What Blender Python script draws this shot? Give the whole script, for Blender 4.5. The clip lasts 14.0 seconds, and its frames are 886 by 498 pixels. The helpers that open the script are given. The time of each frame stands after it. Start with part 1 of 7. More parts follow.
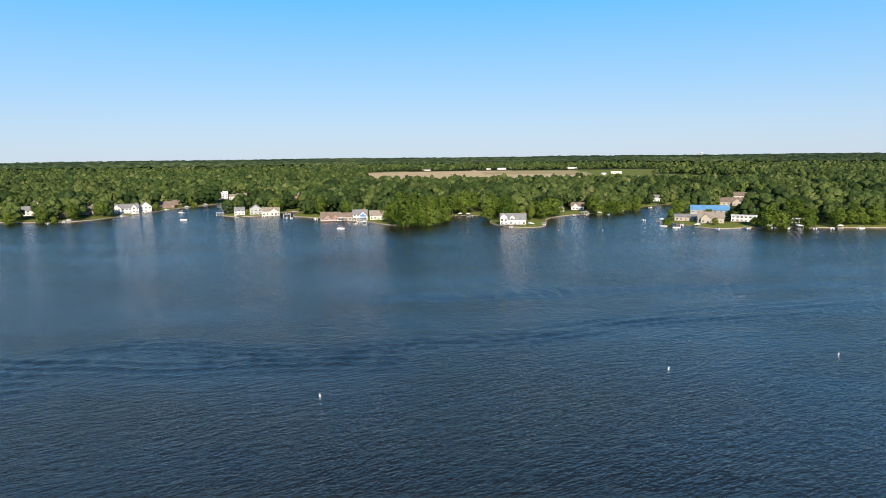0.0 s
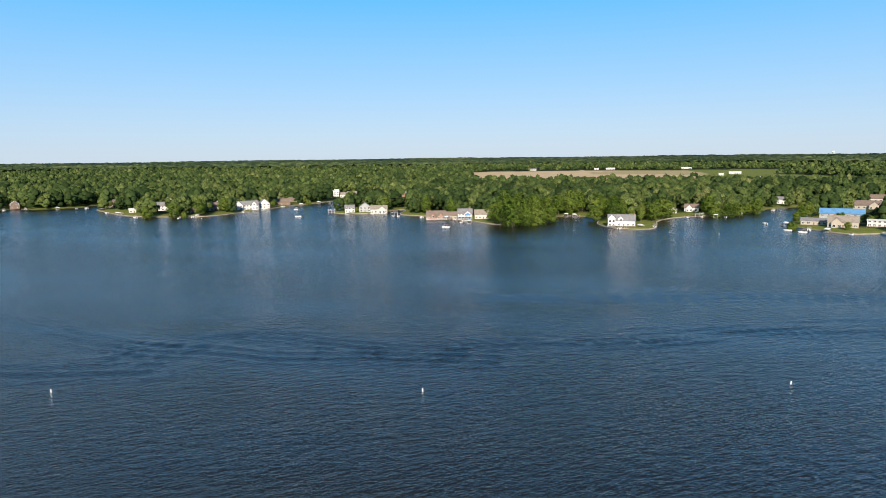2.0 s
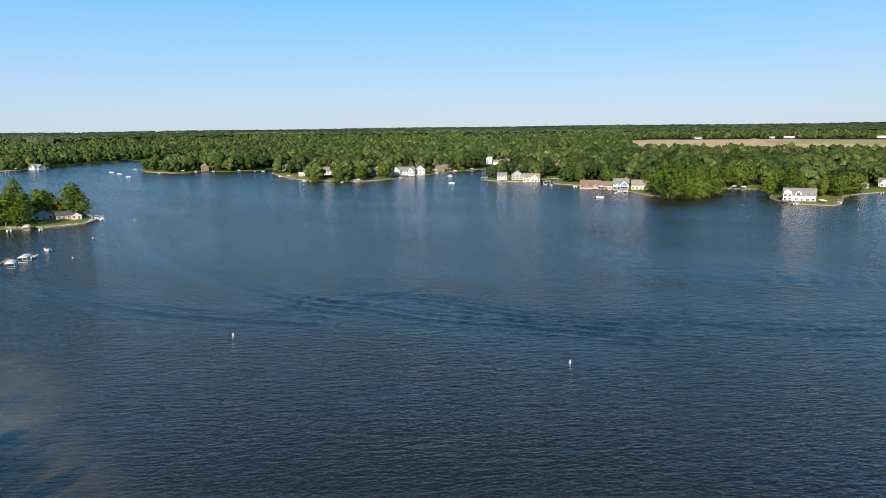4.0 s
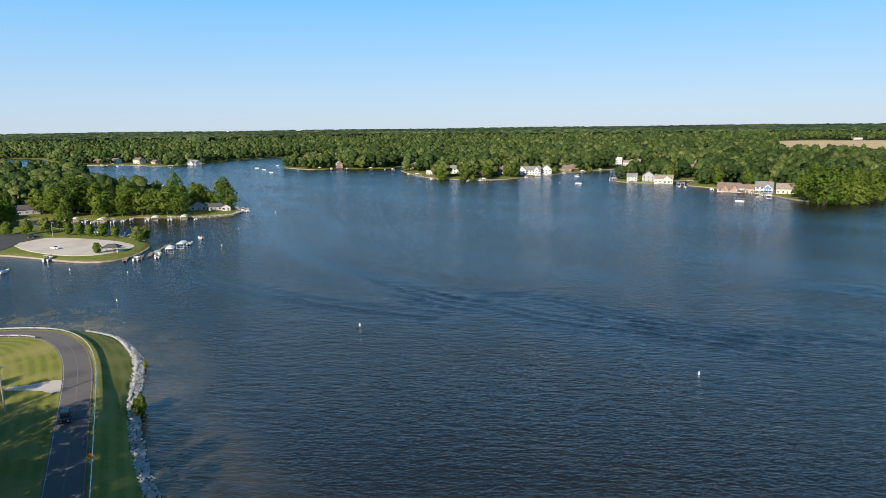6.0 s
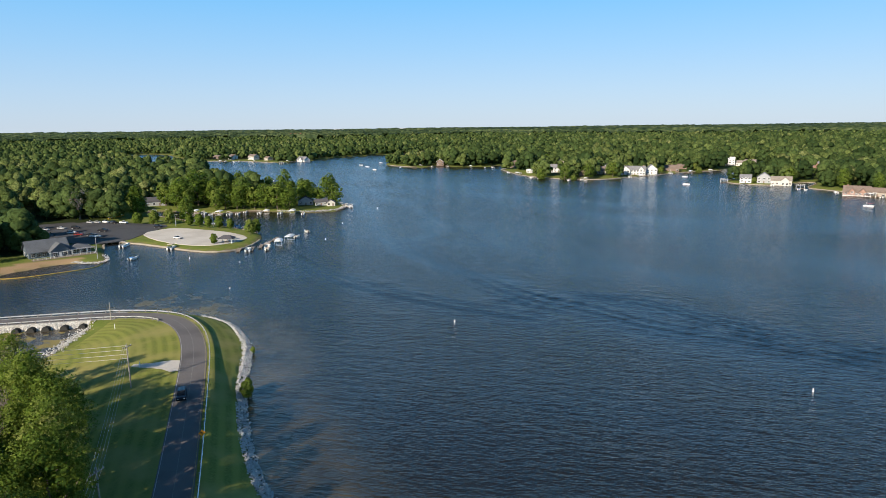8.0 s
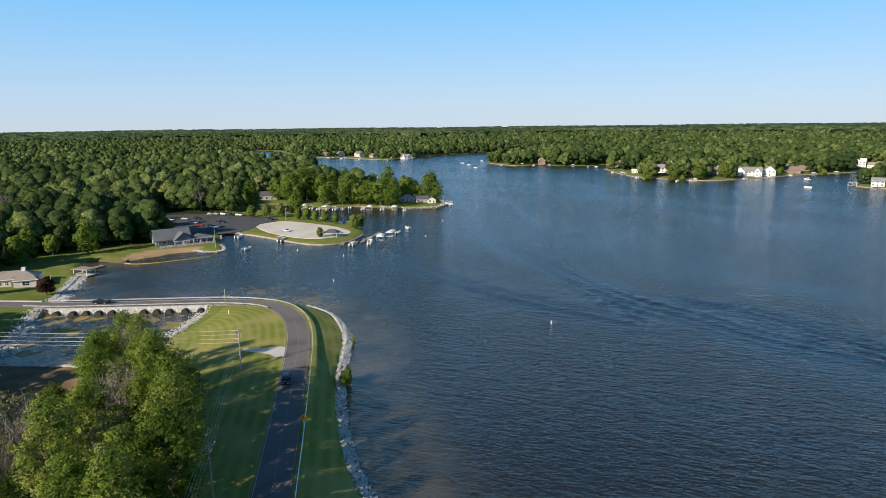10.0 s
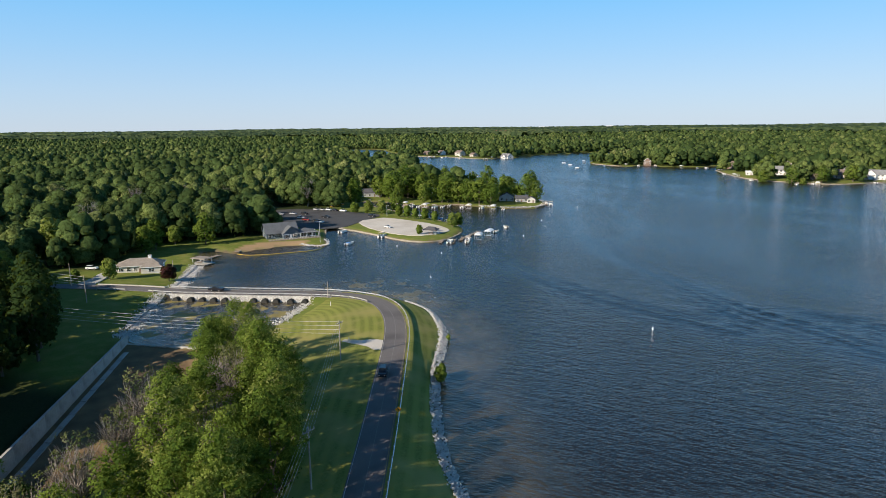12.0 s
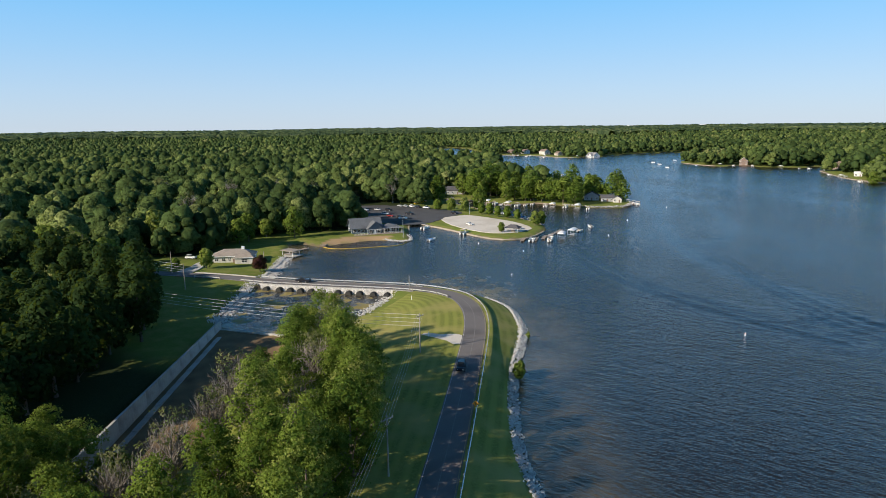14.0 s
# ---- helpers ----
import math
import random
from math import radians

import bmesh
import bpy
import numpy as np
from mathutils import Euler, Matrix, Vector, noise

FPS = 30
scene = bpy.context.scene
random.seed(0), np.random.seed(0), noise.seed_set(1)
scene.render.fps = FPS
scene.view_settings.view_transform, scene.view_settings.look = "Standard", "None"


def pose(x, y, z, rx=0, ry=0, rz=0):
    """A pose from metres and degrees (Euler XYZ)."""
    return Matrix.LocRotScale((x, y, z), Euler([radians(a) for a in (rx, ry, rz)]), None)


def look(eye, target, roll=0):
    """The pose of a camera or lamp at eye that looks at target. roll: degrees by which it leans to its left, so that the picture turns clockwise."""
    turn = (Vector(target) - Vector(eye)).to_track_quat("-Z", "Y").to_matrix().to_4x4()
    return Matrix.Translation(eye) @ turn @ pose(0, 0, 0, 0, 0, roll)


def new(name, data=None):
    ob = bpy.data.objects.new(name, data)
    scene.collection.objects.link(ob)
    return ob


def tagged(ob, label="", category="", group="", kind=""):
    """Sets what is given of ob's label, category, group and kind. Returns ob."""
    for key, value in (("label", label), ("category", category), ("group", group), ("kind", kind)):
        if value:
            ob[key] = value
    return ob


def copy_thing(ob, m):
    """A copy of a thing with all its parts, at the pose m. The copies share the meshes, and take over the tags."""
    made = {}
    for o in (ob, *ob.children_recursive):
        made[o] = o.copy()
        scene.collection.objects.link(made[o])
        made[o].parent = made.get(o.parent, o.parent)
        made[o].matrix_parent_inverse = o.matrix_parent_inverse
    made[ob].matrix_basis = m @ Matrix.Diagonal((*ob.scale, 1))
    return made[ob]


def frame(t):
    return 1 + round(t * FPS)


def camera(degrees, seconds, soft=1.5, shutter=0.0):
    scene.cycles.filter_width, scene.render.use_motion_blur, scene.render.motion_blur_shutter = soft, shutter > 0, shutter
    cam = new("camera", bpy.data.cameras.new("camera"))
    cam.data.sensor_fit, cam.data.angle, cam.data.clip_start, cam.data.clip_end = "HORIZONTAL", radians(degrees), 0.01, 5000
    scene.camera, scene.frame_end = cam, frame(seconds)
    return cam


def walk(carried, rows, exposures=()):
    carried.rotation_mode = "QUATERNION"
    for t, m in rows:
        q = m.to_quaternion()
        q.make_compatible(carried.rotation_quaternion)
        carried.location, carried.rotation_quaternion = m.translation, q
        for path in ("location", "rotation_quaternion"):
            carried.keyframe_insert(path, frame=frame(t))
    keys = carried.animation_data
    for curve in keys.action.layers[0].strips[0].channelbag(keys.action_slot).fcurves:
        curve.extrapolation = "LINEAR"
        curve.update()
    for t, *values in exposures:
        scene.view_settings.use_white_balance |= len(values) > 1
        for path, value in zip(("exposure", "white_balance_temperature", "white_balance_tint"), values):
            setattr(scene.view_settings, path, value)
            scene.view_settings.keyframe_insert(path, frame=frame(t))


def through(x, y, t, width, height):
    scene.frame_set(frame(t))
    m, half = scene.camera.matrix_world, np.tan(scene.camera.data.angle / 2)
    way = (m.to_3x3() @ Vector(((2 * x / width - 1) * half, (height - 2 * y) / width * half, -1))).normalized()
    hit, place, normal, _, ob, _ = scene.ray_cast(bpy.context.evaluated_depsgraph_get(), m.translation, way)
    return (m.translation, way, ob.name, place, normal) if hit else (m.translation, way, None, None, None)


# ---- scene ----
cam = camera(68.89, 14.0, soft=0.6)
# t, then x, y, z in metres and the turn in degrees
PATH = [
    (0.0, pose(-0.00, -0.00, 58.16, 81.739, 0.643, 0.018)),
    (0.5, pose(0.07, -0.02, 58.05, 82.036, 0.674, 1.738)),
    (1.0, pose(0.05, -0.00, 58.00, 82.051, 0.660, 3.877)),
    (1.5, pose(-0.09, 0.05, 58.00, 82.072, 0.640, 6.772)),
    (2.0, pose(-0.28, 0.06, 57.98, 81.812, 0.697, 9.281)),
    (2.5, pose(-0.52, 0.06, 58.02, 80.855, 0.703, 11.899)),
    (3.0, pose(-0.70, 0.04, 58.10, 79.776, 0.605, 14.548)),
    (3.5, pose(-0.78, -0.04, 58.12, 79.188, 0.653, 18.436)),
    (4.0, pose(-0.80, -0.15, 58.13, 79.143, 0.693, 22.677)),
    (6.5, pose(-0.50, -0.76, 57.93, 79.192, 0.690, 35.877)),
    (7.0, pose(-0.39, -0.81, 58.00, 79.175, 0.693, 38.112)),
    (7.5, pose(-0.25, -0.78, 58.10, 79.169, 0.730, 40.318)),
    (8.0, pose(-0.08, -0.73, 58.21, 79.162, 0.702, 42.561)),
    (10.5, pose(0.37, -0.86, 58.34, 79.134, 0.637, 53.690)),
    (11.0, pose(0.31, -0.84, 58.23, 79.171, 0.654, 55.920)),
    (11.5, pose(0.24, -0.81, 58.13, 79.163, 0.675, 58.154)),
    (12.0, pose(0.17, -0.74, 58.06, 79.159, 0.636, 60.274)),
    (12.5, pose(0.12, -0.70, 57.96, 79.180, 0.679, 62.312)),
    (13.0, pose(0.12, -0.69, 57.78, 79.208, 0.672, 64.133)),
    (13.5, pose(0.16, -0.68, 57.51, 79.188, 0.701, 65.988)),
    (14.0, pose(0.24, -0.65, 57.17, 79.157, 0.714, 67.634)),
]
walk(cam, PATH)

# ---------------------------------------------------------------- light
SUN_AZ, SUN_EL = 173.0, 25.5          # degrees from +y towards +x, and above the horizon
world = bpy.data.worlds.new("sky")
scene.world = world
world.use_nodes = True
wn = world.node_tree.nodes
wn.clear()
w_out = wn.new("ShaderNodeOutputWorld")
w_bg = wn.new("ShaderNodeBackground")
w_sky = wn.new("ShaderNodeTexSky")
w_sky.sky_type = "NISHITA"
w_sky.sun_disc = False
w_sky.sun_elevation, w_sky.sun_rotation = radians(SUN_EL), radians(SUN_AZ)
w_sky.altitude, w_sky.air_density, w_sky.dust_density, w_sky.ozone_density = 200, 1.0, 0.4, 2.0
# the clear sky deepens from a pale horizon to a strong blue overhead
w_tc, w_sep, w_ramp = wn.new("ShaderNodeTexCoord"), wn.new("ShaderNodeSeparateXYZ"), wn.new("ShaderNodeValToRGB")
stops = ((0.0, (0.60, 0.71, 0.84)), (0.05, (0.50, 0.69, 0.90)), (0.11, (0.36, 0.65, 0.96)), (0.22, (0.14, 0.56, 1.03)), (0.32, (0.120, 0.54, 1.08)), (0.42, (0.098, 0.45, 1.00)), (0.51, (0.052, 0.21, 0.48)), (0.62, (0.022, 0.072, 0.165)), (1.0, (0.014, 0.034, 0.068)))
el = w_ramp.color_ramp.elements
for k, (at_, col_) in enumerate(stops):
    e = el[k] if k < 1 else el[-1] if k == len(stops) - 1 else el.new(at_)
    e.position, e.color = at_, (*col_, 1)
w_gain, w_mix = wn.new("ShaderNodeVectorMath"), wn.new("ShaderNodeMix")
w_gain.operation, w_gain.inputs[1].default_value = "MULTIPLY", (0.07, 0.085, 0.11)
w_mix.data_type, w_mix.inputs[0].default_value = "RGBA", 0.82
wl = world.node_tree.links
wl.new(w_tc.outputs["Generated"], w_sep.inputs[0])
wl.new(w_sep.outputs[2], w_ramp.inputs[0])
wl.new(w_sky.outputs[0], w_gain.inputs[0])
wl.new(w_gain.outputs[0], w_mix.inputs[6])
wl.new(w_ramp.outputs[0], w_mix.inputs[7])
wl.new(w_mix.outputs[2], w_bg.inputs["Color"])
wl.new(w_bg.outputs[0], w_out.inputs["Surface"])
w_bg.inputs["Strength"].default_value = 0.72

sun = new("sun", bpy.data.lights.new("sun", "SUN"))
sun.data.energy, sun.data.angle, sun.data.color = 5.0, radians(0.53), (1.0, 0.87, 0.70)
sun_dir = Vector((math.sin(radians(SUN_AZ)) * math.cos(radians(SUN_EL)), math.cos(radians(SUN_AZ)) * math.cos(radians(SUN_EL)), math.sin(radians(SUN_EL))))
sun.matrix_world = look(sun_dir * 300, (0, 0, 0))
scene.view_settings.exposure = 0.55

# ---------------------------------------------------------------- materials


WIND = 28.0  # degrees by which the ripples' crests turn from the x axis


def noise_node(nt, scale, detail=4.0, rough=0.55, stretch=(1, 1, 1), coords="Object", turn=0.0):
    tc = nt.nodes.new("ShaderNodeTexCoord")
    mp = nt.nodes.new("ShaderNodeMapping")
    mp.inputs["Scale"].default_value = stretch
    if turn:
        rt = nt.nodes.new("ShaderNodeMapping")
        rt.inputs["Rotation"].default_value = (0, 0, -radians(turn))
        nt.links.new(tc.outputs[coords], rt.inputs["Vector"])
    nz = nt.nodes.new("ShaderNodeTexNoise")
    nz.inputs["Scale"].default_value, nz.inputs["Detail"].default_value, nz.inputs["Roughness"].default_value = scale, detail, rough
    nt.links.new(rt.outputs[0] if turn else tc.outputs[coords], mp.inputs["Vector"])
    nt.links.new(mp.outputs[0], nz.inputs["Vector"])
    return nz


def mixed(nt, fac, a, b, blend="MIX"):
    mx = nt.nodes.new("ShaderNodeMix")
    mx.data_type, mx.blend_type = "RGBA", blend
    for sock, val in ((mx.inputs[0], fac), (mx.inputs[6], a), (mx.inputs[7], b)):
        if isinstance(val, bpy.types.NodeSocket):
            nt.links.new(val, sock)
        elif isinstance(val, (int, float)):
            sock.default_value = val
        else:
            sock.default_value = (*val[:3], 1)
    return mx.outputs[2]


def ramp(nt, fac, lo, hi):
    mr = nt.nodes.new("ShaderNodeMapRange")
    mr.inputs["From Min"].default_value, mr.inputs["From Max"].default_value = lo, hi
    nt.links.new(fac, mr.inputs["Value"])
    return mr.outputs[0]


def surface(name, a, b, rough=0.8, fine=6.0, coarse=0.5, dark=None, bump=0.3, bump_size=0.02, metal=0.0, vary=0.0, stretch=(1, 1, 1), spec=0.3, coords="Object"):
    """Two tones mixed by a fine grain, large stains over them, a fine relief, and a shift of tone from object to object."""
    m = bpy.data.materials.new(name)
    m.use_nodes = True
    nt = m.node_tree
    p = nt.nodes["Principled BSDF"]
    n1, n2 = noise_node(nt, fine, 5, 0.6, stretch, coords), noise_node(nt, coarse, 3, 0.5, stretch, coords)
    col = mixed(nt, ramp(nt, n1.outputs[0], 0.32, 0.68), a, b)
    dark = dark or tuple(0.62 * v for v in a)
    col = mixed(nt, ramp(nt, n2.outputs[0], 0.48, 0.78), col, dark)
    if vary:
        oi = nt.nodes.new("ShaderNodeObjectInfo")
        hs = nt.nodes.new("ShaderNodeHueSaturation")
        nt.links.new(col, hs.inputs["Color"])
        mr = nt.nodes.new("ShaderNodeMapRange")
        mr.inputs["To Min"].default_value, mr.inputs["To Max"].default_value = 1 - vary, 1 + vary
        nt.links.new(oi.outputs["Random"], mr.inputs["Value"])
        nt.links.new(mr.outputs[0], hs.inputs["Value"])
        col = hs.outputs[0]
    nt.links.new(col, p.inputs["Base Color"])
    p.inputs["Roughness"].default_value, p.inputs["Metallic"].default_value = rough, metal
    p.inputs["Specular IOR Level"].default_value = spec
    if bump:
        bp = nt.nodes.new("ShaderNodeBump")
        bp.inputs["Strength"].default_value, bp.inputs["Distance"].default_value = bump, bump_size
        nt.links.new(n1.outputs[0], bp.inputs["Height"])
        nt.links.new(bp.outputs[0], p.inputs["Normal"])
    return m


def leaf_material(name, tones, island=0.25, objects=0.12, through=0.35, grain_size=1.6, gaps=(0.28, 0.46), gap_shade=0.5, relief=0.35):
    """Leaves: three greens shared out over the clumps, lighter where light passes through."""
    m = bpy.data.materials.new(name)
    m.use_nodes = True
    nt = m.node_tree
    p = nt.nodes["Principled BSDF"]
    geo, oi = nt.nodes.new("ShaderNodeNewGeometry"), nt.nodes.new("ShaderNodeObjectInfo")
    at = nt.nodes.new("ShaderNodeAttribute")
    at.attribute_name = "tone"
    cr = nt.nodes.new("ShaderNodeValToRGB")
    el = cr.color_ramp.elements
    el[0].color, el[1].color = (*tones[0], 1), (*tones[-1], 1)
    for i, tone in enumerate(tones[1:-1]):
        e = el.new((i + 1) / (len(tones) - 1))
        e.color = (*tone, 1)
    add = nt.nodes.new("ShaderNodeMath")
    add.operation = "ADD"
    nt.links.new(at.outputs["Fac"], add.inputs[0])
    mr = nt.nodes.new("ShaderNodeMapRange")
    mr.inputs["To Min"].default_value, mr.inputs["To Max"].default_value = -objects, objects
    nt.links.new(oi.outputs["Random"], mr.inputs["Value"])
    nt.links.new(mr.outputs[0], add.inputs[1])
    nt.links.new(add.outputs[0], cr.inputs["Fac"])
    hs = nt.nodes.new("ShaderNodeHueSaturation")
    mv = nt.nodes.new("ShaderNodeMapRange")
    mv.inputs["To Min"].default_value, mv.inputs["To Max"].default_value = 1 - island, 1 + island
    nt.links.new(geo.outputs["Random Per Island"], mv.inputs["Value"])
    nt.links.new(mv.outputs[0], hs.inputs["Value"])
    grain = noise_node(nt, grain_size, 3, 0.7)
    # dark noise patches paint the shade in the gaps between leaves
    cut = mixed(nt, ramp(nt, grain.outputs[0], *gaps), tuple(gap_shade * v for v in tones[1]), cr.outputs["Color"])
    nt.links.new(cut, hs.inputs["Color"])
    bp = nt.nodes.new("ShaderNodeBump")
    bp.inputs["Strength"].default_value, bp.inputs["Distance"].default_value = 0.6, relief
    nt.links.new(grain.outputs[0], bp.inputs["Height"])
    nt.links.new(bp.outputs[0], p.inputs["Normal"])
    nt.links.new(hs.outputs[0], p.inputs["Base Color"])
    p.inputs["Roughness"].default_value, p.inputs["Specular IOR Level"].default_value = 0.75, 0.04
    tr = nt.nodes.new("ShaderNodeBsdfTranslucent")
    nt.links.new(mixed(nt, 0.6, hs.outputs[0], (0.21, 0.29, 0.035), "MIX"), tr.inputs["Color"])
    ms = nt.nodes.new("ShaderNodeMixShader")
    ms.inputs[0].default_value = through
    nt.links.new(p.outputs[0], ms.inputs[1])
    nt.links.new(tr.outputs[0], ms.inputs[2])
    nt.links.new(ms.outputs[0], nt.nodes["Material Output"].inputs["Surface"])
    return m


GREENS = ((0.034, 0.066, 0.013), (0.108, 0.168, 0.026), (0.185, 0.242, 0.048), (0.27, 0.285, 0.095))
M_leaf = leaf_material("leaves", GREENS, 0.24, 0.12, 0.40)
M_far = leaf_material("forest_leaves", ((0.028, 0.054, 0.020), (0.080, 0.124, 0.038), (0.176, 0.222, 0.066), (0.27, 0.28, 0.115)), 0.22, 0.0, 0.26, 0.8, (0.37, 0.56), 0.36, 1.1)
# leaf greens darkened to hold the shade of the spillway wood
M_shade = leaf_material("shaded_leaves", ((0.016, 0.032, 0.010), (0.034, 0.062, 0.016), (0.062, 0.095, 0.024)), 0.2, 0.14, 0.2)
# greyer, bluer greens: distance haze is put into the canopy colour
M_canopy = leaf_material("hazed_canopy", ((0.012, 0.024, 0.014), (0.034, 0.056, 0.026), (0.086, 0.112, 0.048), (0.145, 0.158, 0.078)), 0.2, 0.0, 0.1)
M_bark = surface("bark", (0.10, 0.075, 0.055), (0.17, 0.14, 0.11), 0.9, 8, 1, bump=0.6)
M_twig = surface("bare_twigs", (0.20, 0.175, 0.155), (0.29, 0.26, 0.235), 0.9, 8, 1, vary=0.2)
M_asphalt = surface("asphalt", (0.120, 0.110, 0.108), (0.165, 0.152, 0.148), 0.85, 14, 0.12, dark=(0.088, 0.081, 0.080), bump=0.2)
M_lot = surface("worn_asphalt", (0.055, 0.055, 0.058), (0.085, 0.085, 0.088), 0.9, 5, 0.06, dark=(0.035, 0.035, 0.037), bump=0.2)
M_gravel = surface("pale_gravel", (0.50, 0.46, 0.40), (0.62, 0.58, 0.52), 0.95, 4, 0.08, dark=(0.44, 0.40, 0.34), bump=0.4)
M_seawall = surface("seawall_stone", (0.30, 0.26, 0.20), (0.42, 0.37, 0.29), 0.95, 2, 0.25, dark=(0.22, 0.19, 0.15))
M_concrete = surface("concrete", (0.36, 0.35, 0.32), (0.46, 0.45, 0.42), 0.9, 3, 0.3, dark=(0.27, 0.26, 0.24), vary=0.08)
M_dark = surface("shaded_culvert", (0.03, 0.03, 0.03), (0.05, 0.05, 0.045), 0.95, 3, 0.3)
M_steel = surface("galvanised_steel", (0.55, 0.56, 0.57), (0.68, 0.69, 0.70), 0.45, 5, 0.6, metal=0.6, spec=0.5)
M_white = surface("white_paint", (0.74, 0.74, 0.72), (0.82, 0.82, 0.80), 0.5, 4, 0.4, dark=(0.66, 0.66, 0.64))
M_yellow = surface("yellow_float", (0.55, 0.38, 0.05), (0.62, 0.45, 0.08), 0.8, 5, 0.6)
M_faded = surface("faded_road_paint", (0.26, 0.25, 0.23), (0.12, 0.12, 0.12), 0.9, 3.0, 0.6)
M_edge = surface("yellowed_road_paint", (0.34, 0.29, 0.16), (0.20, 0.17, 0.11), 0.9, 3.0, 0.6)
M_worn = surface("worn_white_paint", (0.48, 0.47, 0.45), (0.22, 0.21, 0.20), 0.9, 1.2, 0.3)
M_orange = surface("orange_sign", (0.85, 0.28, 0.02), (0.88, 0.32, 0.03), 0.5, 4, 0.4, dark=(0.8, 0.25, 0.02))
M_stone = surface("riprap_stone", (0.36, 0.35, 0.335), (0.54, 0.53, 0.51), 0.9, 3, 0.8, dark=(0.27, 0.26, 0.24), vary=0.35)
M_wood = surface("weathered_wood", (0.24, 0.19, 0.14), (0.33, 0.27, 0.21), 0.85, 5, 0.6, vary=0.15)
M_pole = surface("grey_pole_wood", (0.26, 0.23, 0.20), (0.36, 0.32, 0.28), 0.9, 5, 0.6)
M_wire = surface("cable", (0.50, 0.50, 0.50), (0.60, 0.60, 0.60), 0.5, 5, 0.6, bump=0)
M_black = surface("black_rubber", (0.02, 0.02, 0.02), (0.03, 0.03, 0.03), 0.8, 8, 1)
M_brick = surface("red_brick", (0.27, 0.16, 0.12), (0.35, 0.22, 0.17), 0.9, 6, 0.6, vary=0.1)


def paint(name, col, rough=0.6):
    lo = tuple(min(0.85, v * 0.93) for v in col)
    hi = tuple(min(0.88, v * 1.06) for v in col)
    return surface(name, lo, hi, rough, 3, 0.35, dark=tuple(0.82 * v for v in col), bump=0.1)


def roofing(name, col):
    return surface(name, tuple(0.8 * v for v in col), tuple(1.2 * v for v in col), 0.9, 3.0, 0.3, dark=tuple(0.7 * v for v in col), bump=0.4, bump_size=0.03)


W_white, W_cream, W_tan = paint("white_siding", (0.62, 0.62, 0.61)), paint("cream_siding", (0.56, 0.54, 0.49)), paint("tan_siding", (0.42, 0.37, 0.31))
W_slate, R_slate = paint("slate_blue_siding", (0.10, 0.13, 0.16)), roofing("slate_shingles", (0.12, 0.13, 0.145))
W_grey, W_brown, W_blue = paint("grey_siding", (0.34, 0.35, 0.36)), paint("brown_siding", (0.20, 0.14, 0.11)), paint("blue_siding", (0.08, 0.20, 0.42))
R_grey, R_dark, R_brown = roofing("grey_shingles", (0.22, 0.22, 0.23)), roofing("dark_shingles", (0.09, 0.09, 0.10)), roofing("brown_shingles", (0.20, 0.155, 0.13))
R_blue, R_white, R_tan = roofing("blue_metal_roof", (0.12, 0.30, 0.55)), roofing("white_metal_roof", (0.62, 0.63, 0.64)), roofing("tan_shingles", (0.28, 0.245, 0.21))

M_glass = bpy.data.materials.new("window_glass")
M_glass.use_nodes = True
gp = M_glass.node_tree.nodes["Principled BSDF"]
gp.inputs["Base Color"].default_value = (0.02, 0.025, 0.03, 1)
gp.inputs["Roughness"].default_value, gp.inputs["Specular IOR Level"].default_value = 0.04, 0.8


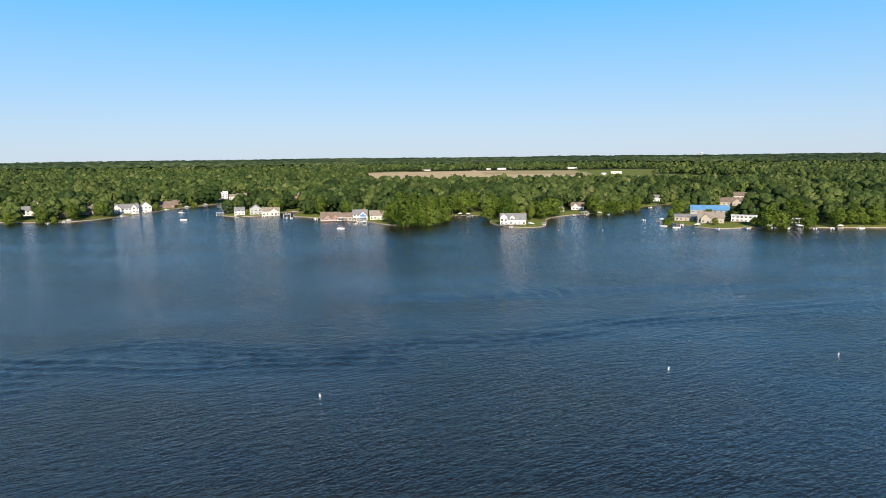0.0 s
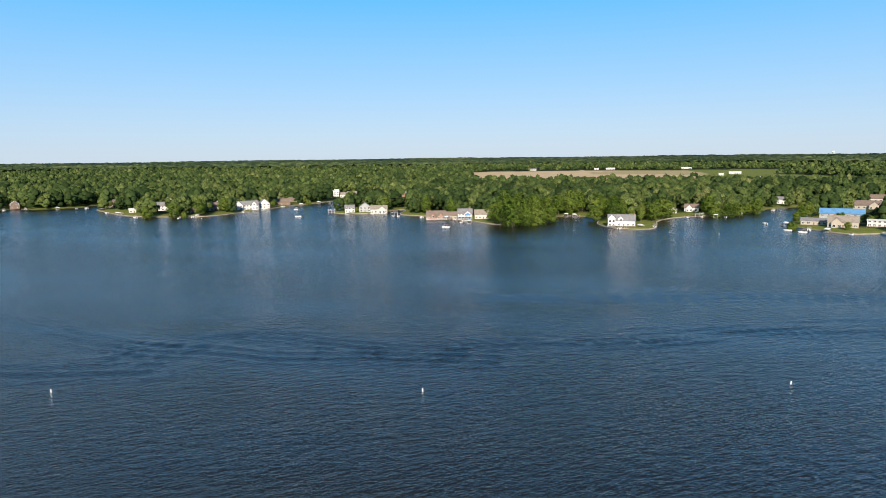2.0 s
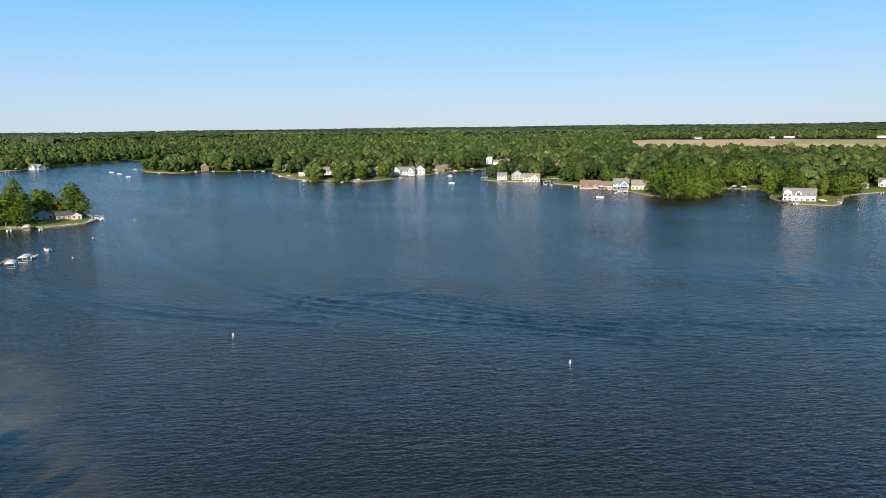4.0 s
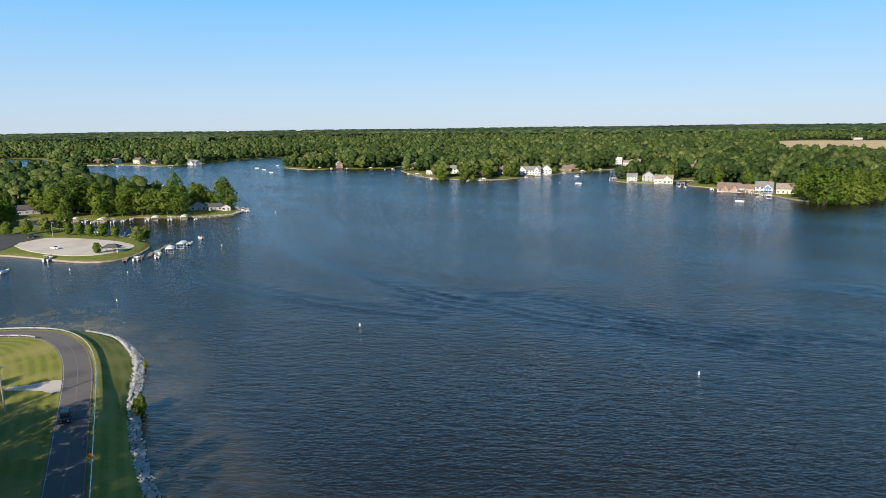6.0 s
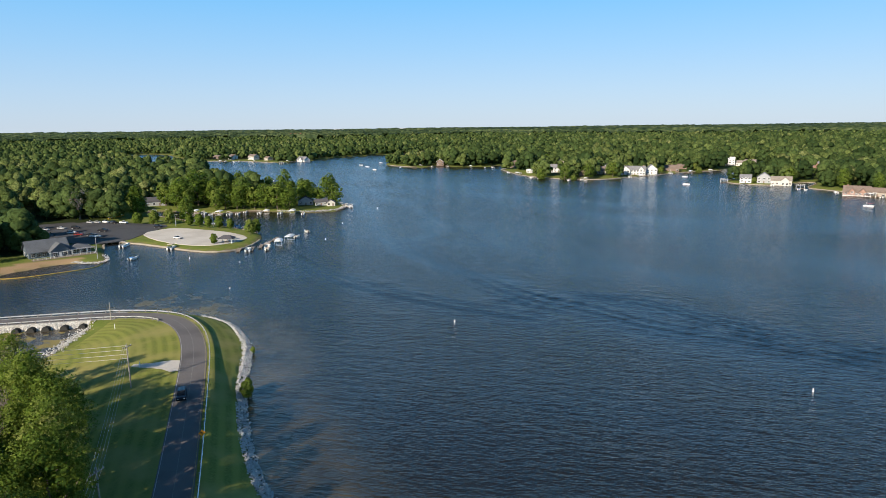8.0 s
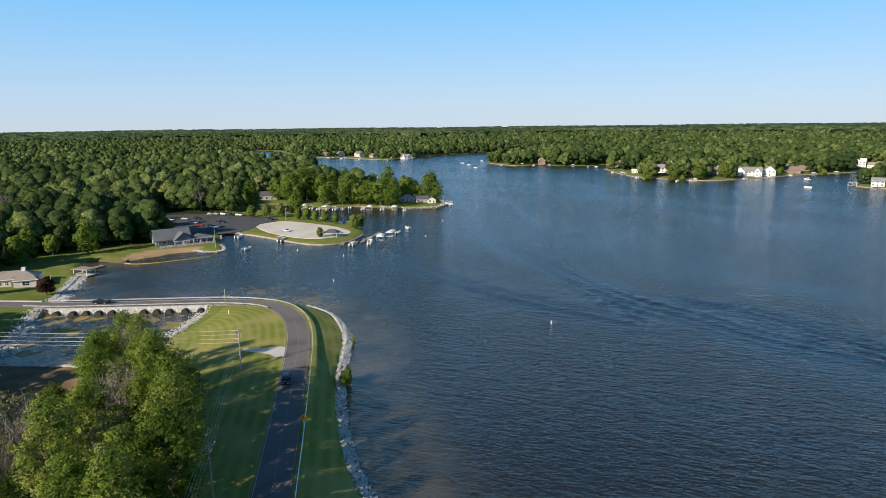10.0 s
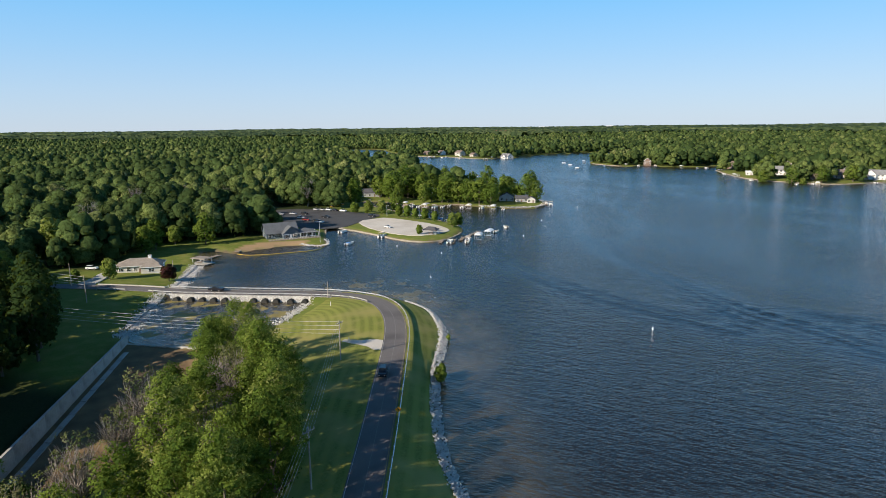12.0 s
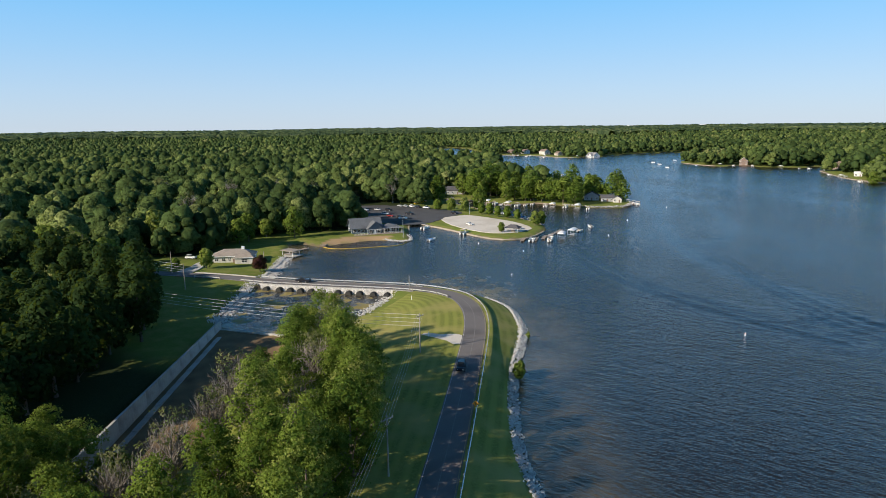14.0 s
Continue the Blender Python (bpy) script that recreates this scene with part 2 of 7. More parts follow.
def water_material():
    m = bpy.data.materials.new("lake_water")
    m.use_nodes = True
    nt = m.node_tree
    p = nt.nodes["Principled BSDF"]
    at = nt.nodes.new("ShaderNodeAttribute")
    at.attribute_name = "shallow"
    n0 = noise_node(nt, 0.09, 3, 0.5)
    mm = nt.nodes.new("ShaderNodeMath")
    mm.operation = "MULTIPLY"
    nt.links.new(at.outputs["Fac"], mm.inputs[0])
    nt.links.new(ramp(nt, n0.outputs[0], 0.26, 0.62), mm.inputs[1])
    col = mixed(nt, mm.outputs[0], (0.0125, 0.0120, 0.008), (0.095, 0.078, 0.047))
    al = nt.nodes.new("ShaderNodeAttribute")
    al.attribute_name = "algae"
    n5 = noise_node(nt, 0.14, 5, 0.6)
    mk = nt.nodes.new("ShaderNodeMath")
    mk.operation = "MULTIPLY"
    nt.links.new(al.outputs["Fac"], mk.inputs[0])
    nt.links.new(ramp(nt, n5.outputs[0], 0.51, 0.57), mk.inputs[1])
    col = mixed(nt, mk.outputs[0], col, (0.25, 0.20, 0.055))
    nt.links.new(col, p.inputs["Base Color"])
    p.inputs["IOR"].default_value = 1.52
    rg = nt.nodes.new("ShaderNodeMapRange")
    rg.inputs["To Min"].default_value, rg.inputs["To Max"].default_value = 0.18, 0.8
    nt.links.new(mk.outputs[0], rg.inputs["Value"])
    nt.links.new(rg.outputs[0], p.inputs["Roughness"])
    calm = ramp(nt, noise_node(nt, 0.012, 3, 0.5, (0.7, 1.6, 1)).outputs[0], 0.35, 0.62)
    sl = nt.nodes.new("ShaderNodeAttribute")
    sl.attribute_name = "slick"
    flat_ = nt.nodes.new("ShaderNodeMath")
    flat_.operation, flat_.use_clamp = "SUBTRACT", True
    nt.links.new(calm, flat_.inputs[0])
    nt.links.new(sl.outputs["Fac"], flat_.inputs[1])
    calm = flat_.outputs[0]
    swell = noise_node(nt, 0.13, 3, 0.6, (0.5, 1.2, 1), turn=WIND - 10)
    mid = noise_node(nt, 0.5, 2, 0.55, (0.5, 1.2, 1), turn=WIND)
    small = noise_node(nt, 1.4, 3, 0.6, (0.65, 1.2, 1), turn=WIND + 12)
    last = None
    for node, dist, st in ((swell, 0.7, 0.5), (mid, 0.55, 1.0), (small, 0.38, 1.0)):
        bp = nt.nodes.new("ShaderNodeBump")
        bp.inputs["Distance"].default_value = dist
        sm = nt.nodes.new("ShaderNodeMapRange")
        sm.inputs["To Min"].default_value, sm.inputs["To Max"].default_value = 0.5 * st, st
        nt.links.new(calm, sm.inputs["Value"])
        nt.links.new(sm.outputs[0], bp.inputs["Strength"])
        nt.links.new(node.outputs[0], bp.inputs["Height"])
        if last:
            nt.links.new(last.outputs[0], bp.inputs["Normal"])
        last = bp
    chop = noise_node(nt, 2.4, 2, 0.6, (0.34, 1.25, 1), turn=WIND)
    tilt = nt.nodes.new("ShaderNodeVectorMath")
    tilt.operation = "MULTIPLY_ADD"
    tilt.inputs[1].default_value, tilt.inputs[2].default_value = (0.52, 0.98, 0.0), (-0.26, -0.49, 0.0)
    nt.links.new(chop.outputs["Color"], tilt.inputs[0])
    amount = nt.nodes.new("ShaderNodeVectorMath")
    amount.operation = "SCALE"
    nt.links.new(tilt.outputs[0], amount.inputs[0])
    ease_off = nt.nodes.new("ShaderNodeMapRange")
    ease_off.inputs["To Min"].default_value, ease_off.inputs["To Max"].default_value = 0.45, 1.0
    nt.links.new(calm, ease_off.inputs["Value"])
    nt.links.new(ease_off.outputs[0], amount.inputs["Scale"])
    total, unit = nt.nodes.new("ShaderNodeVectorMath"), nt.nodes.new("ShaderNodeVectorMath")
    total.operation, unit.operation = "ADD", "NORMALIZE"
    nt.links.new(last.outputs[0], total.inputs[0])
    nt.links.new(amount.outputs[0], total.inputs[1])
    nt.links.new(total.outputs[0], unit.inputs[0])
    nt.links.new(unit.outputs[0], p.inputs["Normal"])
    return m


M_water = water_material()


def ground_material():
    m = bpy.data.materials.new("ground_cover")
    m.use_nodes = True
    nt = m.node_tree
    p = nt.nodes["Principled BSDF"]
    fine, mid, big = noise_node(nt, 2.5, 5, 0.6), noise_node(nt, 0.22, 4, 0.5), noise_node(nt, 0.03, 3, 0.5)
    grass = mixed(nt, ramp(nt, fine.outputs[0], 0.3, 0.7), (0.100, 0.140, 0.024), (0.165, 0.195, 0.040))
    grass = mixed(nt, ramp(nt, mid.outputs[0], 0.45, 0.75), grass, (0.210, 0.205, 0.060))
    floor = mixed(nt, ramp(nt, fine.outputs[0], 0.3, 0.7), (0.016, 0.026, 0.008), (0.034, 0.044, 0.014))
    crop = mixed(nt, ramp(nt, big.outputs[0], 0.35, 0.7), (0.56, 0.43, 0.26), (0.46, 0.36, 0.22))
    bed = mixed(nt, ramp(nt, mid.outputs[0], 0.3, 0.7), (0.14, 0.11, 0.07), (0.20, 0.16, 0.10))

    def mask(name):
        at = nt.nodes.new("ShaderNodeAttribute")
        at.attribute_name = name
        return at.outputs["Fac"]

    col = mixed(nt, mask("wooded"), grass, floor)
    col = mixed(nt, mask("crop"), col, crop)
    col = mixed(nt, mask("bed"), col, bed)
    col = mixed(nt, mask("sand"), col, mixed(nt, ramp(nt, fine.outputs[0], 0.3, 0.7), (0.33, 0.22, 0.12), (0.41, 0.29, 0.17)))
    col = mixed(nt, mask("earth"), col, mixed(nt, ramp(nt, mid.outputs[0], 0.3, 0.7), (0.13, 0.092, 0.056), (0.23, 0.160, 0.088)))
    nt.links.new(col, p.inputs["Base Color"])
    p.inputs["Roughness"].default_value, p.inputs["Specular IOR Level"].default_value = 0.95, 0.1
    bp = nt.nodes.new("ShaderNodeBump")
    bp.inputs["Strength"].default_value, bp.inputs["Distance"].default_value = 0.5, 0.08
    nt.links.new(fine.outputs[0], bp.inputs["Height"])
    nt.links.new(bp.outputs[0], p.inputs["Normal"])
    return m


M_ground = ground_material()


def lawn_material():
    """Mown grass: stripes of the mower along the road, dry patches between."""
    m = bpy.data.materials.new("mown_grass")
    m.use_nodes = True
    nt = m.node_tree
    p = nt.nodes["Principled BSDF"]
    at = nt.nodes.new("ShaderNodeAttribute")
    at.attribute_name = "off"
    wob = noise_node(nt, 0.05, 2, 0.5)
    ad = nt.nodes.new("ShaderNodeMath")
    ad.operation, ad.inputs[2].default_value = "MULTIPLY_ADD", 0.0
    ad.inputs[1].default_value = 2.6
    nt.links.new(at.outputs["Fac"], ad.inputs[0])
    sn = nt.nodes.new("ShaderNodeMath")
    sn.operation = "SINE"
    nt.links.new(ad.outputs[0], sn.inputs[0])
    fine, patch = noise_node(nt, 2.2, 5, 0.65), noise_node(nt, 0.10, 3, 0.5)
    a = mixed(nt, ramp(nt, sn.outputs[0], -0.7, 0.7), (0.125, 0.155, 0.026), (0.215, 0.235, 0.045))
    a = mixed(nt, ramp(nt, fine.outputs[0], 0.35, 0.75), a, (0.235, 0.240, 0.056))
    a = mixed(nt, ramp(nt, patch.outputs[0], 0.42, 0.70), a, (0.300, 0.270, 0.085))
    nt.links.new(a, p.inputs["Base Color"])
    p.inputs["Roughness"].default_value, p.inputs["Specular IOR Level"].default_value = 0.9, 0.15
    bp = nt.nodes.new("ShaderNodeBump")
    bp.inputs["Strength"].default_value, bp.inputs["Distance"].default_value = 0.5, 0.08
    nt.links.new(fine.outputs[0], bp.inputs["Height"])
    nt.links.new(bp.outputs[0], p.inputs["Normal"])
    return m


M_lawn = lawn_material()

# ---------------------------------------------------------------- plan of the lake (metres, the lake's surface is z = 0)
SHORE_DAM = [(900, -220), (300, -60), (100, 0), (10, 22), (-30, 33), (-60, 42.5), (-79, 48), (-88, 50.3), (-100, 55.2), (-115, 62.8), (-128.5, 70.6), (-136, 76), (-147.5, 84),
             (-157, 88.5), (-171, 93), (-180, 93.4), (-190, 91.5), (-200, 86.5), (-209, 78.5), (-217.5, 67.5), (-230, 50), (-241.5, 34), (-247, 27), (-255, 29), (-274, 36.5), (-285, 41), (-296, 43), (-312, 46), (-322, 50),
             (-316, 56), (-306, 60), (-310, 68), (-311, 77), (-314, 86), (-311, 95), (-304, 99), (-301, 103), (-307, 108), (-319, 110), (-335, 116), (-350, 121), (-354, 126), (-340, 133)]
SHORE_WEST = [(-318, 138), (-299, 141), (-286, 146), (-281, 156), (-285, 166), (-298, 181), (-318, 193), (-350, 192), (-385, 190), (-420, 188), (-450, 186), (-470, 196),
              (-450, 206), (-430, 212), (-413, 219), (-408, 231), (-410, 244), (-394, 248), (-372, 257), (-361, 270), (-360, 283), (-368, 294), (-388, 310), (-420, 316), (-460, 310),
              (-520, 316), (-600, 340), (-690, 370), (-767, 392), (-880, 440), (-1000, 442), (-1120, 446), (-1300, 500), (-1460, 570), (-1545, 612), (-1530, 655), (-1440, 662), (-1310, 610),
              (-1200, 584), (-1112, 562), (-1039, 614), (-986, 607), (-943, 614), (-949, 683), (-991, 792), (-998, 914), (-960, 1000), (-890, 980), (-840, 850), (-790, 740)]
SHORE_NORTH = [(-762, 692), (-725, 664), (-685, 655), (-645, 652), (-640, 690), (-604, 687), (-580, 712), (-562, 760), (-540, 770), (-533, 690), (-500, 660), (-474, 638),
               (-440, 612), (-416, 602), (-390, 598), (-371, 599), (-355, 604), (-340, 612), (-332, 632), (-328, 672), (-318, 705), (-312, 749), (-298, 780), (-287, 814), (-282, 853),
               (-268, 872), (-245, 880), (-218, 800), (-228, 740), (-234, 690), (-230, 662), (-217, 642), (-193, 638), (-172, 650), (-166, 690), (-152, 690), (-151, 632),
               (-132, 623), (-117, 616), (-91, 592), (-68, 574), (-53, 551), (-41, 540), (-20, 546), (-3, 572), (4, 592)]
SHORE_EAST = [(8, 622), (30, 623), (39, 604), (45, 588), (40, 560), (40, 547), (46, 528), (54, 518), (67, 512), (79, 515), (86, 540), (92, 582), (115, 612), (140, 626), (157, 631),
              (195, 666), (228, 712), (263, 735), (290, 790), (300, 770), (275, 690), (240, 640), (205, 590), (190, 561), (188, 543), (194, 516), (206, 492), (217, 490), (244, 500),
              (268, 495), (286, 490), (314, 487), (333, 485), (400, 478), (520, 470), (720, 430), (1400, 300), (1400, -340)]
POND = [(-204, 64.5), (-209.5, 64), (-234.5, 27.5), (-236, 24), (-229, 19.5), (-217.5, 13.5), (-201, 7.5), (-190, 7), (-176, 23.5), (-176, 31), (-183, 44), (-188.8, 50.3), (-195.7, 56)]
ROAD = [(60, -46), (0, -13.5), (-40, 7.8), (-81, 30.9), (-99.3, 41.5), (-119.2, 52.7), (-136, 62.2), (-148, 68.8), (-157, 73), (-164, 75.8), (-171, 78), (-178, 79.6), (-185, 80.3),
        (-192, 79.4), (-199.5, 75.6), (-206, 69.5), (-212, 61.3), (-224, 44.3), (-236.5, 27), (-247, 17), (-254, 9), (-260, 1.6), (-271.5, -13.7), (-295, -46), (-335, -105)]
GRAVEL = [(-364, 146), (-370, 164), (-366, 169), (-349, 175), (-327, 180), (-305, 178), (-298, 170), (-295.5, 158), (-301, 148), (-317, 143), (-340, 141.5)]
TARMAC = [(-450, 112), (-450, 135), (-398, 165), (-381, 172), (-366, 153), (-355, 141), (-346, 131), (-349, 113), (-372, 106), (-410, 104)]
BEACH = [(-304, 60.5), (-309, 67), (-310, 77), (-313, 86), (-309, 96), (-317, 101), (-322, 91), (-323, 79), (-320, 69), (-312, 62)]
SPILL = [(-190, 7.8), (-175.5, 24), (-153, 17.5), (-138, 10), (-100, -10), (-60, -45), (-85, -50), (-108.6, -26.1), (-191.2, 6.0)]
FIELD_TAN = [(-230, 1990), (-150, 1250), (300, 1240), (400, 1900), (100, 2070)]
FIELD_GREEN = [(300, 1190), (640, 1150), (640, 1500), (430, 2000), (300, 1500)]


def chaikin(pts, rounds=2, closed=True):
    p = np.array(pts, float)
    for _ in range(rounds):
        if closed:
            q = np.roll(p, -1, axis=0)
            p = np.stack([0.75 * p + 0.25 * q, 0.25 * p + 0.75 * q], 1).reshape(-1, 2)
        else:
            a, b = p[:-1], p[1:]
            m = np.stack([0.75 * a + 0.25 * b, 0.25 * a + 0.75 * b], 1).reshape(-1, 2)
            p = np.concatenate([p[:1], m, p[-1:]])
    return p


def dist_line(pts, line, closed):
    """Distance from points to a line of segments."""
    a = line
    b = np.roll(line, -1, axis=0)
    if not closed:
        a, b = a[:-1], b[:-1]
    ab = b - a
    ll = np.maximum((ab ** 2).sum(1), 1e-9)
    out = np.empty(len(pts))
    for i in range(0, len(pts), 20000):
        p = pts[i:i + 20000]
        t = ((p[:, None, 0] - a[:, 0]) * ab[:, 0] + (p[:, None, 1] - a[:, 1]) * ab[:, 1]) / ll
        t = np.clip(t, 0, 1)
        dx, dy = p[:, None, 0] - a[:, 0] - t * ab[:, 0], p[:, None, 1] - a[:, 1] - t * ab[:, 1]
        out[i:i + 20000] = np.sqrt((dx * dx + dy * dy).min(1))
    return out


def inside(pts, poly):
    c = np.zeros(len(pts), bool)
    q = np.roll(poly, -1, axis=0)
    for (x0, y0), (x1, y1) in zip(poly, q):
        if y0 == y1:
            continue
        k = ((y0 > pts[:, 1]) != (y1 > pts[:, 1])) & (pts[:, 0] < (x1 - x0) * (pts[:, 1] - y0) / (y1 - y0) + x0)
        c ^= k
    return c


LAKE = chaikin(SHORE_DAM + SHORE_WEST + SHORE_NORTH + SHORE_EAST, 1)
POOL = chaikin(POND, 1)
ROADLINE = chaikin(ROAD, 2, False)
GRAVEL_P, TARMAC_P, BEACH_P = chaikin(GRAVEL, 1), chaikin(TARMAC, 1), chaikin(BEACH, 1)
SPILL_P = np.array(SPILL, float)


def to_shore(pts):
    """Metres inland; under the lake or the pool the number is below zero."""
    near = np.hypot(pts[:, 0], pts[:, 1]) < 1900
    out = np.full(len(pts), 900.0)
    q = pts[near]
    d = dist_line(q, LAKE, True)
    d[inside(q, LAKE)] *= -1
    e = dist_line(q, POOL, True)
    e[inside(q, POOL)] *= -1
    out[near] = np.minimum(d, e)
    return out


def ease(x):
    x = np.clip(x, 0, 1)
    return x * x * (3 - 2 * x)


def road_height(x):
    """The road comes down towards the causeway."""
    return 3.55 - 1.5 * ease((-np.asarray(x, float) - 160) / 45)


def land_height(pts, sd=None):
    sd = to_shore(pts) if sd is None else sd
    r = np.hypot(pts[:, 0], pts[:, 1])
    roll_ = 1.3 * np.sin(pts[:, 0] / 310 + 1.0) * np.sin(pts[:, 1] / 270) * ease((sd - 60) / 200) * 2
    z = 0.15 + np.minimum(0.95, 0.45 * np.maximum(sd, 0)) + 2.4 * ease((sd - 8) / 150) + roll_ + 21 * ease((r - 1200) / 3700)
    rd = dist_line(pts, ROADLINE, False)
    dam = 1 - ease((rd - 30) / 25)
    crest = road_height(pts[:, 0]) - 0.2
    inland = np.maximum(sd, 0)
    down = np.clip(inland / (inland + np.maximum(rd - 4.4, 0.01)), 0, 1)
    pool_side = inside(pts, ROADLINE)
    down[pool_side] = np.minimum(1, 1.5 * down[pool_side])
    z = z * (1 - dam) + dam * np.minimum(crest, 0.2 + (crest - 0.2) * down)
    for poly in (GRAVEL_P, TARMAC_P):
        k = inside(pts, poly)
        z[k] = 1.15
    k = np.hypot(pts[:, 0] + 150, pts[:, 1] + 10) < 120
    if k.any():
        z[k] = np.minimum(z[k], 0.8 + 0.22 * np.maximum(0, dist_line(pts[k], SPILL_P, True) - 3))
    k = inside(pts, SPILL_P)
    if k.any():
        z[k] = 0.15 - 0.03 * np.maximum(0, pts[k, 0] + 189)
    w = sd < 0
    z[w] = -0.12 - np.minimum(3.0, 0.25 * -sd[w])
    return z


def polar_grid(radii, angles):
    """Corners and faces of a sheet in rings round the place below the eye."""
    rr, aa = np.meshgrid(radii, np.radians(angles), indexing="ij")
    pts = np.stack([-rr * np.sin(aa), rr * np.cos(aa)], -1).reshape(-1, 2)
    n, m = len(radii), len(angles)
    i, j = np.meshgrid(np.arange(n - 1), np.arange(m - 1), indexing="ij")
    a = (i * m + j).ravel()
    return pts, np.stack([a, a + 1, a + m + 1, a + m], 1)


def sheet(name, pts, z, faces, material, attributes=(), smooth=True):
    me = bpy.data.meshes.new(name)
    v = np.column_stack([pts, z]).astype(np.float32)
    me.vertices.add(len(v))
    me.vertices.foreach_set("co", v.ravel())
    me.loops.add(faces.size)
    me.loops.foreach_set("vertex_index", faces.ravel().astype(np.int32))
    me.polygons.add(len(faces))
    k = faces.shape[1]
    me.polygons.foreach_set("loop_start", np.arange(0, faces.size, k, dtype=np.int32))
    me.polygons.foreach_set("use_smooth", np.full(len(faces), smooth))
    me.materials.append(material)
    me.update(calc_edges=True)
    for key, values in attributes:
        at = me.attributes.new(key, "FLOAT", "POINT")
        at.data.foreach_set("value", values.astype(np.float32))
    return new(name, me)


def rings(*spans):
    out = []
    for lo, hi, ratio in spans:
        n = max(2, int(math.log(hi / lo) / math.log(ratio)))
        out += list(np.geomspace(lo, hi, n, endpoint=False))
    return np.array(out + [spans[-1][1]])


SEEN = np.arange(-42, 112.01, 0.33)
ROUND = np.concatenate([SEEN, np.arange(116, 318, 6), [318.0]])
g_pts, g_faces = polar_grid(rings((0.5, 40, 1.6), (40, 110, 1.02), (110, 700, 1.013), (700, 4960, 1.035)), ROUND)
g_sd = to_shore(g_pts)
g_z = land_height(g_pts, g_sd)
g_rd = dist_line(g_pts, ROADLINE, False)
g_crop = np.maximum(inside(g_pts, np.array(FIELD_TAN, float)), 0).astype(float)
g_r, g_a = np.hypot(g_pts[:, 0], g_pts[:, 1]), np.degrees(np.arctan2(-g_pts[:, 0], g_pts[:, 1]))
g_crop = np.maximum(g_crop, ((g_r > 2700) & (g_r < 3250) & (g_a > 22) & (g_a < 36)) * 0.35)
g_bed = np.maximum((g_sd < 0.8) * 1.0, inside(g_pts, BEACH_P) * 0.0)
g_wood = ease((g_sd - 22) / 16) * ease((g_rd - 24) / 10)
far_g = np.nonzero(g_r > 1600)[0]


def clearing(x, y):
    """Above 0.40: farmland open between the distant woods."""
    return noise.noise((x / 420, y / 420, 9.0)) + 0.5 * noise.noise((x / 150, y / 150, 2.0))


cl = np.array([clearing(g_pts[i, 0], g_pts[i, 1]) for i in far_g])
g_wood[far_g[cl > 0.36]] = 0
g_crop[far_g[(cl > 0.36) & (g_pts[far_g, 0] % 900 < 400)]] = 0.6
for poly in (FIELD_GREEN,):
    g_wood[inside(g_pts, np.array(poly, float))] = 0
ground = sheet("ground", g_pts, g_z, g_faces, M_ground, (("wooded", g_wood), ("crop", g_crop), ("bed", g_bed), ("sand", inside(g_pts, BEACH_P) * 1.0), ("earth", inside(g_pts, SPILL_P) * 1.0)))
tagged(ground, "green grassy and wooded land sloping to the lake", "ground", kind="structure")

# the lake: one sheet with the swell of old boat wakes
w_pts, w_faces = polar_grid(rings((2, 40, 1.8), (40, 90, 1.08), (90, 340, 1.0095), (340, 2200, 1.04)), np.concatenate([np.arange(-42, 112.01, 0.3), np.arange(120, 318, 11), [318.0]]))
w_sd = -to_shore(w_pts)
WAKES = [((-127, 172), (-111, 187), (-92, 197), (-63, 188), (-32, 185), (-7, 199), (13, 197), (60, 215), (104, 225), (165, 235)), ((-22, 259), (17, 262), (64, 271), (126, 276), (196, 282)),
         ((-274, 244), (-221, 215), (-161, 188), (-121, 175), (-100, 178), (-80, 172), (-49, 178), (-15, 178)), ((-188, 316), (-160, 314), (-147, 330)), ((30, 205), (80, 228), (140, 240), (220, 262)),
         ((-300, 175), (-250, 165), (-200, 150), (-150, 150), (-110, 158))]
SLICKS = [((-688, 598), (-536, 433), (-388, 324), (-319, 277), (-257, 228), (-190, 190), (-138, 192)), ((-515, 409), (-355, 346), (-256, 277), (-228, 229), (-274, 216)), ((-620, 500), (-420, 440), (-250, 420), (-90, 470))]
w_z = np.zeros(len(w_pts))
near_w = (np.hypot(w_pts[:, 0], w_pts[:, 1]) < 520) & (w_sd > 0)
for k, line in enumerate(WAKES):
    dl = dist_line(w_pts[near_w], chaikin(line, 3, False), False)
    w_z[near_w] += 0.17 * np.cos(dl * 2 * np.pi / (4.8 + 0.4 * k)) * np.exp(-(dl / 9.0) ** 2)
w_slick = np.zeros(len(w_pts))
for line in SLICKS:
    w_slick = np.maximum(w_slick, np.exp(-(dist_line(w_pts, chaikin(line, 3, False), False) / 5.0) ** 2))
w_shallow = ease(1 - w_sd / 24) * (w_sd > -3) * (dist_line(w_pts, ROADLINE, False) < 75)
w_algae = np.maximum(inside(w_pts, chaikin(POND, 1)) * 1.0, 0.55 * ease(1 - np.hypot(w_pts[:, 0] + 205, w_pts[:, 1] - 85) / 38))
w_dry = inside(w_pts, SPILL_P) & (dist_line(w_pts, POOL, True) > 1.2)
w_faces = w_faces[(w_sd[w_faces] > -7).any(1) & ~w_dry[w_faces].any(1)]
lake = sheet("water", w_pts, w_z, w_faces, M_water, (("shallow", w_shallow), ("algae", w_algae), ("slick", 0.8 * w_slick)))
tagged(lake, "dark blue rippled lake water with fading boat wakes", "water", kind="structure")


